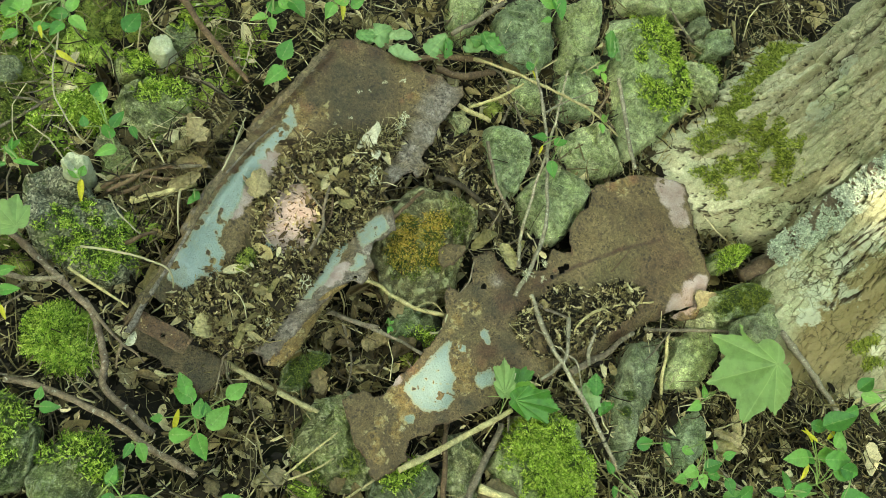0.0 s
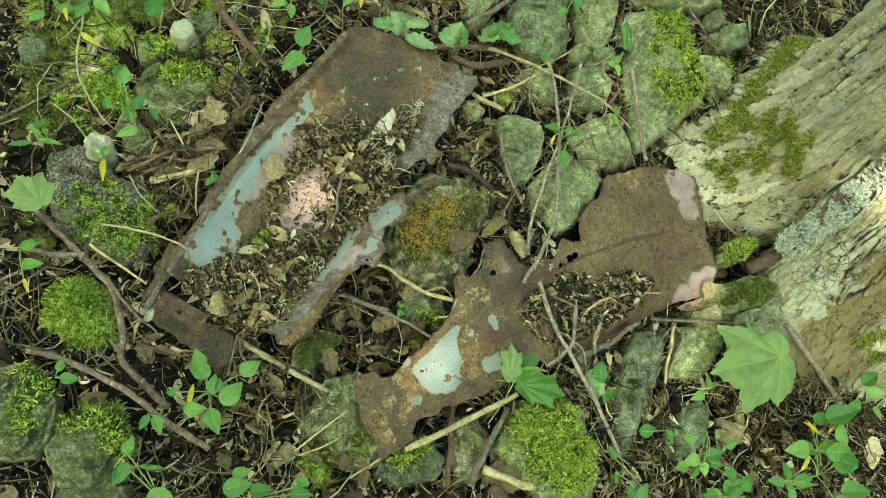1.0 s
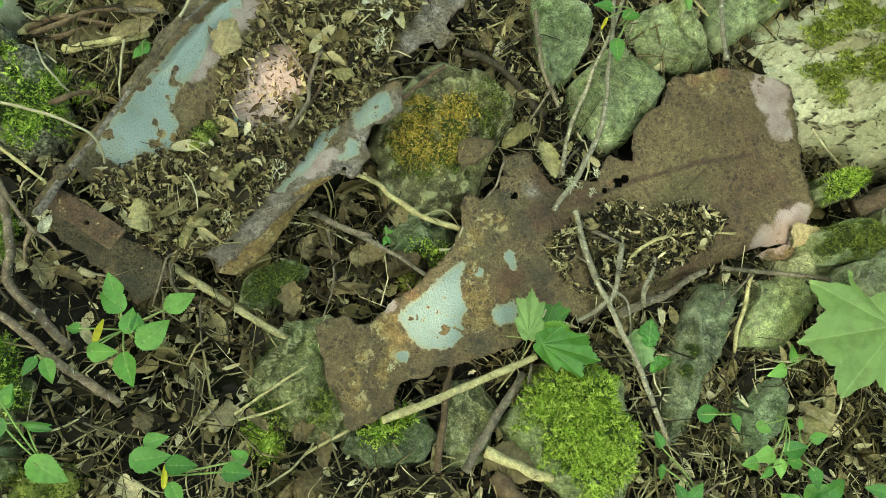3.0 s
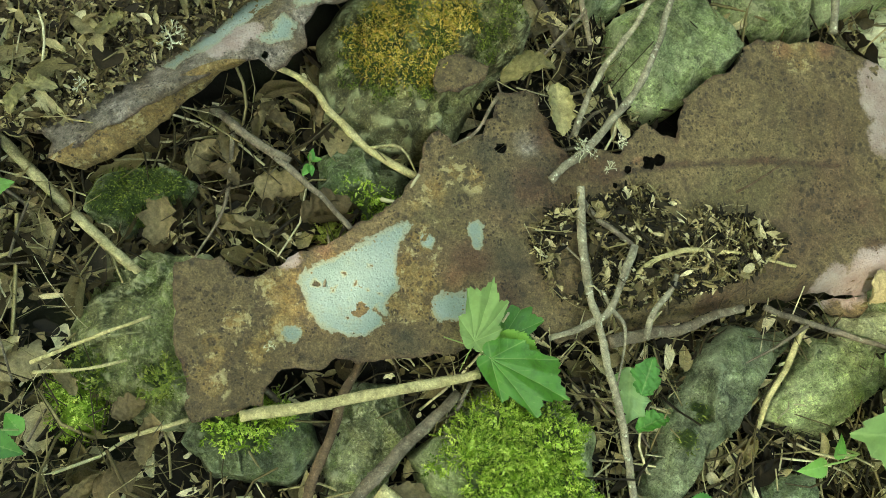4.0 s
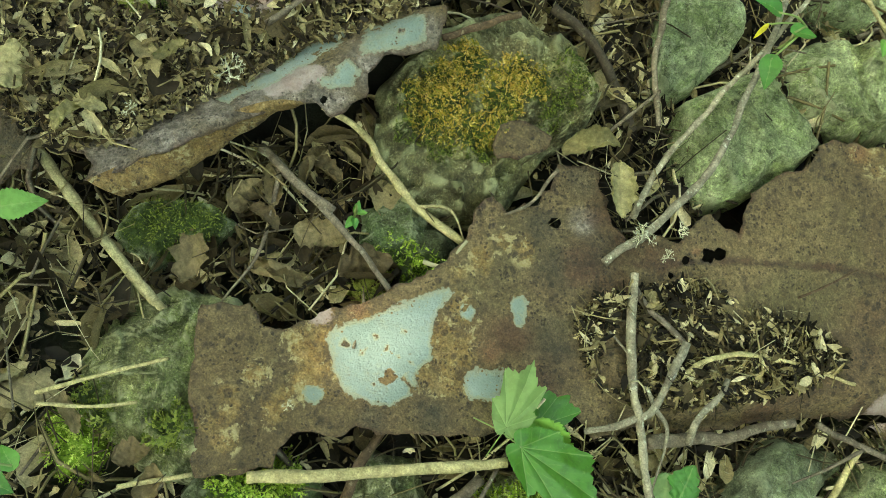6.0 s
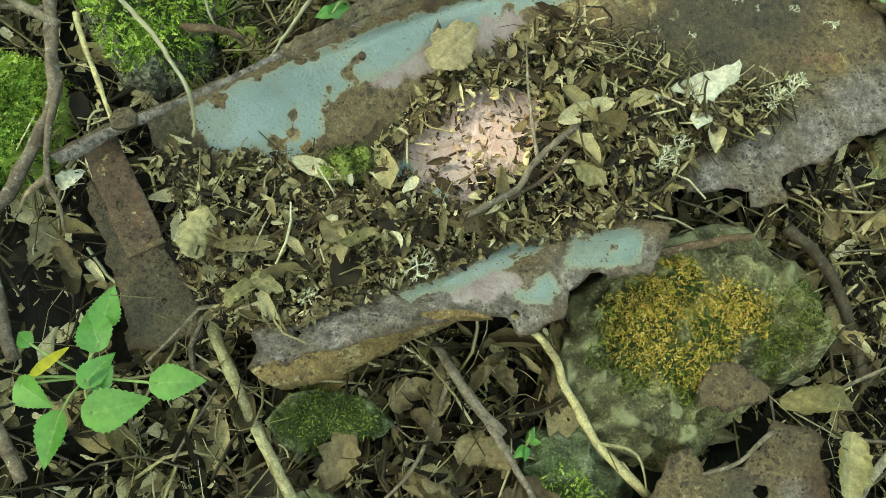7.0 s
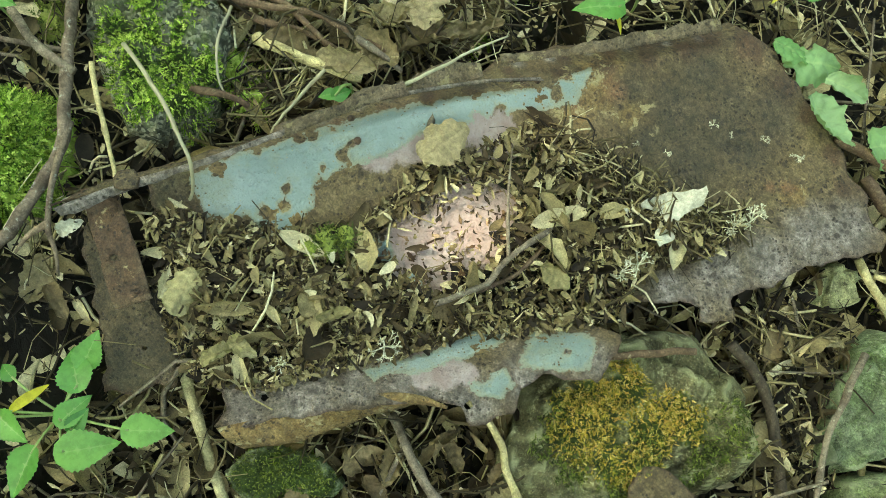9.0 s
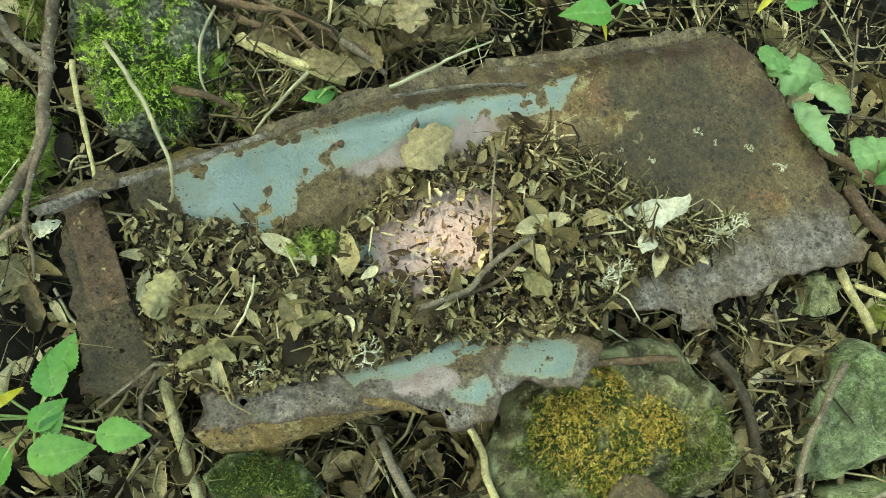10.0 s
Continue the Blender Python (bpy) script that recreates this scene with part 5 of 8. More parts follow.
sheet_part("rolled_edge", strip_mesh([(-0.463, -0.173, 0.057), (-0.446, -0.131, 0.056), (-0.419, -0.075, 0.053), (-0.395, -0.014, 0.048)], [(-0.456, -0.173, 0.051), (-0.439, -0.131, 0.052), (-0.416, -0.078, 0.051), (-0.392, -0.017, 0.047)], 120, 3, 5.0, 0.002, 0.1, 1.0, 0.0), RUST, tray, TRAY_LOC, "thin turned-up rusted edge")
for lip_top, lip_foot, lip_seed in (
        ([(-0.399, -0.014, 0.049), (-0.394, 0.002, 0.048), (-0.381, 0.03, 0.047), (-0.374, 0.056, 0.046), (-0.359, 0.082, 0.044)], [(-0.39, -0.017, 0.044), (-0.384, 0.003, 0.043), (-0.375, 0.025, 0.042), (-0.364, 0.052, 0.041), (-0.349, 0.079, 0.039)], 6.0),
        ([(-0.358, 0.091, 0.043), (-0.348, 0.121, 0.042), (-0.341, 0.128, 0.041), (-0.328, 0.141, 0.039)], [(-0.349, 0.083, 0.038), (-0.335, 0.109, 0.036), (-0.327, 0.121, 0.036), (-0.319, 0.136, 0.035)], 7.0),
        ([(-0.322, 0.159, 0.038), (-0.297, 0.192, 0.036), (-0.271, 0.233, 0.033), (-0.246, 0.278, 0.03), (-0.209, 0.337, 0.024)], [(-0.315, 0.157, 0.034), (-0.289, 0.194, 0.032), (-0.265, 0.227, 0.03), (-0.236, 0.273, 0.026), (-0.2, 0.333, 0.02)], 8.0)):
    sheet_part("lip", strip_mesh(lip_foot, lip_top, 110, 4, lip_seed, 0.003, 0.2, 0.3, 0.0), RUST, tray, TRAY_LOC, "grey weathered lip of the tray")
sheet_part("bead", strip_mesh([(-0.369, 0.053, 0.041), (-0.343, 0.094, 0.038), (-0.316, 0.135, 0.034), (-0.285, 0.172, 0.031)], [(-0.365, 0.054, 0.04), (-0.34, 0.095, 0.037), (-0.313, 0.136, 0.033), (-0.282, 0.173, 0.03)], 100, 2, 9.0, 0.001, 0.1, 0.9, 0.001), RUST, tray, TRAY_LOC, "thin raised bead along the fold")
FOOTPRINTS.append(TRAY)

# the torn sheet beside the tree
PLATE = [(-0.158, -0.252), (-0.142, -0.242), (-0.128, -0.234), (-0.114, -0.243), (-0.094, -0.243), (-0.087, -0.225), (-0.069, -0.207), (-0.046, -0.19), (-0.025, -0.165), (-0.005, -0.134), (0.004, -0.107), (0, -0.083), (0.006, -0.06), (0.026, -0.073), (0.045, -0.054), (0.043, -0.041), (0.051, -0.036), (0.051, -0.014), (0.074, 0.001), (0.086, -0.003), (0.099, -0.019), (0.115, -0.038), (0.134, -0.047), (0.156, -0.029), (0.177, -0.024), (0.183, -0.002), (0.194, 0.013), (0.209, 0.01), (0.23, 0.008), (0.228, 0.021), (0.221, 0.051), (0.24, 0.072), (0.269, 0.107), (0.27, 0.127), (0.287, 0.141), (0.347, 0.166)] + [(0.381, 0.169), (0.434, 0.17), (0.463, 0.159), (0.47, 0.114), (0.479, 0.029), (0.492, -0.023), (0.493, -0.062), (0.476, -0.089), (0.42, -0.088)] + [(0.479, -0.06), (0.428, -0.076), (0.341, -0.117), (0.289, -0.151), (0.237, -0.178), (0.214, -0.18), (0.197, -0.2), (0.17, -0.212), (0.147, -0.202), (0.128, -0.204), (0.109, -0.221), (0.099, -0.236), (0.064, -0.259), (0.039, -0.263), (0.019, -0.278), (0, -0.281), (-0.024, -0.296), (-0.049, -0.307), (-0.058, -0.322), (-0.057, -0.336), (-0.071, -0.348), (-0.097, -0.364), (-0.104, -0.366), (-0.119, -0.339), (-0.14, -0.303)]
PLATE_AREAS = [
    [(0.011, -0.151), (0.008, -0.167), (0.009, -0.187), (0.018, -0.209), (0.013, -0.227), (0.018, -0.243), (0.008, -0.259), (-0.007, -0.265), (-0.027, -0.265), (-0.039, -0.259), (-0.05, -0.25), (-0.056, -0.24), (-0.065, -0.231), (-0.059, -0.221), (-0.037, -0.199), (-0.019, -0.181), (-0.001, -0.159)],
    [(0.051, -0.212), (0.059, -0.2), (0.077, -0.194), (0.085, -0.204), (0.079, -0.218), (0.061, -0.227)]]
PLATE_BARE = [(-0.028, -0.215, 0.004), (-0.011, -0.202, 0.003), (-0.018, -0.219, 0.004), (-0.006, -0.221, 0.004), (0.006, -0.234, 0.004), (-0.014, -0.25, 0.003), (-0.033, -0.229, 0.004), (0.014, -0.239, 0.003), (-0.048, -0.229, 0.004), (0.005, -0.222, 0.003), (-0.008, -0.237, 0.003)]
PLATE_PAINT = [(0.068, -0.141, 0.007), (0.072, -0.151, 0.005), (-0.054, -0.275, 0.007), (0.031, -0.164, 0.006)]
# first, second and third circles: the corner's warm sunlight put into pink
PLATE_PINK = [(0.455, -0.05, 0.025), (0.426, -0.069, 0.018), (0.471, -0.034, 0.019), (-0.075, -0.217, 0.009), (0.426, 0.151, 0.023), (0.431, 0.133, 0.022)] + [(0.442, 0.142, 0.021), (0.444, 0.096, 0.019)]
PLATE_OCHRE = [(-0.109, -0.323, 0.014), (-0.098, -0.31, 0.012), (-0.097, -0.335, 0.012), (-0.076, -0.299, 0.016), (-0.071, -0.288, 0.014), (-0.078, -0.246, 0.018), (-0.06, -0.254, 0.018), (-0.061, -0.268, 0.018), (0.021, -0.198, 0.02), (0.038, -0.199, 0.024), (0.037, -0.218, 0.02), (0.018, -0.225, 0.015), (0.027, -0.164, 0.018), (0.035, -0.095, 0.012), (0.053, -0.093, 0.014), (0.024, -0.117, 0.014), (-0.099, -0.279, 0.012), (-0.113, -0.301, 0.01), (-0.04, -0.206, 0.016), (0.008, -0.139, 0.012), (-0.07, -0.228, 0.02), (0.324, 0.15, 0.026)]
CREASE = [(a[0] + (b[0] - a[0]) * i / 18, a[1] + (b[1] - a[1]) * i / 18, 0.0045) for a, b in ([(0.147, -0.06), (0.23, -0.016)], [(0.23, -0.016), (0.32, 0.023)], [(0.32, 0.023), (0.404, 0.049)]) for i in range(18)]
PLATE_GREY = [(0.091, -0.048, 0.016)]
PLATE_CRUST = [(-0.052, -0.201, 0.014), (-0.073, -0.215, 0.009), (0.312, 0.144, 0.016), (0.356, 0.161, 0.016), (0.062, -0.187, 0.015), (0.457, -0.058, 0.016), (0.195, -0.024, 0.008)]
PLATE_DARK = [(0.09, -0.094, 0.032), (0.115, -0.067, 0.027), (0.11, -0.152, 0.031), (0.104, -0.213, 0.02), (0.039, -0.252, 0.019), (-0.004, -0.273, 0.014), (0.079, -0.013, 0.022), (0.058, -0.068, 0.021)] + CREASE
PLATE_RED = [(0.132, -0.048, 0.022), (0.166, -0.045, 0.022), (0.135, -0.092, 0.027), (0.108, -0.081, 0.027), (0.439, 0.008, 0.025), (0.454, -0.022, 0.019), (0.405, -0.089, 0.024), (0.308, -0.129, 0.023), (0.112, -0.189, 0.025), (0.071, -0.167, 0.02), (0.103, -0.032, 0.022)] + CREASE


def plate_height(x, y):
    z = 0.006 + 0.005 * noise.noise((x * 7, y * 7, 2.0))
    s, d = along((x, y), PLATE_FOLD_B, PLATE_FOLD_A)
    if -0.15 < s < 1.1:
        z += 0.006 * ramp01(1 - abs(d - 0.035) / 0.05) - 0.03 * ramp01(1 - d / 0.03) ** 1.2
    z -= 0.0025 * max(0.0, 1 - min(math.dist((x, y), c[:2]) for c in CREASE) / 0.005)
    dc = math.dist((x, y), PLATE_CORNER)
    z += 0.012 * ramp01(1 - dc / 0.09)
    return z


PLATE_FOLD_A, PLATE_FOLD_B = [(0.211, -0.187), (0.484, -0.053)]
PLATE_CORNER = [(-0.154, -0.257)][0]
plate = tagged(new("metal_sheet"), "torn flat sheet of rusted brown steel with pale paint remains", "metal sheet")
plate.location = PLATE_LOC = (*middle(PLATE), 0.0)
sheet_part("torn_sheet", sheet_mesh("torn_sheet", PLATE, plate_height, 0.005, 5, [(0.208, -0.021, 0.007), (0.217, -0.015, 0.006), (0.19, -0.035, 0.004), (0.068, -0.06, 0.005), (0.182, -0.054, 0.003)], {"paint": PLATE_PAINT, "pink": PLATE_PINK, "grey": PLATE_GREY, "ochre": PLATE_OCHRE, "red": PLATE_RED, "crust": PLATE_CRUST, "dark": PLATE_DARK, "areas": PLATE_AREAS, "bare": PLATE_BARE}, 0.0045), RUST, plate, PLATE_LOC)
FOOTPRINTS.append(PLATE)

# strap and scrap at the open end of the panel
SCRAP = [(-0.467, -0.172), (-0.463, -0.15), (-0.418, -0.168), (-0.374, -0.174), (-0.346, -0.185), (-0.322, -0.209), (-0.331, -0.218), (-0.336, -0.233), (-0.357, -0.248), (-0.382, -0.225), (-0.428, -0.197)]
scrap = tagged(new("scrap_of_sheet"), "dark rusted scrap of sheet steel lying under a strap", "scrap metal")
scrap.location = SCRAP_LOC = (*middle(SCRAP), -0.02)
sheet_part("scrap_sheet", sheet_mesh("scrap_sheet", SCRAP, lambda x, y: -0.008 + 0.004 * noise.noise((x * 14, y * 14, 1)), 0.005, 9, [(-0.36, -0.205, 0.002)], {"dark": [(-0.357, -0.214, 0.091), (-0.423, -0.182, 0.085), (-0.364, -0.186, 0.063)]}), RUST, scrap, SCRAP_LOC)
STRAP = [(-0.471, -0.152), (-0.458, -0.131), (-0.374, -0.172), (-0.387, -0.196)]
strap = tagged(new("metal_strap"), "flat rusted steel strap with rivet holes", "metal strap")
strap.location = STRAP_LOC = (*middle(STRAP), -0.01)
sheet_part("strap_sheet", sheet_mesh("strap_sheet", STRAP, lambda x, y: 0.03 + 0.003 * noise.noise((x * 10, y * 10, 5)), 0.0012, 11, [(-0.416, -0.17, 0.0028)], {"red": [(-0.45, -0.146, 0.03), (-0.425, -0.16, 0.03), (-0.395, -0.175, 0.025)], "ochre": [(-0.443, -0.155, 0.008), (-0.399, -0.173, 0.008)]}, 0.005), RUST, strap, STRAP_LOC, thick=0.003)


def bolt(x, y, z, r, parent, loc, label="dark rusted bolt head"):
    verts, faces = [], []
    for rr, zz in ((1.0, -0.004), (1.0, 0.0015), (0.8, 0.003), (0.35, 0.0036)):
        for k in range(12):
            a = 2 * math.pi * k / 12
            w = 1 + 0.12 * noise.noise((k * 0.8, zz * 400, x * 90))
            verts.append((x + r * rr * w * math.cos(a) - loc[0], y + r * rr * w * math.sin(a) - loc[1], z + zz - loc[2]))
    for j in range(3):
        for k in range(12):
            k2 = (k + 1) % 12
            faces.append((j * 12 + k, j * 12 + k2, (j + 1) * 12 + k2, (j + 1) * 12 + k))
    faces.append(tuple(range(36, 48)))
    zero = [0.0] * len(verts)
    part("bolt", mesh_of("bolt", verts, faces, RUST, True, {"paint": zero, "pink": zero, "grey": zero, "ochre": zero, "red": [1.0] * len(verts), "crust": zero, "dark": zero}), parent, label)


for bx, by, br in [(-0.371, 0.034, 0.003), (-0.286, 0.173, 0.003), (-0.353, 0.023, 0.003)]:
    bolt(bx, by, tray_height(bx, by) + 0.001, br, tray, TRAY_LOC)
for bx, by, br in [(-0.443, -0.145, 0.003), (-0.385, -0.176, 0.002)]:
    bolt(bx, by, 0.032, br, strap, STRAP_LOC, "dark rusted rivet")
TAB = [(-0.451, -0.129), (-0.452, -0.123), (-0.446, -0.115), (-0.439, -0.116), (-0.434, -0.122), (-0.439, -0.13), (-0.445, -0.134)]
sheet_part("tab", sheet_mesh("tab", TAB, lambda x, y: 0.056, 0.001, 31, (), {}, 0.005), RUST, tray, TRAY_LOC, "rounded rusted tab on the edge", 0.003)
FLAKE = [(-0.013, -0.027), (-0.012, -0.006), (0.001, 0.004), (0.014, 0.003), (0.034, 0.004), (0.029, -0.012), (0.013, -0.029), (-0.002, -0.037)]
flake = tagged(new("rust_flake"), "flake of rusted steel lying on the mossy stone", "scrap metal")
flake.location = FLAKE_LOC = (*middle(FLAKE), 0.01)
sheet_part("flake_sheet", sheet_mesh("flake_sheet", FLAKE, lambda x, y: 0.016 + 0.006 * noise.noise((x * 40, y * 40, 3)), 0.004, 33, (), {}, 0.005), RUST, flake, FLAKE_LOC)


# ------------------------------------------------------------------ sticks
def stick(path, radius, mat=None, label="grey-brown fallen twig on the litter", name="twig", end=None, seed=0, knots=0.35, branches=(), wave=0.0025):
    """A fallen stick: a knobbly tapering rod through some points, with side branches."""
    radius, end = radius * 0.8, (radius * 0.6 if end is None else end) * 0.8
    mat = mat or TWIG
    length = sum(math.dist(a, b) for a, b in zip(path, path[1:]))
    n = max(8, int(length / 0.006))
    pts = spline(path, n)
    k = sum(path[0]) * 37 + seed
    pts = [p + Vector((fbm(p.x * 25, p.y * 25, k, 3), fbm(p.x * 25, p.y * 25, k + 9, 3), 0.4 * fbm(p.x * 25, p.y * 25, k + 5, 2))) * wave for p in pts]
    rad = []
    for i in range(n + 1):
        r = radius + (end - radius) * i / n
        rad.append(r * (1 + knots * max(0, noise.noise((i * 0.21, k, 0.0)) - 0.25) * 2))
    loc = tuple(path[0])
    me = tube(pts, rad, 9, 0.35, k)
    ob = part(name, mesh_of(name, centred(me[0], loc), me[1], mat), loc=loc)
    tagged(ob, label, "stick", "fallen sticks")
    for b in branches:
        bp = spline(b, max(6, int(math.dist(b[0], b[-1]) / 0.006)))
        v, f = tube(bp, [radius * (0.62 - 0.4 * i / (len(bp) - 1)) for i in range(len(bp))], 7, 0.3, k)
        part("side_branch", mesh_of("side_branch", centred(v, loc), f, mat), ob)
    return ob


stick([(-0.653, -0.011, -0.01), (-0.604, -0.057, 0), (-0.559, -0.098, 0.01), (-0.517, -0.136, 0.016), (-0.489, -0.204, 0.02), (-0.484, -0.246, 0.01), (-0.419, -0.302, -0.015)], 0.0062, MOTTLED, "thick brown branch with a forked side twig", "branch", 0.006, branches=[[(-0.526, -0.121, 0.014), (-0.494, -0.159, 0.028), (-0.466, -0.186, 0.035), (-0.449, -0.196, 0.03), (-0.438, -0.208, 0.02)], [(-0.467, -0.185, 0.035), (-0.472, -0.201, 0.03), (-0.473, -0.217, 0.02)]])
stick([(-0.619, -0.231, -0.01), (-0.548, -0.25, 0), (-0.477, -0.282, 0.015), (-0.423, -0.319, 0.01), (-0.357, -0.358, -0.01)], 0.0056, MOTTLED, "long grey-brown branch on the litter", "branch", 0.0055)
stick([(-0.342, -0.191, -0.02), (-0.269, -0.229, -0.018), (-0.184, -0.269, -0.026)], 0.0055, PALE, "straight pale dry stem", "stem", 0.0055, knots=0.15, wave=0.001)
stick([(-0.07, -0.35, 0.006), (0.01, -0.311, 0.014), (0.105, -0.26, 0.02)], 0.0065, PALE, "thick pale cut stem on the sheet's edge", "stem", 0.005, knots=0.15, wave=0.0012)
stick([(0.119, -0.075, 0.012), (0.152, -0.014, 0.02), (0.173, 0.057, 0.028), (0.178, 0.15, 0.03), (0.178, 0.258, 0.03), (0.166, 0.354, 0.02)], 0.0048, LICHEN_TWIG, "long lichen-grey twig lying across the stones", end=0.003, branches=[[(0.18, 0.258, 0.03), (0.212, 0.284, 0.02), (0.298, 0.336, 0)]])
stick([(0.132, -0.02, 0), (0.135, 0.03, 0.006), (0.162, 0.123, 0.014), (0.205, 0.253, 0.02), (0.237, 0.363, 0.01)], 0.004, LICHEN_TWIG, end=0.0025)
stick([(0.145, -0.073, 0.014), (0.167, -0.136, 0.02), (0.198, -0.194, 0.024), (0.24, -0.255, 0.012), (0.295, -0.347, -0.01)], 0.0048, LICHEN_TWIG, "long thin grey twig leaning on the sheet", end=0.004)
stick([(0.204, -0.109, 0.03), (0.199, -0.168, 0.028), (0.183, -0.19, 0.022), (0.159, -0.209, 0.008)], 0.0045, LICHEN_TWIG, "forked grey twig on the stones", end=0.003, branches=[[(0.199, -0.17, 0.028), (0.221, -0.184, 0.02), (0.238, -0.23, -0.005)], [(0.202, -0.172, 0.026), (0.179, -0.143, 0.014), (0.146, -0.126, 0.012)]])
stick([(0.336, 0.355, 0.02), (0.34, 0.277, 0.024), (0.357, 0.177, 0.012)], 0.0045, LICHEN_TWIG, "short grey twig standing against a slab", end=0.005)
stick([(0.057, 0.366, 0), (0.125, 0.343, 0.012), (0.212, 0.305, 0.022), (0.276, 0.285, 0.014), (0.334, 0.245, 0.006)], 0.004, PALE, "curved pale brown twig over the stones", end=0.0025)
stick([(0.048, 0.266, 0), (0.098, 0.286, 0.008), (0.147, 0.323, 0.01)], 0.0035, PALE, "short pale twig by the stones", end=0.0025)
stick([(-0.451, 0.403, 0), (-0.394, 0.327, 0.004), (-0.33, 0.266, -0.01)], 0.007, BROWN, "dark brown fallen branch", "branch", 0.006)
stick([(-0.162, -0.121, -0.015), (-0.112, -0.138, -0.004), (-0.035, -0.175, 0.008)], 0.0045, TWIG, "grey twig resting on the sheet's edge", end=0.003, branches=[[(-0.159, -0.124, -0.014), (-0.143, -0.189, -0.012), (-0.15, -0.241, -0.01)]])
stick([(-0.15, -0.061, 0.004), (-0.109, -0.07, 0.004), (-0.08, -0.085, 0), (-0.044, -0.1, -0.006), (0.006, -0.11, -0.012)], 0.0035, PALE, "knotty pale twig under the mossy stone", end=0.0048, branches=[[(-0.044, -0.1, -0.005), (-0.018, -0.091, 0), (0.008, -0.11, -0.01)]])
stick([(0.62, -0.11, 0.02), (0.674, -0.171, 0.01), (0.745, -0.25, -0.01)], 0.0065, LICHEN_TWIG, "straight grey stick at the foot of the tree", end=0.006)
stick([(0.356, -0.115, 0.004), (0.419, -0.116, 0.008), (0.486, -0.113, 0.012), (0.535, -0.117, 0.01)], 0.0038, TWIG, "thin grey twig along the sheet's edge", end=0.003, branches=[[(0.402, -0.119, 0.008), (0.374, -0.151, 0.004), (0.342, -0.181, 0)]])
stick([(-0.088, 0.04, 0.012), (-0.038, 0.093, 0.016)], 0.004, BROWN, "short broken twig on the mossy stone", end=0.0035)
stick([(0.01, -0.275, -0.015), (0.005, -0.322, -0.006), (0.004, -0.404, -0.01)], 0.005, BROWN, "reddish brown stick between stones", end=0.0055)
stick([(0.099, -0.28, -0.01), (0.07, -0.33, 0), (0.033, -0.4, 0)], 0.006, TWIG, "dark grey stick wedged between stones", end=0.007)
stick([(-0.056, 0.343, 0), (0.017, 0.363, 0), (0.095, 0.368, -0.01)], 0.006, BROWN, "dark rotten stick beside the panel", end=0.007)
stick([(-0.012, 0.342, -0.01), (0.039, 0.329, -0.004), (0.1, 0.35, -0.01)], 0.008, BROWN, "dark rotten stick beside the panel", end=0.008, seed=4)
stick([(0.546, -0.013, 0.02), (0.58, 0.006, 0.036), (0.633, 0.029, 0.05)], 0.017, BROWN, "short thick piece of rotten wood by the roots", "rotten_wood", 0.012, knots=0.8, wave=0.005)
stick([(0.298, -0.02, 0.01), (0.314, -0.002, 0.02), (0.335, 0.025, 0.024)], 0.0018, BROWN, "thin dry stalk on the sheet", end=0.001)
stick([(0.079, 0.203, 0.004), (0.093, 0.116, 0.012), (0.121, 0.072, 0)], 0.004, TWIG, end=0.003)
stick([(0.014, 0.403, 0.01), (0.057, 0.434, 0.01), (0.113, 0.487, 0.01)], 0.005, TWIG, end=0.006)
stick([(-0.529, 0.053, 0), (-0.493, 0.073, 0.01), (-0.433, 0.073, 0.008), (-0.386, 0.098, 0)], 0.004, BROWN, "crooked brown twig in the litter", end=0.003)
stick([(-0.511, 0.043, 0), (-0.465, 0.064, 0.006), (-0.394, 0.088, 0)], 0.0045, BROWN, end=0.003, seed=3)
stick([(-0.208, -0.003, 0.016), (-0.189, 0.033, 0.026), (-0.187, 0.093, 0.02)], 0.003, BROWN, "thin twig on the litter heap", end=0.002)
stick([(-0.22, -0.027, 0.022), (-0.2, 0.009, 0.03), (-0.201, 0.039, 0.034), (-0.191, 0.091, 0.024)], 0.0034, TWIG, "forked grey twig lying on the litter heap", end=0.0025, branches=[[(-0.202, 0.037, 0.034), (-0.235, 0.073, 0.036), (-0.263, 0.112, 0.03)]])
stick([(0.471, -0.455, -0.01), (0.559, -0.439, 0), (0.717, -0.4, -0.01)], 0.006, TWIG, "long curved grey stick among seedlings", end=0.005)
stick([(0.418, -0.382, -0.02), (0.413, -0.439, 0), (0.417, -0.48, 0)], 0.004, TWIG, end=0.004)
stick([(-0.184, -0.112, -0.02), (-0.16, -0.122, -0.008), (-0.127, -0.132, -0.005), (-0.104, -0.134, -0.005)], 0.005, TWIG, "grey twig below the folded flange", end=0.004)
stick([(-0.36, 0.074, 0.04), (-0.343, 0.121, 0.05), (-0.33, 0.182, 0.03)], 0.0022, BLADE, "pale dry grass blade against the panel", "grass_blade", 0.001, knots=0)
stick([(-0.539, -0.049, 0.03), (-0.477, -0.064, 0.06), (-0.432, -0.079, 0.075), (-0.413, -0.088, 0.07), (-0.409, -0.101, 0.035), (-0.418, -0.118, 0.02), (-0.438, -0.135, 0.015)], 0.0022, BLADE, "pale arching grass blade over the panel's end", "grass_blade", 0.0012, knots=0)
stick([(-0.516, 0.039, 0.01), (-0.496, 0.008, 0.02), (-0.477, -0.01, 0.024), (-0.462, -0.018, 0.01), (-0.448, -0.009, -0.01)], 0.0018, BLADE, "pale arching grass blade", "grass_blade", 0.001, knots=0)
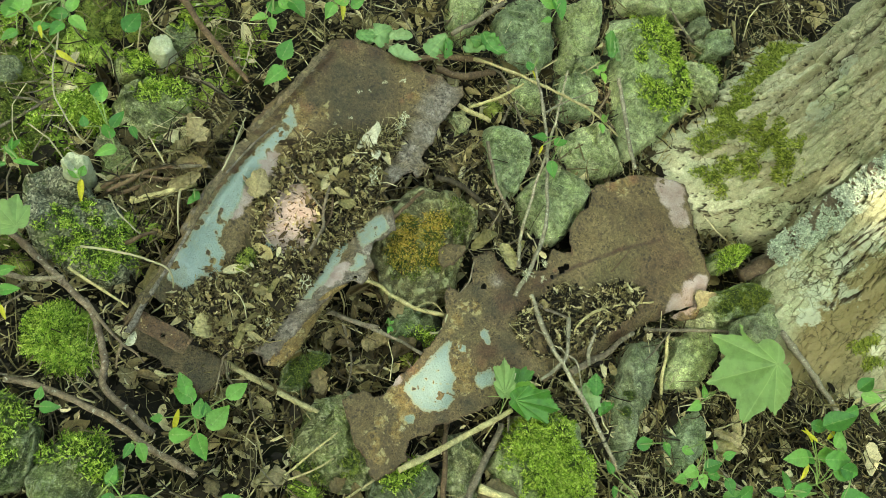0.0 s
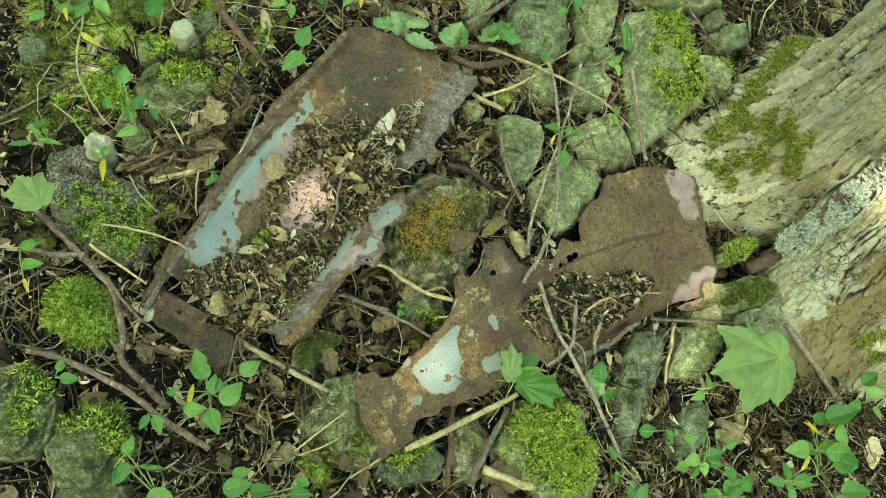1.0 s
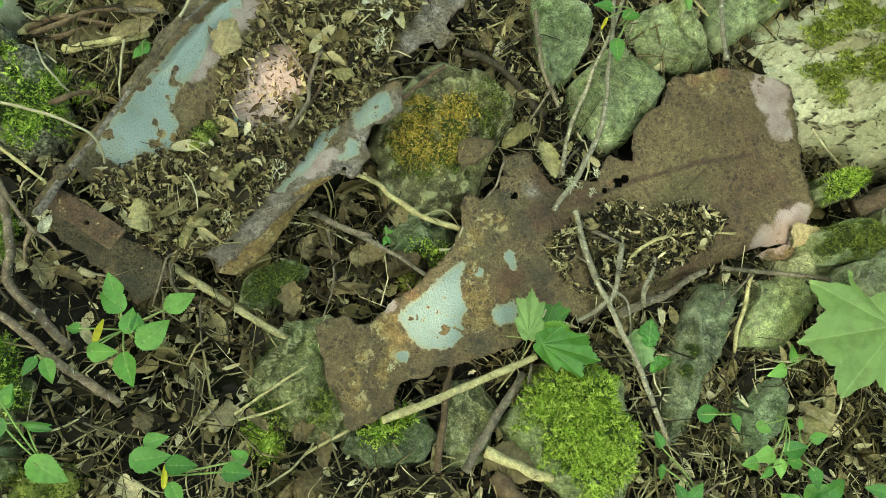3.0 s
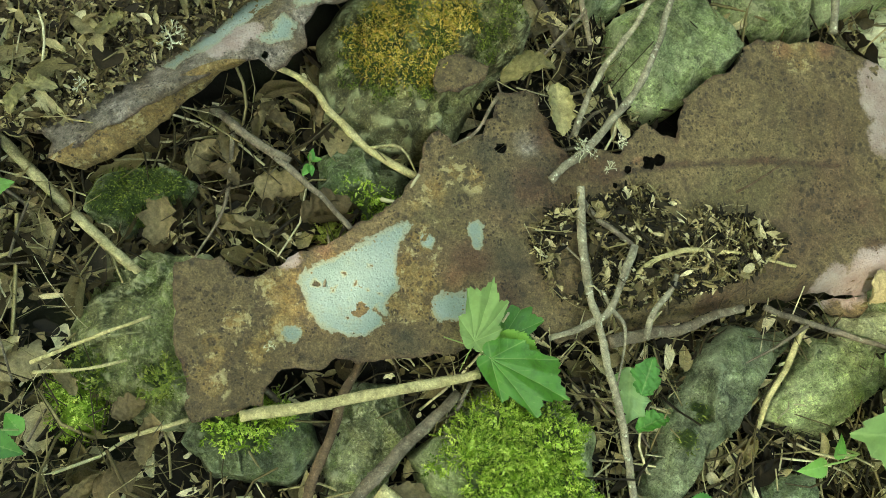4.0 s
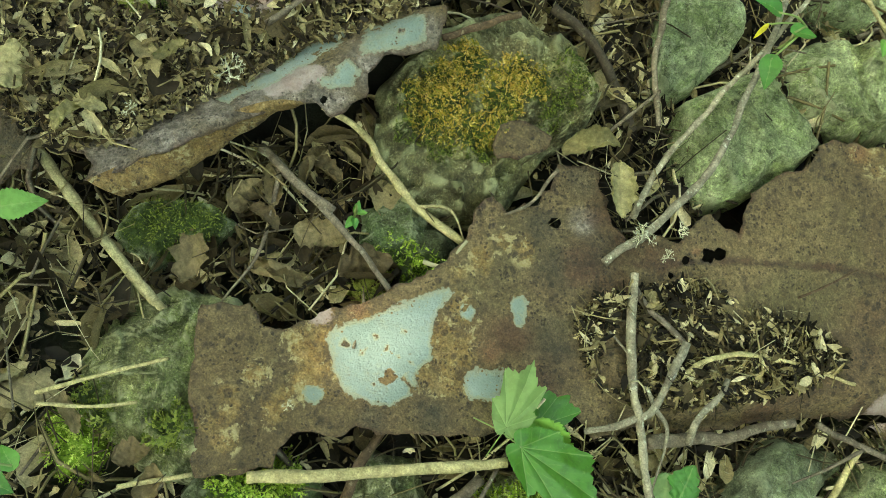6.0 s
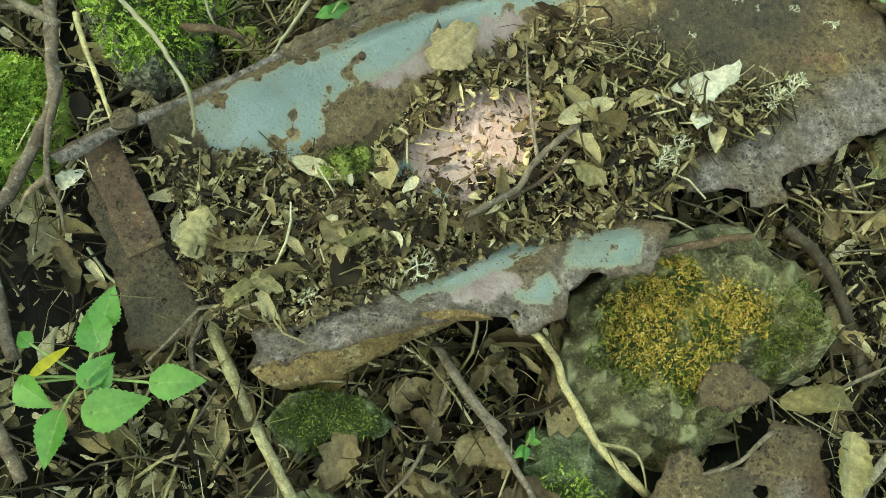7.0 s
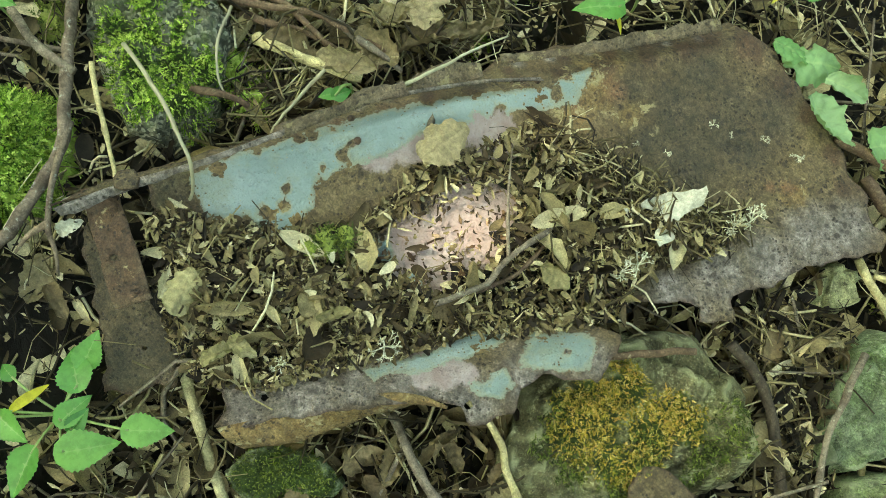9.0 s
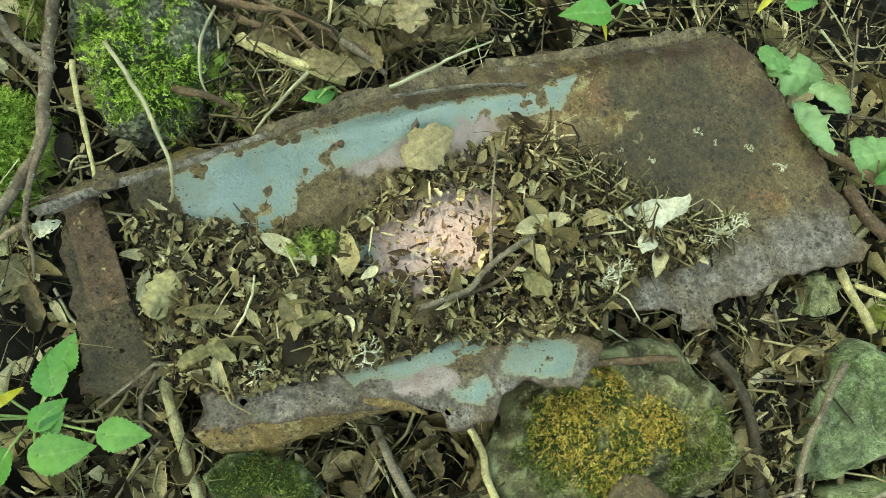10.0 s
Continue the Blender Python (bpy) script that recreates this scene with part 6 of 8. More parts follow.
stick([(-0.621, 0.368, 0), (-0.616, 0.212, 0), (-0.576, 0.137, 0.01), (-0.553, 0.115, 0)], 0.0018, BLADE, "pale dry grass blade", "grass_blade", 0.001, knots=0)
stick([(-0.555, -0.075, 0.01), (-0.52, -0.096, 0.012), (-0.468, -0.129, 0.01)], 0.003, PALE, "thin pale dry stalk", end=0.002)
stick([(-0.234, -0.357, 0.004), (-0.204, -0.332, 0.01), (-0.162, -0.297, 0.012)], 0.0022, PALE, "thin dry stalk on the grey stone", end=0.0015, wave=0.001)
stick([(-0.229, -0.364, 0.004), (-0.191, -0.349, 0.008), (-0.167, -0.334, 0.01)], 0.002, PALE, "thin dry stalk on the grey stone", end=0.0015, wave=0.001, seed=2)
stick([(-0.151, -0.394, 0), (-0.128, -0.378, 0.004), (-0.107, -0.364, 0.01)], 0.0026, PALE, "thin dry stalk under the sheet", end=0.002, wave=0.001)
stick([(0.22, -0.195, -0.004), (0.249, -0.178, 0), (0.284, -0.158, 0.002), (0.335, -0.122, 0.004)], 0.0075, TWIG, "flat pale strip of dead wood under the sheet", end=0.005, knots=0.5)
stick([(0.401, -0.119, 0.006), (0.397, -0.161, -0.004), (0.387, -0.219, -0.01), (0.394, -0.245, -0.02)], 0.004, PALE, "pale dry root between two stones", end=0.0028)
stick([(0.245, -0.182, 0.01), (0.242, -0.162, 0.02), (0.253, -0.136, 0.022), (0.254, -0.119, 0.02)], 0.0042, LICHEN_TWIG, "short lichen-spotted twig on the sheet", end=0.003)
stick([(0.146, -0.08, 0.012), (0.172, -0.093, 0.016), (0.207, -0.111, 0.026)], 0.0042, TWIG, "short grey twig on the sheet", end=0.003)
stick([(0.21, -0.142, 0.018), (0.239, -0.106, 0.02), (0.293, -0.082, 0.018), (0.372, -0.069, 0.014)], 0.0032, PALE, "thin tan twig on the sheet", end=0.002)
stick([(-0.019, -0.139, -0.006), (-0.003, -0.136, 0), (0.005, -0.112, 0.012)], 0.0026, BLADE, "curved pale grass blade at the sheet's edge", "grass_blade", 0.0016, knots=0)
stick([(0.049, -0.02, 0.02), (0.038, -0.06, 0.01), (0.024, -0.076, 0.012)], 0.0022, TWIG, "thin dry stalk on the sheet", end=0.0014)
stick([(-0.013, 0.128, -0.004), (0.031, 0.122, -0.01), (0.076, 0.09, -0.014), (0.105, 0.061, -0.014)], 0.0055, ROTTEN, "dark stick in the litter beside the stone", end=0.006)
stick([(0.032, 0.274, -0.01), (0.054, 0.259, -0.004), (0.089, 0.251, -0.01)], 0.005, PALE, "pale stick beside the tray's edge", end=0.005)
stick([(-0.485, 0.035, 0), (-0.457, 0.042, 0.01), (-0.43, 0.054, 0.012), (-0.395, 0.072, 0.006)], 0.007, PALE, "splintered pale piece of wood behind the tray", "stick", 0.005, knots=0.6)
stick([(-0.486, -0.035, 0.01), (-0.46, -0.02, 0.012), (-0.443, -0.012, 0.004)], 0.004, BROWN, "short brown twig on the mossy boulder", end=0.003)
stick([(-0.519, 0.044, 0.01), (-0.458, 0.083, 0.014), (-0.394, 0.105, 0.01)], 0.004, BROWN, "thin brown twig behind the tray", end=0.003)
stick([(-0.443, 0.094, 0.01), (-0.404, 0.095, 0.014), (-0.375, 0.099, 0.01)], 0.004, TWIG, "thin grey twig behind the tray", end=0.003)
stick([(-0.637, -0.089, 0), (-0.586, -0.094, 0.01), (-0.557, -0.091, 0.01)], 0.005, TWIG, "grey twig beside the branch", end=0.004)
stick([(-0.414, 0.051, 0.03), (-0.416, 0.021, 0.02), (-0.407, -0.019, 0.02)], 0.0022, BLADE, "pale dry grass blade behind the tray", "grass_blade", 0.0012, knots=0)
stick([(0.056, -0.376, 0), (0.092, -0.389, 0.004), (0.14, -0.401, 0)], 0.009, PALE, "broken bleached stick beside the mossy block", "stick", 0.007, knots=0.6)
stick([(0.071, -0.401, -0.01), (0.118, -0.436, 0), (0.188, -0.471, -0.006)], 0.01, BROWN, "thick rotten brown stick beside the mossy block", "stick", 0.008, knots=0.6)
stick([(0.198, -0.464, -0.01), (0.24, -0.448, -0.004), (0.27, -0.46, -0.01)], 0.008, TWIG, "short broken stick by the mossy block", "stick", 0.007, knots=0.6)


# ------------------------------------------------------------------ leaves and seedlings
def leaf_mesh(name, kind, mat, bend=0.25, fold=0.2, seed=0, crumple=0.0):
    """One leaf along +x, its stalk end at the origin, 1 long: kinds heart, ovate, strap, maple, scrap."""
    half = []
    n = 44
    for i in range(n + 1):
        u = i / n
        if kind == "heart":
            w = 0.4 * (math.sin(math.pi * min(1, u ** 0.55)) ** 0.9) * (1 - 0.1 * u)
        elif kind == "ovate":
            w = 0.29 * math.sin(math.pi * u ** 0.66) ** 0.95
        elif kind == "lobed":
            saw = (u * 4.2) % 1.0
            w = 0.42 * math.sin(math.pi * u ** 0.6) ** 0.8 * (1 - 0.22 * saw) * (1.08 if i % 3 else 0.94)
        elif kind == "strap":
            w = 0.14 * math.sin(math.pi * u ** 0.8) ** 0.7
        else:
            w = 0.36 * math.sin(math.pi * u ** 0.8) ** 0.8 * (1 + 0.5 * noise.noise((u * 5, seed, 0)))
        if kind in ("heart", "ovate") and 0 < i < n:
            w *= 1 + (0.05 if i % 4 < 2 else -0.03)
        half.append((u, w))
    if kind == "maple":
        # pointed lobes with shallow bays between them and small teeth along the rim
        lobes = ((0, 1.0), (38, 0.93), (-36, 0.93), (64, 0.64), (-62, 0.66))
        knots = [(-180, 0.06), (-108, 0.27), (-84, 0.4), (-62, 0.66), (-52, 0.56), (-36, 0.93), (-20, 0.74), (0, 1.0), (19, 0.8), (38, 0.93), (52, 0.58), (64, 0.64), (84, 0.42), (108, 0.27), (180, 0.06)]
        rim = []
        for k in range(180):
            a = -180 + 2 * k
            (a1, r1), (a2, r2) = next((p, q) for p, q in zip(knots, knots[1:]) if p[0] <= a <= q[0])
            f = (a - a1) / (a2 - a1)
            x1, y1, x2, y2 = r1 * math.cos(radians(a1)), r1 * math.sin(radians(a1)), r2 * math.cos(radians(a2)), r2 * math.sin(radians(a2))
            if abs(a1) == 180 or abs(a2) == 180:
                r = r1 + (r2 - r1) * f
                x, y = r * math.cos(radians(a)), r * math.sin(radians(a))
            else:
                x, y = x1 + (x2 - x1) * f, y1 + (y2 - y1) * f
            t = 1 + 0.018 * (k % 4 - 1.5) * (1 if abs(a) < 110 else 0)
            rim.append((x * t, y * t))
        verts, faces, rings, vein = [(0, 0, 0)], [], 22, [1.0]
        for j in range(1, rings + 1):
            f = j / rings
            for k, (x, y) in enumerate(rim):
                a = -180 + 2 * k
                ridge = min(abs((a - at + 180) % 360 - 180) for at, _ in lobes)
                r = math.hypot(x, y) * f
                z = 0.10 * r * min(1, ridge / 24) - bend * (r ** 2) * 0.5 + 0.03 * noise.noise((x * f * 4, y * f * 4, seed))
                verts.append((x * f, y * f, z))
                near = min(r * abs(math.sin(radians(min(90, abs((a - at + 180) % 360 - 180))))) for at, _ in lobes)
                side = abs((r * 7 - near * 9) % 1.0 - 0.5) * 2
                vein.append(max(1 - near / 0.022, 0.75 * (side - 0.55) / 0.45))
        for k in range(180):
            k2 = (k + 1) % 180
            faces.append((0, 1 + k, 1 + k2))
            for j in range(rings - 1):
                a, b = 1 + j * 180, 1 + (j + 1) * 180
                faces.append((a + k, b + k, b + k2, a + k2))
        return mesh_of(name, verts, faces, mat, True, {"vein": vein})
    verts, faces, m, ribs = [], [], 5, []
    for u, w in half:
        notch = -0.1 * math.exp(-(u / 0.06) ** 2) if kind == "heart" else 0
        for j in range(-m, m + 1):
            s = j / m
            x = u + notch * abs(s) - (0.08 * abs(s) if kind == "heart" else 0.04 * abs(s)) * (1 - u)
            y = w * s
            vein = 0.012 * abs(math.sin((u * 5 - abs(s) * 1.2) * math.pi)) * (0.3 + abs(s))
            z = fold * abs(y) - bend * u * u + vein + crumple * (noise.noise((x * 3, y * 3, seed)) + 0.5 * noise.noise((x * 8, y * 8, seed + 3)))
            if crumple:
                z += crumple * 1.6 * abs(s) ** 2
            verts.append((x, y, z))
            ribs.append(1.0 if j == 0 else 0.8 * (1 - 3 * abs(math.sin((u * 5 - abs(s) * 1.2) * math.pi))))
    w2 = 2 * m + 1
    faces = [(i * w2 + j, (i + 1) * w2 + j, (i + 1) * w2 + j + 1, i * w2 + j + 1) for i in range(n) for j in range(w2 - 1)]
    return mesh_of(name, verts, faces, mat, True, {"vein": ribs})


def withered_mesh(name, mat, seed, curl=1.0, lobed=0.5):
    """A dry or limp leaf along +x, 1 long: torn uneven outline, rolled edges, creases along its veins."""
    rng = random.Random(seed)
    n, m = 40, 9
    roll, bend, twist = rng.uniform(0.5, 1.9) * curl * rng.choice((1, 1, -0.6)), rng.uniform(-1.2, 1.2) * curl, rng.uniform(-0.9, 0.9) * curl
    verts = []
    for i in range(n + 1):
        u = i / n
        base = 0.38 * math.sin(math.pi * (0.03 + 0.95 * u) ** 0.85) ** 0.8
        for j in range(-m, m + 1):
            s = j / m
            side = 1 if s > 0 else -1
            w = base * (1 + lobed * noise.noise((u * 5.5, side * 3, seed)) + 0.35 * lobed * noise.noise((u * 19, side * 3, seed)))
            y = w * s
            x = u + 0.12 * abs(s) * lobed * noise.noise((u * 7, s * 2, seed + 2))
            crease = 0.035 * abs(math.sin((u * 4.5 - abs(s) * 1.1) * math.pi)) * (0.2 + abs(s)) + 0.05 * abs(noise.noise((x * 4, y * 5, seed))) + 0.03 * noise.noise((x * 11, y * 11, seed))
            turn = roll * 2.6
            ang = y * turn + twist * (u - 0.5)
            yy = (math.sin(ang) - math.sin(twist * (u - 0.5))) / turn - crease * math.sin(ang)
            zz = (math.cos(twist * (u - 0.5)) - math.cos(ang)) / turn + crease * math.cos(ang) + bend * 0.6 * (u - 0.5) ** 2
            verts.append((x, yy, zz))
    ribs = [max(1 - abs(j) / m / 0.16, 1 - 5 * abs(math.sin((i / n * 4.5 - abs(j) / m * 1.1) * math.pi))) for i in range(n + 1) for j in range(-m, m + 1)]
    w2 = 2 * m + 1
    holes = [(rng.random(), rng.uniform(-0.8, 0.8)) for _ in range(2)]
    faces = []
    for i in range(n):
        for j in range(w2 - 1):
            if curl > 1.45 and any(math.dist(((i + 0.5) / n, (j - m) / m * 0.35), (h[0], h[1] * 0.35)) < 0.05 for h in holes):
                continue
            faces.append((i * w2 + j, (i + 1) * w2 + j, (i + 1) * w2 + j + 1, i * w2 + j + 1))
    return mesh_of(name, verts, faces, mat, True, {"vein": ribs})


LEAVES = {k: [leaf_mesh("leaf", k, GREEN, b, f, i) for i, (b, f) in enumerate(((0.2, 0.15), (0.38, 0.25), (0.1, 0.3)))] for k in ("heart", "ovate")}
LEAVES["strap"] = [leaf_mesh("leaf", "strap", YELLOW, 0.3, 0.3, 4)]
LEAVES["green_strap"] = [leaf_mesh("leaf", "strap", GREEN, 0.3, 0.3, 5), leaf_mesh("leaf", "strap", GREEN, 0.1, 0.3, 6)]


def put_leaf(me, parent, x, y, z, length, yaw, pitch=0.0, roll=0.0, root=(0, 0, 0), name="leaf", label="", wide=1.0):
    ob = part(name, me, parent, label, (x - root[0], y - root[1], z - root[2]))
    ob.rotation_euler = Euler((radians(roll), radians(-pitch), radians(yaw)))
    ob.scale = (length, length * wide, length)
    return ob


def seedling(foot, leaves, label="bright green seedling with toothed leaves", kind="heart"):
    """A small plant: a thin bent stalk to every leaf (x, y, z, length, yaw[, kind]) from its foot on the ground."""
    fx, fy = foot
    loc = (fx, fy, ground_z(fx, fy))
    plant = tagged(new("seedling"), label, "plant", "seedlings")
    plant.location = loc
    rng = random.Random(len(leaves) + int(fx * 1000))
    crown = Vector((fx, fy, max(0.0, min(l[2] for l in leaves) - 0.012)))
    def stalk(name, path, r):
        v, f = tube(spline(path, 6), [r] * 7, 6)
        return part(name, mesh_of(name, centred(v, loc), f, STEM), plant)
    stalk("stem", [loc, (Vector(loc) + crown) / 2 + Vector((0.003, 0.002, 0)), crown], 0.0014)
    for l in leaves:
        x, y, z, length, yaw = l[:5]
        k = l[5] if len(l) > 5 else kind
        mid = (crown + Vector((x, y, z))) / 2 + Vector((0, 0, 0.006))
        held = stalk("leaf_stalk", [crown, mid, (x, y, z)], 0.001)
        me = LEAVES[k][rng.randrange(len(LEAVES[k]))]
        put_leaf(me, held, x, y, z, length * 0.86, yaw, rng.uniform(-12, 20), rng.uniform(-22, 22), loc, label="yellowed leaf" if k == "strap" else "")
    return plant


seedling([(-0.365, -0.278)][0], [(-0.318, -0.25, 0.02, 0.037, 42), (-0.34, -0.291, 0.018, 0.044, 52), (-0.358, -0.278, 0.016, 0.031, 93), (-0.348, -0.277, 0.016, 0.022, 100), (-0.391, -0.305, 0.014, 0.033, 3), (-0.357, -0.308, 0.012, 0.04, -68), (-0.37, -0.254, 0.012, 0.039, 152), (-0.409, -0.282, 0.008, 0.019, -179), (-0.389, -0.297, 0.016, 0.034, 86, "strap"), (-0.379, -0.242, 0.008, 0.032, 114)])
seedling([(-0.442, -0.315)][0], [(-0.439, -0.318, 0.03, 0.026, -119), (-0.431, -0.318, 0.03, 0.032, -65)], kind="ovate")
seedling([(-0.477, -0.387)][0], [(-0.461, -0.368, 0.03, 0.028, 77), (-0.443, -0.385, 0.02, 0.032, -5, "green_strap"), (-0.467, -0.39, 0.02, 0.027, -103)])
seedling([(-0.527, 0.143)][0], [(-0.52, 0.121, 0.03, 0.038, 114, "ovate"), (-0.511, 0.106, 0.03, 0.036, -150), (-0.519, 0.139, 0.03, 0.036, 71), (-0.494, 0.143, 0.03, 0.023, -57), (-0.558, 0.137, 0.025, 0.026, 106), (-0.539, 0.179, 0.03, 0.038, 97), (-0.552, 0.187, 0.03, 0.041, 72)], kind="ovate")
seedling([(-0.566, 0.072)][0], [(-0.553, 0.05, 0.04, 0.028, 137), (-0.55, 0.053, 0.04, 0.024, 85), (-0.549, 0.047, 0.04, 0.038, -81, "strap")], kind="ovate")
seedling([(-0.276, 0.306)][0], [(-0.28, 0.292, 0.04, 0.042, 70), (-0.279, 0.266, 0.04, 0.044, -135), (-0.28, 0.267, 0.03, 0.023, -20, "strap")])
seedling([(-0.524, 0.369)][0], [(-0.517, 0.292, 0.05, 0.054, 68, "ovate"), (-0.502, 0.352, 0.04, 0.035, 34)])
seedling([(-0.62, 0.351)][0], [(-0.602, 0.313, 0.04, 0.039, 178), (-0.598, 0.309, 0.04, 0.039, -38), (-0.599, 0.319, 0.04, 0.043, 82), (-0.608, 0.297, 0.04, 0.036, -115), (-0.638, 0.287, 0.04, 0.025, -74, "strap"), (-0.688, 0.3, 0.03, 0.047, 75), (-0.674, 0.312, 0.03, 0.037, 123)], "leafy green seedling with narrow leaves", "ovate")
seedling([(-0.302, 0.408)][0], [(-0.312, 0.36, 0.04, 0.031, -159), (-0.299, 0.373, 0.04, 0.048, 69), (-0.302, 0.357, 0.04, 0.025, -78), (-0.286, 0.387, 0.04, 0.041, 42), (-0.268, 0.395, 0.04, 0.044, -59)])
seedling([(-0.166, 0.462)][0], [(-0.183, 0.418, 0.03, 0.042, 143), (-0.202, 0.409, 0.03, 0.034, -113), (-0.168, 0.415, 0.03, 0.028, 32), (-0.188, 0.423, 0.03, 0.041, -79, "strap")])
seedling([(0.24, 0.531)][0], [(0.206, 0.484, 0.03, 0.036, 156), (0.212, 0.498, 0.03, 0.05, -73), (0.199, 0.452, 0.03, 0.023, -170)])
seedling([(-0.66, 0.098)][0], [(-0.647, 0.083, 0.03, 0.035, 107), (-0.642, 0.07, 0.03, 0.037, -5), (-0.652, 0.065, 0.03, 0.035, -161), (-0.651, 0.082, 0.03, 0.037, 73), (-0.639, 0.075, 0.03, 0.032, 142)], "wispy green plant with narrow leaves", "green_strap")
seedling([(-0.642, -0.094)][0], [(-0.638, -0.093, 0.03, 0.029, 16), (-0.633, -0.12, 0.03, 0.034, 10), (-0.627, -0.139, 0.03, 0.024, -64, "strap")], kind="ovate")
seedling([(-0.568, -0.271)][0], [(-0.556, -0.272, 0.03, 0.025, -4), (-0.562, -0.261, 0.03, 0.019, 89)])
seedling([(0.206, 0.213)][0], [(0.177, 0.152, 0.05, 0.03, -72), (0.168, 0.198, 0.05, 0.027, 177), (0.191, 0.192, 0.045, 0.03, 26), (0.165, 0.186, 0.045, 0.02, -111, "strap")], "small green sprout on a twig")
seedling([(0.177, 0.377)][0], [(0.156, 0.343, 0.03, 0.022, 108), (0.158, 0.339, 0.03, 0.019, -61, "strap")], "small green sprout between stones")
seedling([(0.319, 0.393)][0], [(0.29, 0.354, 0.03, 0.019, 167), (0.297, 0.353, 0.03, 0.021, -62), (0.295, 0.361, 0.03, 0.023, 60)], "small green sprout between stones")
seedling([(0.316, 0.284)][0], [(0.292, 0.253, 0.02, 0.02, -84), (0.296, 0.265, 0.02, 0.023, 43)], "small green sprout between stones")
seedling([(-0.395, 0.058)][0], [(-0.393, 0.038, 0.03, 0.019, 68), (-0.395, 0.039, 0.03, 0.015, -121)], "small green sprout by the panel")
seedling([(-0.09, -0.124)][0], [(-0.088, -0.131, 0, 0.014, 92), (-0.087, -0.13, 0, 0.012, 34), (-0.087, -0.134, 0, 0.015, -102), (-0.087, -0.134, 0, 0.013, -59)], "tiny lobed green sprout in the litter", "ovate")
seedling([(0.373, -0.305)][0], [(0.316, -0.309, 0.03, 0.034, 10), (0.362, -0.308, 0.03, 0.023, -71)])
seedling([(0.474, -0.22)][0], [(0.431, -0.242, 0.03, 0.028, -148), (0.442, -0.229, 0.03, 0.024, 74)])
seedling([(0.453, -0.351)][0], [(0.391, -0.361, 0.03, 0.026, -170), (0.411, -0.365, 0.03, 0.023, -126), (0.439, -0.355, 0.03, 0.028, -8), (0.472, -0.364, 0.03, 0.028, -84), (0.47, -0.326, 0.03, 0.024, 18), (0.452, -0.314, 0.03, 0.017, 85)])
seedling([(0.512, -0.424)][0], [(0.437, -0.404, 0.04, 0.028, -180), (0.465, -0.407, 0.04, 0.033, 43), (0.461, -0.401, 0.04, 0.033, 9), (0.482, -0.429, 0.04, 0.027, -133), (0.506, -0.425, 0.04, 0.018, 52)])
seedling([(0.642, -0.37)][0], [(0.623, -0.328, 0.05, 0.05, 177), (0.634, -0.323, 0.05, 0.052, 5), (0.676, -0.318, 0.05, 0.04, 51), (0.63, -0.272, 0.05, 0.045, -16), (0.612, -0.337, 0.05, 0.036, -119, "strap"), (0.576, -0.371, 0.04, 0.025, 83), (0.595, -0.375, 0.04, 0.035, 5), (0.575, -0.379, 0.04, 0.025, -85), (0.661, -0.349, 0.05, 0.056, -8), (0.626, -0.302, 0.05, 0.029, 107, "strap"), (0.661, -0.412, 0.04, 0.06, -8)], "bushy bright green seedling with toothed leaves", "ovate")
seedling([(0.333, -0.408)][0], [(0.297, -0.41, 0.03, 0.024, 121), (0.306, -0.41, 0.03, 0.029, 55), (0.301, -0.422, 0.03, 0.023, -82), (0.269, -0.351, 0.02, 0.023, 110), (0.272, -0.375, 0.02, 0.021, -81)])
seedling([(-0.298, -0.427)][0], [(-0.324, -0.411, 0.04, 0.041, 11), (-0.315, -0.393, 0.04, 0.027, 21), (-0.289, -0.414, 0.04, 0.032, 5), (-0.284, -0.434, 0.04, 0.028, -57), (-0.292, -0.437, 0.04, 0.027, 93, "strap"), (-0.233, -0.417, 0.03, 0.032, 0), (-0.216, -0.403, 0.03, 0.022, 152)])
seedling([(-0.409, -0.428)][0], [(-0.419, -0.421, 0.04, 0.045, -29), (-0.462, -0.365, 0.035, 0.023, 67), (-0.459, -0.385, 0.035, 0.028, -103), (-0.433, -0.388, 0.035, 0.032, 1, "green_strap")])
seedling([(0.839, -0.21)][0], [(0.739, -0.212, 0.05, 0.05, 32), (0.743, -0.221, 0.05, 0.044, -16), (0.729, -0.246, 0.05, 0.044, -163), (0.754, -0.255, 0.05, 0.038, -26)], kind="ovate")

seedling([(0.484, -0.407)][0], [(0.448, -0.407, 0.03, 0.03, 153), (0.464, -0.397, 0.03, 0.038, 34), (0.461, -0.409, 0.03, 0.03, -48), (0.442, -0.401, 0.03, 0.025, -154), (0.493, -0.389, 0.03, 0.039, 26), (0.493, -0.409, 0.03, 0.029, -72)])
seedling([(0.442, -0.303)][0], [(0.413, -0.348, 0.03, 0.032, -162), (0.435, -0.344, 0.03, 0.033, 18), (0.424, -0.357, 0.03, 0.024, -83), (0.395, -0.316, 0.03, 0.024, -17)])
seedling([(0.711, -0.337)][0], [(0.647, -0.276, 0.06, 0.071, 18), (0.605, -0.327, 0.06, 0.06, -175), (0.64, -0.33, 0.06, 0.065, -3), (0.663, -0.31, 0.06, 0.042, 60), (0.668, -0.344, 0.06, 0.058, -17), (0.632, -0.302, 0.055, 0.034, 131, "strap"), (0.653, -0.297, 0.055, 0.031, 38, "strap"), (0.67, -0.395, 0.05, 0.067, 9), (0.661, -0.42, 0.05, 0.053, -37)], "bushy bright green seedling with toothed leaves", "ovate")
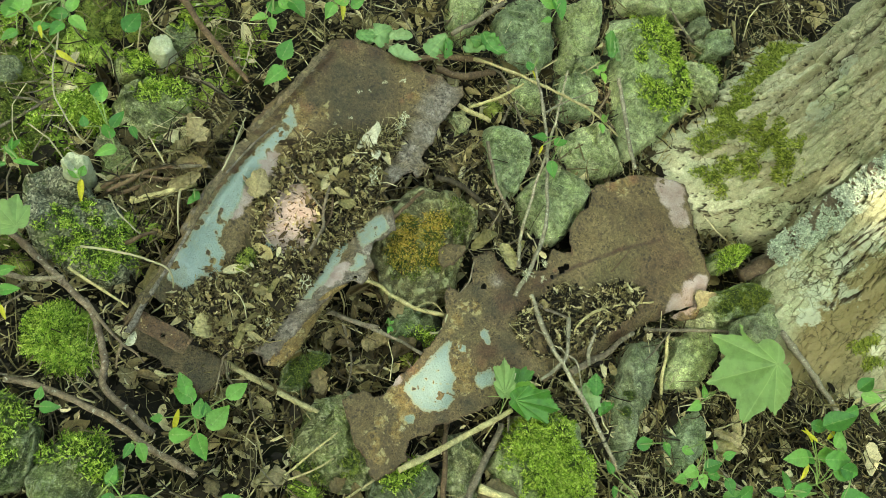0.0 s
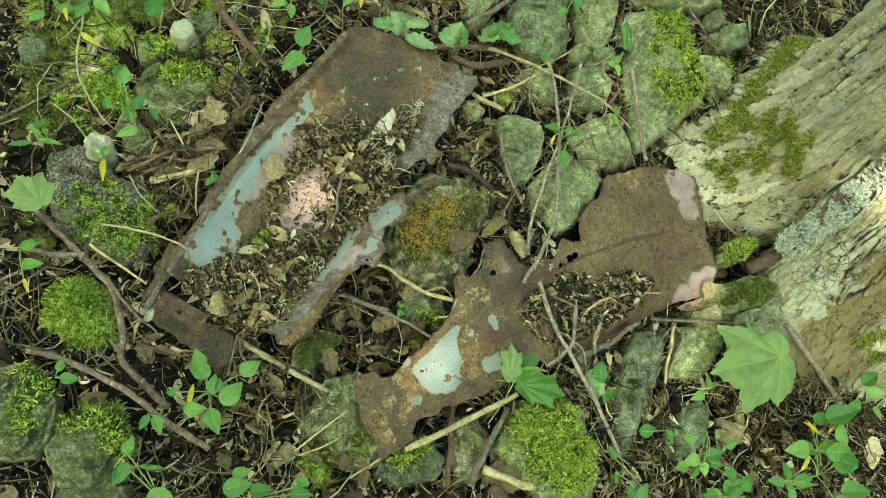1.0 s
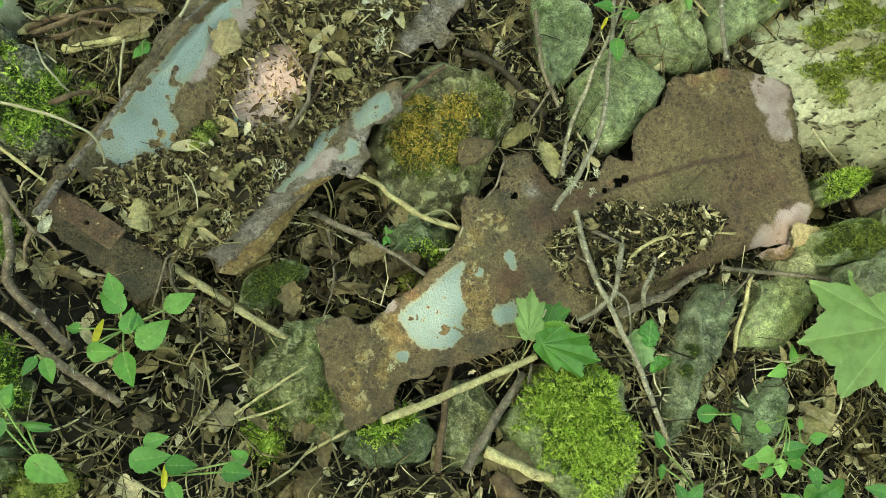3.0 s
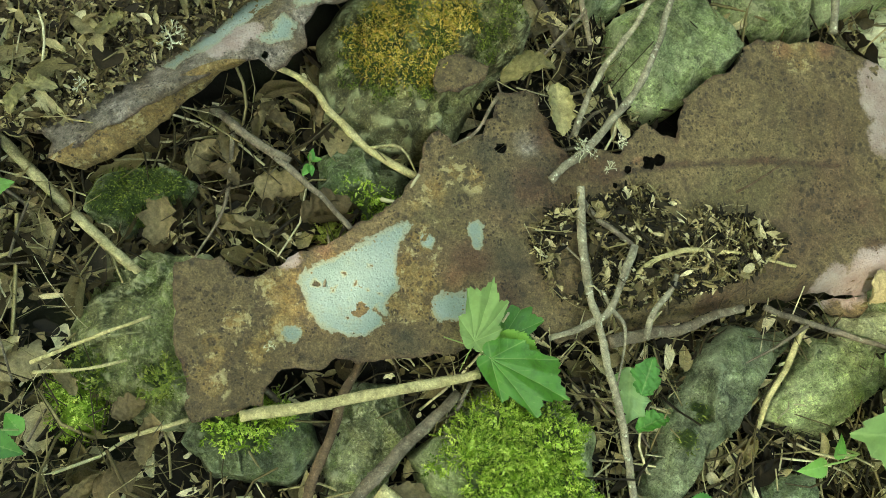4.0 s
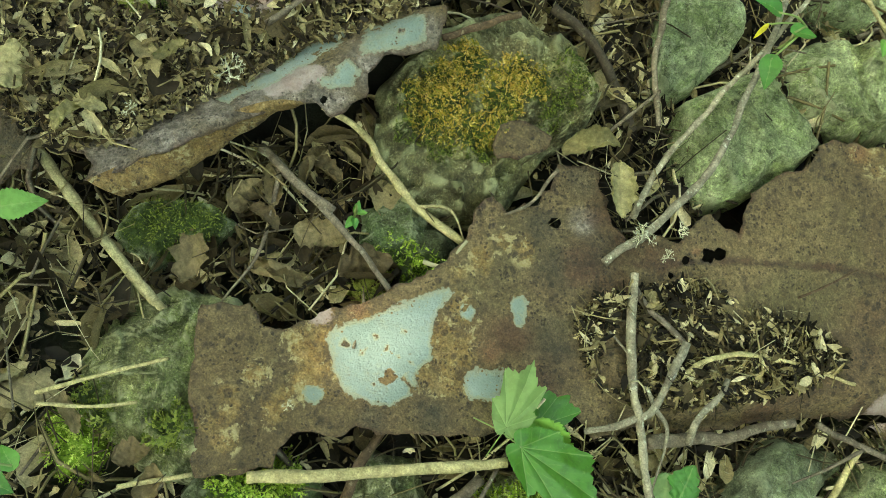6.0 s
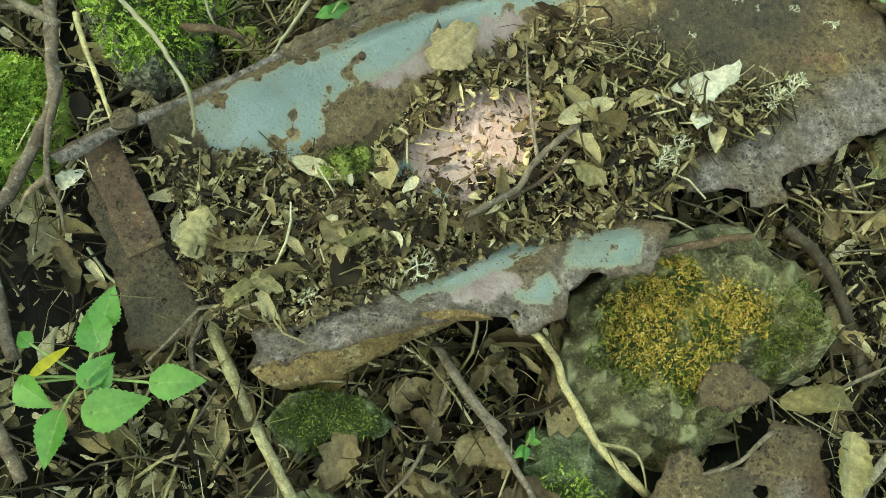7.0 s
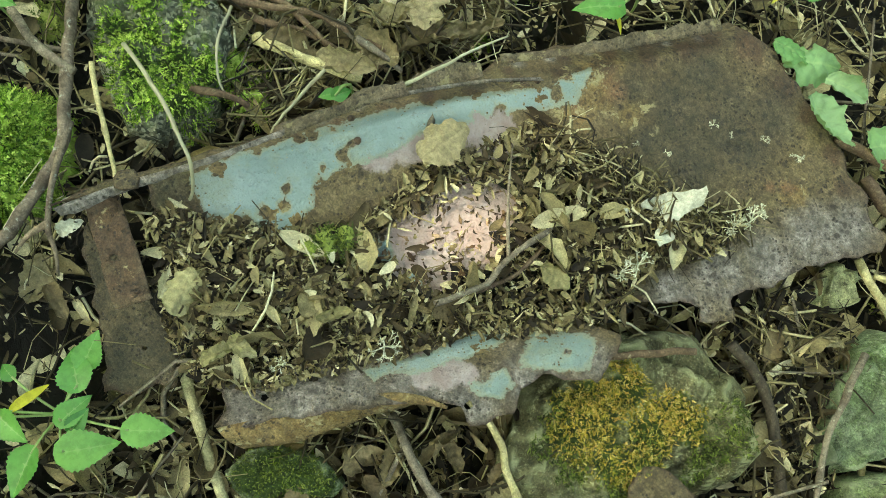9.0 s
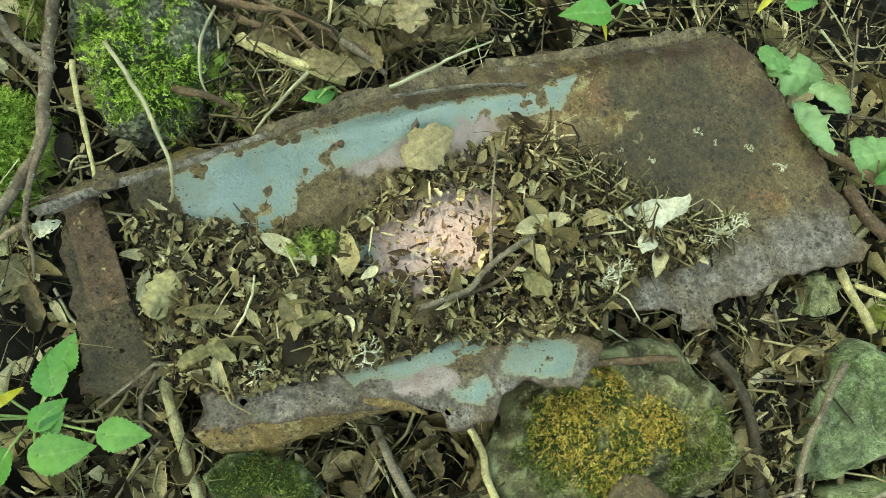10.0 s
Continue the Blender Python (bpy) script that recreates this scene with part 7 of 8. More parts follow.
seedling([(0.63, -0.384)][0], [(0.567, -0.378, 0.05, 0.037, 89), (0.578, -0.381, 0.05, 0.045, 9), (0.57, -0.392, 0.05, 0.029, -79), (0.559, -0.383, 0.05, 0.034, 172)], kind="ovate")
seedling([(-0.679, 0.33)][0], [(-0.667, 0.313, 0.03, 0.049, 91), (-0.648, 0.287, 0.03, 0.031, 22), (-0.669, 0.278, 0.03, 0.031, -146), (-0.612, 0.254, 0.03, 0.036, -27, "strap")], kind="ovate")

def loose_leaf(kind, mat, x, y, z, length, yaw, label, pitch=0, roll=0, bend=0.25, fold=0.2, crumple=0.0, seed=1, stalk=0.0, name="leaf", category="leaf", group="", wide=1.0):
    me = withered_mesh(name, mat, seed, crumple * 10) if crumple else leaf_mesh(name, kind, mat, bend, fold, seed)
    ob = put_leaf(me, None, x, y, z, length, yaw, pitch, roll, name=name, wide=wide)
    tagged(ob, label, category, group)
    if stalk:
        v, f = tube(spline([(0, 0, 0), (-stalk * 0.5, 0.04, -0.05), (-stalk, 0.02, -0.16)], 8), [0.012] * 9, 6)
        part("leaf_stalk", mesh_of("leaf_stalk", v, f, STEM), ob)
    return ob


loose_leaf("maple", PALE_GREEN, 0.578, -0.174, 0.05, 0.138, -166, "large fresh maple leaf, pale side up", -2, 2, 0.1, seed=2, stalk=0.3, name="maple_leaf")
loose_leaf("maple", PALE_GREEN, -0.616, -0.036, 0.06, 0.056, 134, "large fresh maple leaf by the branch", 0, 5, 0.3, seed=5, stalk=0.2, name="maple_leaf")
for kind, mat, spot, label, pitch, roll, wide in (
    ("maple", PALE_GREEN, (0.091, -0.236, 0.03, 0.056, 90), "young pale leaf on the cut stem, upright", 8, 12, 0.66),
    ("maple", DARK_GREEN, (0.117, -0.226, 0.012, 0.052, 72), "young dark green leaf in shade", -8, -14, 0.8),
    ("lobed", GREEN, (0.113, -0.222, 0.02, 0.05, -16), "young green leaf drooping over the stem", -10, 30, 0.8),
    ("maple", DARK_GREEN, (0.108, -0.245, 0.03, 0.082, -8), "young glossy green leaf over the moss", -4, -6, 0.6)):
    loose_leaf(kind, mat, *spot, label, pitch, roll, 0.16, 0.3, seed=7, stalk=0.5, name="young_leaf", group="young leaves on the stem", wide=wide)
for i, (x, y, z, l, yaw, curl) in enumerate([(-0.158, 0.372, 0.022, 0.045, 10, 0.05), (-0.138, 0.365, 0.02, 0.066, 40, 0.09), (-0.1, 0.374, 0.028, 0.05, 15, 0.06), (-0.102, 0.348, 0.02, 0.068, -12, 0.06), (-0.03, 0.352, 0.02, 0.066, 55, 0.1), (0.0, 0.352, 0.02, 0.05, 80, 0.12), (0.04, 0.36, 0.02, 0.07, 48, 0.1), (0.065, 0.4, 0.03, 0.065, -40, 0.11), (0.045, 0.392, 0.028, 0.05, 5, 0.12), (0.325, 0.4, 0.02, 0.07, 82, 0.1), (0.338, 0.395, 0.02, 0.06, 88, 0.13)]):
    loose_leaf("ovate", LIMP, x, y, z - 0.012, l * 0.86, yaw, "limp crumpled pale green leaf beside the stones", 0, 18 * (i % 3 - 1), 0.3, 0.6, curl * 1.35, i + 60, name="limp_leaf", group="limp leaves")
for i, (x, y, z, l, yaw) in enumerate([(0.244, -0.21, 0, 0.05, -78), (0.255, -0.232, 0.01, 0.036, 86), (0.259, -0.262, 0.01, 0.033, 36)]):
    loose_leaf("ovate", LIMP if i == 0 else GREEN, x, y, z, l, yaw, "curled wilted green leaf by the twig", 0, 40 * (1 - i), 0.2, 0.6, 0.06, i + 20, name="limp_leaf", group="limp leaves")
BLEACHED_RIM = [(-0.158, 0.136), (-0.152, 0.158), (-0.137, 0.18), (-0.121, 0.2), (-0.112, 0.187), (-0.117, 0.167), (-0.111, 0.15), (-0.118, 0.133), (-0.127, 0.14), (-0.125, 0.157), (-0.136, 0.162), (-0.146, 0.152), (-0.15, 0.138)]
pale = sheet_mesh("bleached_leaf", BLEACHED_RIM, lambda x, y: 0.02 + 9.0 * ((x + 0.135) ** 2 + (y - 0.155) ** 2) + 0.007 * noise.noise((x * 60, y * 60, 2)), 0.004, 45, (), {}, 0.003)
tagged(part("bleached_leaf", mesh_of("bleached_leaf", pale[0], pale[1], BLEACHED, True, {"vein": [0.0] * len(pale[0])})), "bleached torn leaf curled up on the litter heap", "leaf")
loose_leaf("scrap", BLEACHED, -0.462, -0.187, 0.03, 0.022, 60, "small curled bleached leaf at the strap", 10, 20, 0.2, 0.7, 0.15, 39, name="bleached_leaf")
loose_leaf("scrap", DEAD, -0.306, 0.046, 0.04, 0.047, 81, "pale brown dead leaf on the litter heap", 5, 0, 0.2, 0.2, 0.08, 33, name="dead_leaf", group="dead leaves")
for i, (x, y, z, l, yaw) in enumerate([(0.046, 0.006, 0.012, 0.06, 30), (0.096, 0.012, 0.014, 0.056, -66), (-0.354, -0.17, 0.026, 0.042, 117), (-0.318, -0.182, 0.026, 0.036, 64), (-0.315, -0.156, 0.026, 0.029, 13), (-0.278, -0.099, 0.03, 0.03, 54), (-0.178, 0.053, 0.03, 0.031, 3), (0.463, -0.304, 0, 0.057, -17)]):
    loose_leaf("scrap", TAN_LEAF, x, y, z, l * 0.9, yaw, "pale tan dead leaf, curled at its edges", 4, 12 * (i % 3 - 1), 0.2, 0.3, 0.12, 140 + i, name="dead_leaf", group="dead leaves")
DEAD_SPOTS = [(-0.158, -0.442, 0, 0.051, 56), (-0.125, -0.405, 0, 0.047, 103), (-0.221, -0.352, -0.01, 0.04, -39), (-0.167, -0.379, -0.01, 0.033, 41), (-0.08, -0.177, -0.01, 0.054, 38), (-0.167, -0.159, -0.01, 0.037, -19), (-0.142, -0.123, -0.01, 0.046, 84), (-0.478, 0.042, 0.01, 0.056, 19), (-0.433, 0.057, 0.015, 0.061, 30), (-0.425, 0.102, 0.015, 0.053, 3), (-0.392, 0.11, 0.01, 0.056, 67), (-0.395, 0.141, 0.015, 0.054, 115), (-0.369, 0.157, 0.01, 0.056, 57), (-0.435, 0.121, 0, 0.071, 40), (-0.415, 0.129, 0, 0.081, 38), (-0.489, 0.119, -0.01, 0.046, -22), (-0.457, 0.052, -0.01, 0.049, 12), (0.479, -0.308, 0, 0.056, 17), (0.473, -0.285, 0, 0.052, -17), (0.45, -0.074, 0.01, 0.06, 37), (-0.338, -0.357, -0.02, 0.039, -66), (-0.272, -0.364, -0.02, 0.056, 10), (-0.151, -0.206, -0.02, 0.071, 12), (-0.164, -0.118, -0.02, 0.049, -68), (-0.183, -0.168, -0.02, 0.044, 63), (-0.142, -0.098, -0.02, 0.04, -17), (-0.472, -0.21, -0.02, 0.049, -56), (-0.195, -0.199, -0.02, 0.051, -77), (-0.127, -0.161, -0.02, 0.054, 18), (-0.182, -0.448, -0.02, 0.052, 40), (-0.276, -0.375, -0.02, 0.044, 53), (0.007, -0.441, -0.02, 0.049, 19), (0.062, -0.378, -0.01, 0.076, -18), (-0.337, -0.176, 0.02, 0.033, 107), (-0.348, -0.169, 0.02, 0.026, 127), (-0.09, -0.098, 0, 0.026, 101), (0.024, 0.142, -0.01, 0.041, 107), (0.043, 0.186, -0.01, 0.037, 34), (-0.431, 0.054, 0, 0.033, 24), (-0.406, 0.126, 0, 0.044, 36), (-0.458, 0.102, 0, 0.036, -27), (-0.449, -0.22, 0, 0.04, -14)]
for i, (x, y, z, l, yaw) in enumerate(DEAD_SPOTS):
    loose_leaf("scrap", DEAD, x, y, z - 0.004, l * 0.85, yaw, "curled tan dead leaf in the litter", 5 * (i % 3), 15 * (i % 5 - 2), 0.2, 0.25 + 0.2 * (i % 3), 0.145, 40 + i, name="dead_leaf", group="dead leaves")


def tuft_mesh(size, seed, width=0.055):
    """A little bush of forked, flattened branches."""
    rng = random.Random(seed)
    verts, faces = [], []
    def grow(p, d, l, w, depth):
        q = p + d * l
        s = d.cross(Vector((rng.gauss(0, 1), rng.gauss(0, 1), rng.gauss(0, 1)))).normalized() * w
        o = len(verts)
        verts.extend(tuple(v) for v in (p - s, p + s, q + s * 0.7, q - s * 0.7, (p + q) / 2 + Vector((0, 0, w))))
        faces.extend([(o, o + 1, o + 4), (o + 1, o + 2, o + 4), (o + 2, o + 3, o + 4), (o + 3, o, o + 4)])
        if depth:
            for _ in range(2 + (rng.random() < 0.4)):
                grow(q, (d + Vector((rng.gauss(0, 0.6), rng.gauss(0, 0.6), rng.gauss(0, 0.35)))).normalized(), l * 0.72, w * 0.8, depth - 1)
    for i in range(7):
        a = rng.uniform(0, 6.28)
        grow(Vector((0, 0, 0)), Vector((math.cos(a), math.sin(a), rng.uniform(0.2, 0.9))).normalized(), size * 0.36, size * width, 3)
    return verts, faces


def lichen_tuft(x, y, z, size, seed, label="pale branching lichen tuft"):
    verts, faces = tuft_mesh(size, seed)
    tagged(part("lichen", mesh_of("lichen", verts, faces, LICHEN, False), loc=(x, y, z)), label, "lichen", "lichen tufts")


for i, (x, y, z, l, yaw) in enumerate([(-0.225, -0.08, 0.03, 0.015, 43), (-0.273, -0.144, 0.03, 0.008, 43), (0.14, -0.039, 0.018, 0.015, 23), (0.169, -0.018, 0.015, 0.01, 24), (0.17, -0.044, 0.012, 0.009, 23), (-0.121, 0.109, 0.03, 0.014, 44), (-0.128, 0.095, 0.03, 0.012, 44), (-0.074, 0.207, 0.03, 0.015, 45), (-0.082, 0.193, 0.03, 0.012, 45), (-0.072, 0.22, 0.03, 0.008, 45), (-0.149, 0.26, 0.014, 0.006, 46), (-0.131, 0.265, 0.014, 0.004, 45), (-0.106, 0.284, 0.012, 0.006, 45), (-0.188, 0.197, 0.012, 0.004, 45), (-0.163, 0.211, 0.012, 0.005, 45), (-0.076, 0.297, 0.01, 0.009, 45), (-0.067, -0.291, 0.012, 0.006, 20)]):
    lichen_tuft(x, y, z, l, i)
# dead branch lying against the trunk, its upper part crowded with leafy lichen
BRANCH = [(x - 0.012, y - 0.014, z + 0.01) for x, y, z, r in [(0.592, 0.022, -0.051, 0.012), (0.64, 0.042, -0.05, 0.012), (0.618, 0.04, 0.043, 0.011), (0.615, 0.055, 0.119, 0.011), (0.619, 0.077, 0.197, 0.011), (0.626, 0.095, 0.273, 0.01), (0.631, 0.11, 0.347, 0.01)]]
dead_branch = stick(BRANCH, 0.017, TWIG, "thick rotten branch against the trunk, crowded with pale lichen", "dead_branch", 0.02, knots=0.8, wave=0.006)
BRANCH_LINE = spline(BRANCH, 120)
rng_lichen = random.Random(8)
lichen_pieces = []
for q in range(240):
    u = 30 + int(90 * rng_lichen.random())
    a = rng_lichen.uniform(0, 6.28)
    spot = BRANCH_LINE[u] + Vector((0.011 * math.cos(a) - 0.004, 0.011 * math.sin(a) - 0.004, 0.01 * rng_lichen.uniform(-0.2, 1.2)))
    if noise.noise(spot * 28) < -0.2:
        continue
    v, f = tuft_mesh(0.0165 * rng_lichen.uniform(0.6, 1.5), q + 500, 0.12)
    lichen_pieces.append(([tuple(Vector(p) + spot - Vector(BRANCH[0])) for p in v], f))
tagged(part("lichen", mesh_of("lichen", *join(lichen_pieces), LEAFY_LICHEN, False), dead_branch, "blue-grey leafy lichen"), kind="stuff")


# ------------------------------------------------------------------ litter
def scatter(name, count, region, make, height, mat, seed, label, avoid=True, extra=None, deep=1.0):
    """One mesh of very many small pieces strewn over a region (x0, y0, x1, y1), kept off stones and sheets."""
    rng = random.Random(seed)
    boxes = [(min(p[0] for p in f), min(p[1] for p in f), max(p[0] for p in f), max(p[1] for p in f), f) for f in FOOTPRINTS]
    verts, faces = [], []
    for _ in range(count):
        x, y = rng.uniform(region[0], region[2]), rng.uniform(region[1], region[3])
        if extra and not extra(x, y, rng):
            continue
        if avoid and any(b[0] < x < b[2] and b[1] < y < b[3] and inside(x, y, b[4]) for b in boxes):
            continue
        v, f = make(rng)
        o = len(verts)
        m = Matrix.Translation((x, y, height(x, y) + rng.uniform(0.0, 0.02) * deep)) @ Euler((rng.gauss(0, 0.4), rng.gauss(0, 0.4), rng.uniform(0, 6.283))).to_matrix().to_4x4()
        verts += [tuple(m @ Vector(p)) for p in v]
        faces += [tuple(i + o for i in q) for q in f]
    return tagged(part(name, mesh_of(name, verts, faces, mat, True)), label, "litter", kind="stuff")


def crumb(lo, hi):
    def make(rng):
        """A torn bit of dead leaf, folded along its middle and curled."""
        l, w = rng.uniform(lo, hi), rng.uniform(0.18, 0.7)
        fold, curl, turn = rng.uniform(-0.7, 1.3), rng.uniform(-1.8, 2.0), rng.uniform(-0.7, 0.7)
        v = []
        for i in range(5):
            u = i / 4
            h = l * w * 0.5 * math.sin(math.pi * (0.12 + 0.8 * u)) * rng.uniform(0.3, 1.35)
            h2 = l * w * 0.5 * math.sin(math.pi * (0.12 + 0.8 * u)) * rng.uniform(0.3, 1.35)
            z = curl * l * (u - 0.5) ** 2
            x, k = l * (u - 0.5) * (1 - 0.1 * abs(curl)), turn * (u - 0.5)
            v += [(x + rng.gauss(0, 0.04) * l, -h, z + (fold - k) * h), (x, l * 0.12 * math.sin(u * 5 + turn * 4), z), (x + rng.gauss(0, 0.04) * l, h2, z + (fold + k) * h2)]
        f = []
        for i in range(4):
            a = i * 3
            f += [(a, a + 3, a + 4, a + 1), (a + 1, a + 4, a + 5, a + 2)]
        return v, f
    return make


def leaflet(lo, hi, wide=(0.25, 0.6), n=6, m=2, roll=1.6):
    def make(rng):
        """A whole small dead leaf: a pointed oval with a midrib, rolled across and bent along its length."""
        l, w = rng.uniform(lo, hi), rng.uniform(*wide)
        turn, bend, twist, skew = rng.uniform(-0.6, 1.0) * roll, rng.uniform(-1.1, 1.1), rng.uniform(-0.8, 0.8), rng.uniform(0.6, 1.3)
        torn = rng.uniform(0, 50)
        v = []
        for i in range(n + 1):
            u = i / n
            h = 0.5 * l * w * math.sin(math.pi * (0.04 + 0.92 * u) ** skew) ** 0.8
            for j in range(-m, m + 1):
                q = j / m
                hh = h * (1 + 0.3 * noise.noise((u * 6, 3 * (1 if q > 0 else -1), torn)))
                a = turn * q + twist * (u - 0.5)
                v.append((l * (u - 0.5) * (1 - 0.12 * abs(bend)), hh * math.sin(a) / (abs(turn) + 0.4) if abs(turn) > 0.5 else hh * q,
                          hh * (1 - math.cos(a)) * 0.8 + bend * l * 0.6 * (u - 0.5) ** 2 + 0.05 * l * abs(q) + 0.03 * l * noise.noise((u * 5, q * 2, torn))))
        k = 2 * m + 1
        return v, [(i * k + j, (i + 1) * k + j, (i + 1) * k + j + 1, i * k + j + 1) for i in range(n) for j in range(k - 1)]
    return make


def straw(lo, hi, width):
    def make(rng):
        l, w = rng.uniform(lo, hi), width * (0.4 + 1.5 * rng.random() ** 2)
        bend, lift = rng.gauss(0, 0.35), rng.uniform(-0.05, 0.12)
        v = []
        for i in range(4):
            u = i / 3 - 0.5
            y, z = bend * l * (0.25 - u * u) * 2, lift * l * (0.25 - u * u) * 2
            v += [(l * u, y - w, z), (l * u, y + w, z), (l * u, y, z + w * 1.4)]
        f = []
        for i in range(3):
            a = i * 3
            f += [(a, a + 3, a + 4, a + 1), (a + 1, a + 4, a + 5, a + 2), (a + 2, a + 5, a + 3, a)]
        return v, f
    return make


VIEW = (-1.5, -1.0, 1.6, 1.25)
NEAR = (-0.85, -0.6, 0.95, 0.72)


def near_view(x, y, rng):
    """Thick litter in the middle that thins out unevenly outwards and by the tray's low end."""
    q = math.hypot((x - 0.05) / 1.3, (y - 0.1) / 0.95) + 0.25 * noise.noise((x * 3, y * 3, 2.0))
    bare = max(0.0, 1 - math.hypot((x + 0.44) / 0.13, (y + 0.25) / 0.11) ** 2)
    return rng.random() < max(0.0, min(1.0, (1.12 - q) / 0.3)) * (1 - 0.4 * bare)


def litter_z(x, y):
    return ground_z(x, y) + 0.006


scatter("leaf_litter", 34000, VIEW, crumb(0.005, 0.015), litter_z, LITTER, 1, "brown crumbled leaf litter over the soil", True, near_view)
scatter("leaf_litter", 6200, NEAR, leaflet(0.012, 0.032, n=5), litter_z, LITTER, 61, "small curled dead leaves over the soil", True, near_view)
scatter("leaf_litter", 1750, NEAR, leaflet(0.03, 0.062, (0.4, 0.75), 9, 3, 2.2), litter_z, LITTER, 2, "curled brown dead leaves over the soil", True, near_view)
scatter("leaf_crumbs", 24000, NEAR, crumb(0.003, 0.009), litter_z, LITTER, 12, "fine dark crumbs of rotted leaves", True, near_view)
scatter("dry_stalks", 10500, VIEW, straw(0.02, 0.12, 0.0008), lambda x, y: litter_z(x, y) + 0.006, STRAW, 3, "pale dry stalks and needles on the litter", True, near_view)
scatter("dry_stalks", 3800, NEAR, straw(0.03, 0.13, 0.0009), lambda x, y: litter_z(x, y) + 0.01, STRAW, 34, "long dry grass stalks matted over the litter", True, near_view)
scatter("dry_stalks", 5000, NEAR, straw(0.006, 0.03, 0.0007), lambda x, y: litter_z(x, y) + 0.008, STRAW, 33, "short broken bits of pale stalk on the litter", True, near_view)
scatter("small_twigs", 1400, VIEW, straw(0.04, 0.16, 0.0018), lambda x, y: litter_z(x, y) + 0.006, TWIG, 4, "thin brown twigs on the litter", True, near_view)

# deeper drift of leaves between the tray and the torn sheet
scatter("leaf_litter", 190, (-0.36, -0.31, 0.02, -0.0), leaflet(0.028, 0.055, (0.45, 0.8), 14, 5, 2.4), lambda x, y: litter_z(x, y), DRIFT, 64, "curled brown dead leaves drifted between the metal sheets", True)
scatter("leaf_litter", 1500, (-0.36, -0.31, 0.02, 0.0), leaflet(0.008, 0.024), lambda x, y: litter_z(x, y) + 0.002, DRIFT, 65, "small brown dead leaves drifted between the metal sheets", True)
scatter("leaf_litter", 420, (-0.13, 0.04, 0.07, 0.2), leaflet(0.012, 0.04, (0.2, 0.5), 8, 3), lambda x, y: litter_z(x, y) + 0.004, DRIFT, 68, "dry leaves under the torn edge of the tray", True)
scatter("dry_stalks", 160, (-0.13, 0.04, 0.07, 0.2), straw(0.02, 0.08, 0.0009), lambda x, y: litter_z(x, y) + 0.012, STRAW, 69, "dry stalks under the torn edge of the tray", True)
# pale dry grass and crumbs piled among the stones beside the tree
scatter("dry_stalks", 800, (0.2, -0.52, 0.75, -0.1), straw(0.02, 0.1, 0.0009), lambda x, y: ground_z(x, y) + 0.022, STRAW, 66, "pale dry grass among the stones", True)
scatter("leaf_litter", 1500, (0.2, -0.52, 0.75, -0.1), leaflet(0.01, 0.035), lambda x, y: ground_z(x, y) + 0.014, LITTER, 67, "dry leaves among the stones", True)

# the same litter thins out around
def around(x, y, rng):
    return rng.random() < math.exp(-(max(0, math.hypot(x, y) - 1.0) / 2.2) ** 2) and math.hypot((x - 0.05) / 1.3, (y - 0.1) / 0.95) > 0.95


scatter("leaf_litter", 18000, (-4, -4, 4, 4), crumb(0.025, 0.06), litter_z, LITTER, 18, "brown fallen leaves over the woodland floor", True, around)
# thicker thatch of stalks beside the tray
THATCH = [(-0.042, 0.176), (0.01, 0.241), (0.058, 0.23), (0.09, 0.178), (0.124, 0.08), (0.093, 0.052), (0.038, 0.116)]
box_3 = (min(p[0] for p in THATCH), min(p[1] for p in THATCH), max(p[0] for p in THATCH), max(p[1] for p in THATCH))
def on_thatch(x, y, rng):
    return inside(x, y, THATCH)


scatter("dry_stalks", 300, box_3, straw(0.02, 0.08, 0.0008), lambda x, y: ground_z(x, y) + 0.022, STRAW, 16, "matted dry stalks beside the tray", True, on_thatch)
scatter("leaf_litter", 900, box_3, leaflet(0.014, 0.042, (0.2, 0.45), 8, 3), lambda x, y: ground_z(x, y) + 0.018, LITTER, 17, "narrow dry leaves beside the tray", True, on_thatch)

THATCH_2 = [(-0.538, 0.049), (-0.364, 0.236), (-0.344, 0.214), (-0.383, 0.118), (-0.412, 0.034), (-0.424, -0.015), (-0.459, -0.007)]
box_5 = (min(p[0] for p in THATCH_2), min(p[1] for p in THATCH_2), max(p[0] for p in THATCH_2), max(p[1] for p in THATCH_2))
def on_thatch_2(x, y, rng):
    return inside(x, y, THATCH_2)


scatter("dry_stalks", 900, box_5, straw(0.02, 0.1, 0.0008), lambda x, y: ground_z(x, y) + 0.03, STRAW, 26, "matted pale stalks behind the tray", True, on_thatch_2)
scatter("leaf_litter", 300, box_5, leaflet(0.02, 0.065, (0.3, 0.65), 12, 4, 2.2), lambda x, y: ground_z(x, y) + 0.022, HEAPED, 27, "curled tan leaves behind the tray", True, on_thatch_2)

# the heap of litter in the panel and the one on the torn sheet
HEAP = [(-0.418, -0.138), (-0.412, -0.112), (-0.385, -0.096), (-0.342, -0.06), (-0.312, -0.027), (-0.304, 0.01), (-0.308, 0.047), (-0.285, 0.084), (-0.262, 0.153), (-0.21, 0.16), (-0.131, 0.182), (-0.075, 0.217), (-0.071, 0.179), (-0.109, 0.116), (-0.102, 0.07), (-0.128, 0.028), (-0.184, -0.032), (-0.227, -0.102), (-0.265, -0.16), (-0.307, -0.194), (-0.349, -0.188), (-0.386, -0.164), (-0.399, -0.141)]
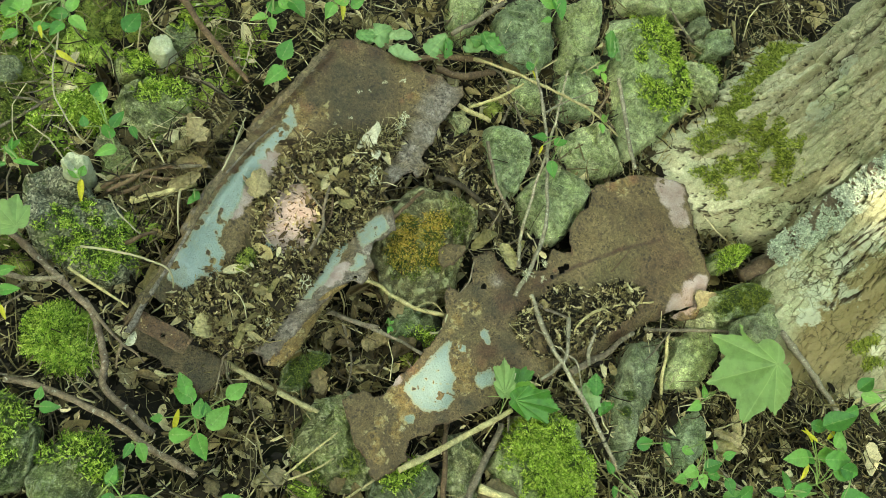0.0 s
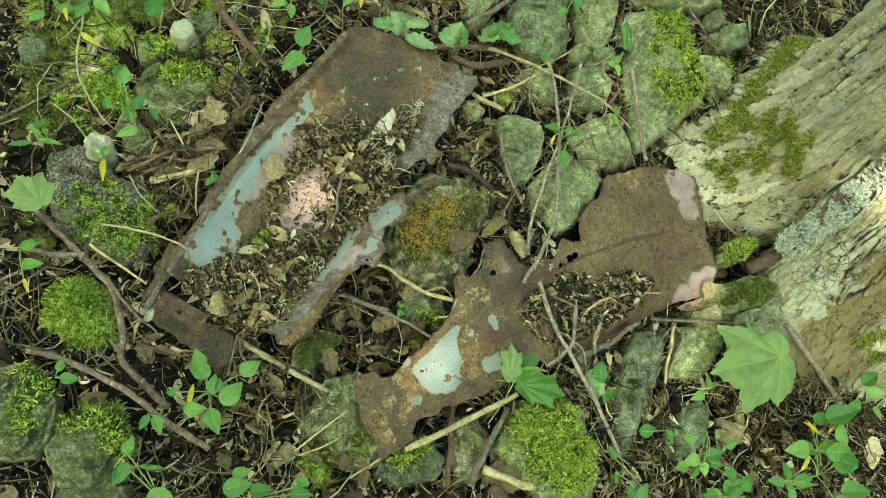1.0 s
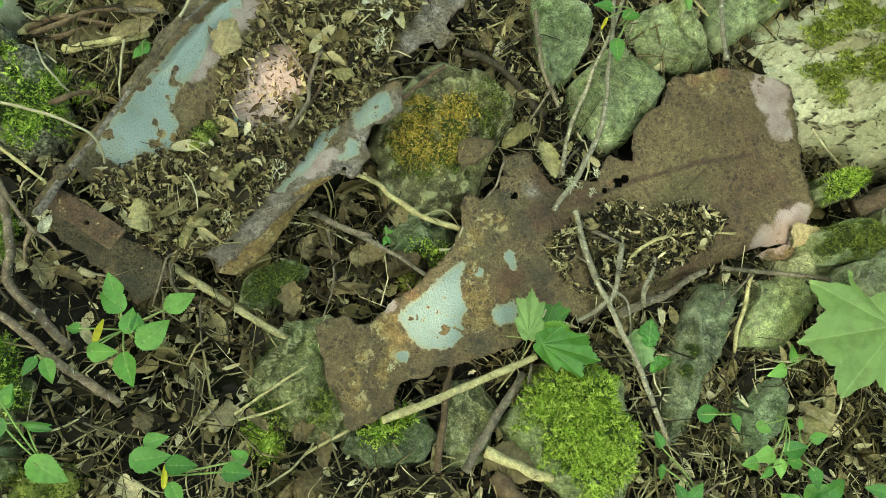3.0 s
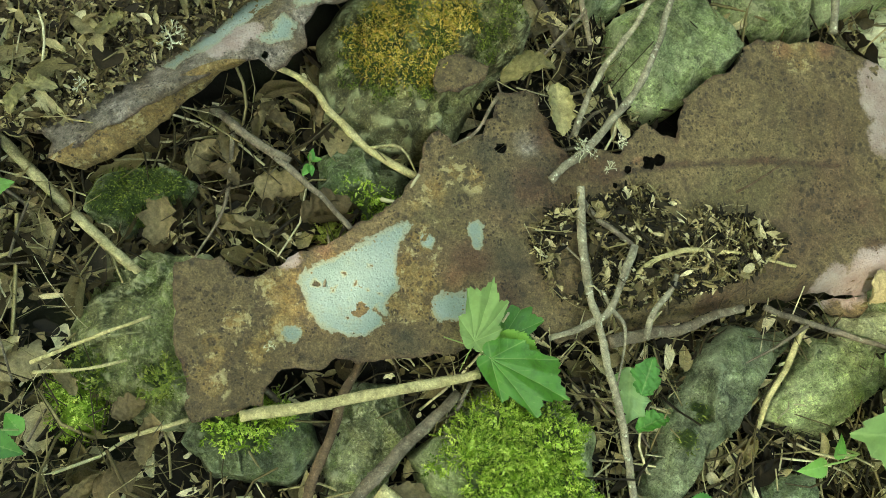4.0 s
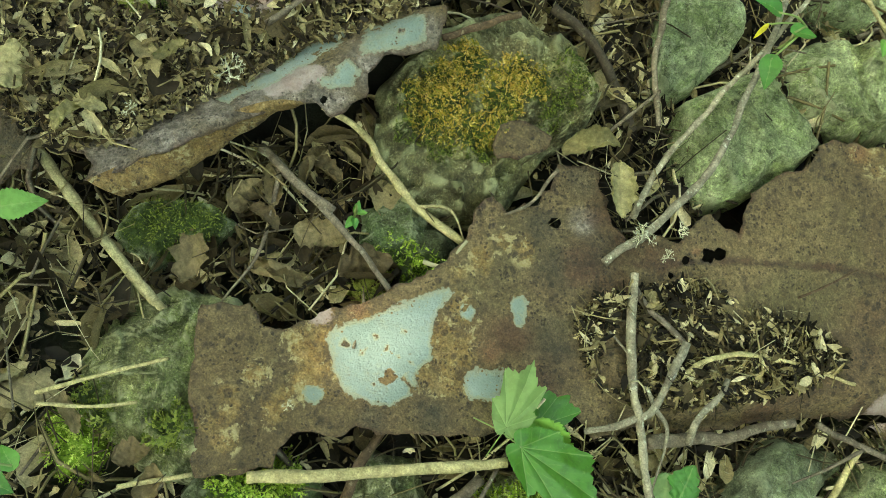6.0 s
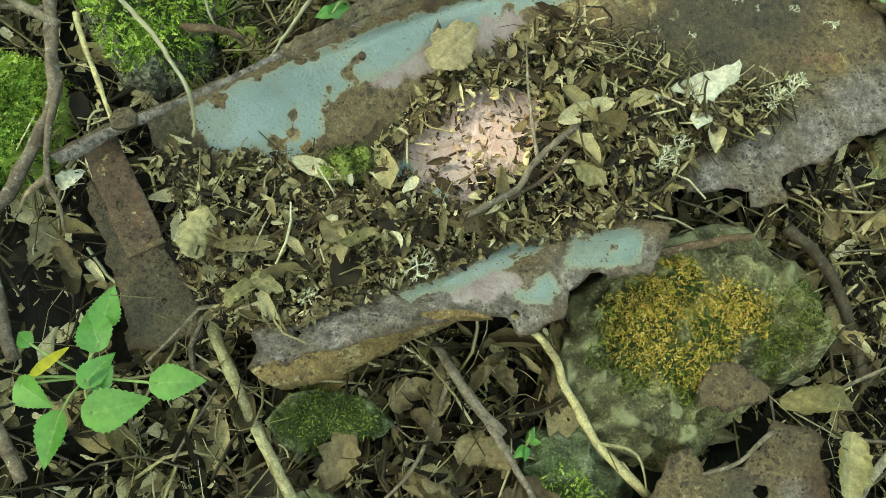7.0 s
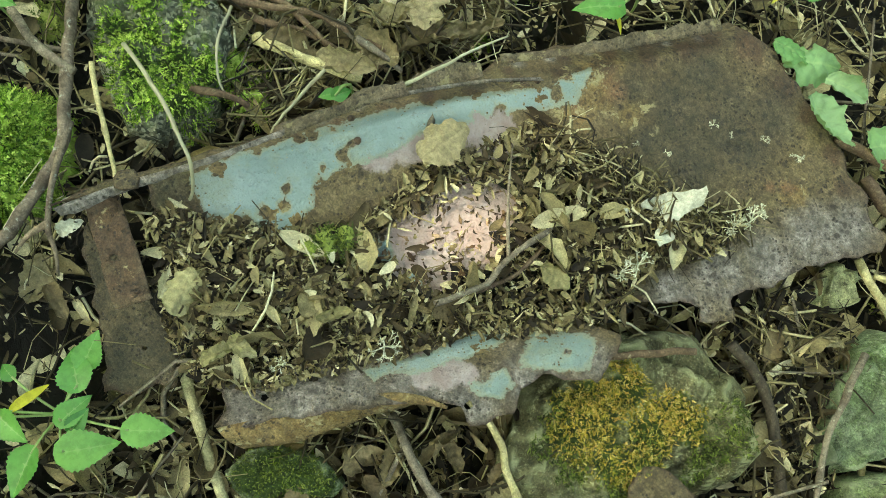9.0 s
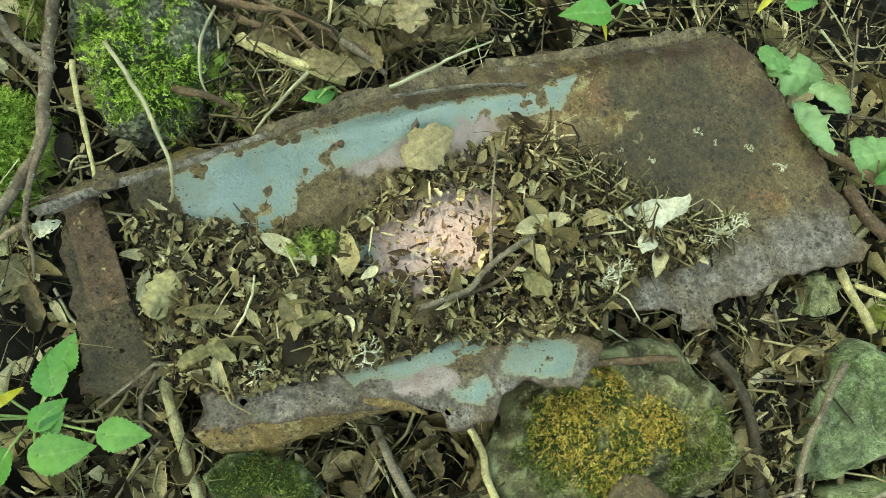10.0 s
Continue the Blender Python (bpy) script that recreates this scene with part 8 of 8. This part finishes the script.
def heap_z(x, y):
    d = min(math.dist((x, y), intersect_point_line((x, y), a, b)[0].to_2d()) if 0 <= intersect_point_line((x, y), a, b)[1] <= 1 else math.dist((x, y), a) for a, b in zip(HEAP, HEAP[1:] + HEAP[:1]))
    return tray_height(x, y) + 0.001 + min(0.011, d * 0.25) + 0.003 * noise.noise((x * 30, y * 30, 6))


def bare(x, y):
    return max(0.0, max(1 - math.dist((x, y), c[:2]) / c[2] for c in HEAP_GAPS))


HEAP_GAPS = [(-0.253, 0.037, 0.045), (-0.266, -0.01, 0.034), (-0.236, 0.067, 0.029), (-0.241, -0.01, 0.03), (-0.223, 0.032, 0.028)]
box = (min(p[0] for p in HEAP), min(p[1] for p in HEAP), max(p[0] for p in HEAP), max(p[1] for p in HEAP))
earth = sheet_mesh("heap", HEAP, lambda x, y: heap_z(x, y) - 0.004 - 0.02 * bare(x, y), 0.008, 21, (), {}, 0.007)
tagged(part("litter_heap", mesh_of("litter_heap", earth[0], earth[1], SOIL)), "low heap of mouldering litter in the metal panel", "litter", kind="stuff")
def on_heap(x, y, rng):
    return inside(x, y, HEAP) and (rng.random() > bare(x, y) * 2.0 or rng.random() < 0.12)


scatter("leaf_litter", 6500, box, crumb(0.004, 0.012), heap_z, HEAPED, 5, "brown leaf crumbs heaped in the metal panel", False, on_heap, 0.5)
scatter("leaf_litter", 4200, box, leaflet(0.007, 0.02, (0.22, 0.5)), heap_z, HEAPED, 62, "small narrow dead leaves heaped in the metal panel", False, on_heap, 0.6)
scatter("leaf_crumbs", 15000, box, crumb(0.002, 0.007), heap_z, HEAPED, 13, "fine crumbs of rotted leaves in the tray", False, on_heap, 0.5)
scatter("leaf_litter", 170, box, leaflet(0.026, 0.05, (0.35, 0.6), 12, 4, 1.8), heap_z, HEAPED, 6, "curled dead leaves heaped in the metal panel", False, on_heap, 0.6)
scatter("dry_stalks", 620, box, straw(0.012, 0.055, 0.0006), lambda x, y: heap_z(x, y) + 0.003, STRAW, 7, "dry stalks on the heap in the panel", False, on_heap, 0.4)
def in_gap(x, y, rng):
    return inside(x, y, HEAP) and rng.random() < bare(x, y) * 1.4


scatter("leaf_crumbs", 2600, box, crumb(0.003, 0.011), lambda x, y: heap_z(x, y) - 0.003 - 0.012 * bare(x, y), RUSSET, 72, "russet crumbs of rotted leaves on the pink, fleck-tinted paint", False, in_gap, 0.3)
scatter("dry_stalks", 260, box, straw(0.01, 0.045, 0.0005), lambda x, y: heap_z(x, y) - 0.003 - 0.01 * bare(x, y), RUSSET, 73, "fine russet stalks on the pink, fleck-tinted paint", False, in_gap, 0.5)
FRINGE = [(-0.252, 0.157), (-0.213, 0.171), (-0.138, 0.19), (-0.071, 0.221), (-0.074, 0.183), (-0.133, 0.146), (-0.221, 0.135)]
box_4 = (min(p[0] for p in FRINGE), min(p[1] for p in FRINGE), max(p[0] for p in FRINGE), max(p[1] for p in FRINGE))
def on_fringe(x, y, rng):
    return inside(x, y, FRINGE)


scatter("dry_stalks", 650, box_4, straw(0.015, 0.05, 0.0008), lambda x, y: tray_height(x, y) + 0.008, STRAW, 19, "dry stalks at the edge of the heap in the tray", False, on_fringe, 0.6)
HEAP_2 = [(0.117, -0.133), (0.126, -0.102), (0.148, -0.082), (0.174, -0.071), (0.202, -0.048), (0.252, -0.05), (0.317, -0.036), (0.359, -0.048), (0.338, -0.086), (0.297, -0.119), (0.247, -0.152), (0.196, -0.174), (0.15, -0.174)]
box_2 = (min(p[0] for p in HEAP_2), min(p[1] for p in HEAP_2), max(p[0] for p in HEAP_2), max(p[1] for p in HEAP_2))
def on_plate(x, y, rng):
    return inside(x, y, HEAP_2) and rng.random() < 0.75 + 1.3 * noise.noise((x * 22, y * 22, 1.0))


scatter("leaf_litter", 1500, box_2, leaflet(0.008, 0.022, (0.22, 0.45)), lambda x, y: plate_height(x, y) + 0.004, LITTER, 63, "small narrow dead leaves on the torn sheet", False, on_plate, 0.5)
scatter("leaf_litter", 4500, box_2, crumb(0.004, 0.012), lambda x, y: plate_height(x, y) + 0.002, LITTER, 8, "brown leaf crumbs lying on the torn sheet", False, on_plate, 0.4)
scatter("leaf_crumbs", 6000, box_2, crumb(0.002, 0.007), lambda x, y: plate_height(x, y) + 0.002, LITTER, 14, "fine crumbs of rotted leaves on the torn sheet", False, on_plate, 0.3)
scatter("dry_stalks", 420, box_2, straw(0.01, 0.05, 0.0005), lambda x, y: plate_height(x, y) + 0.006, STRAW, 9, "dry stalks lying on the torn sheet", False, on_plate, 0.4)
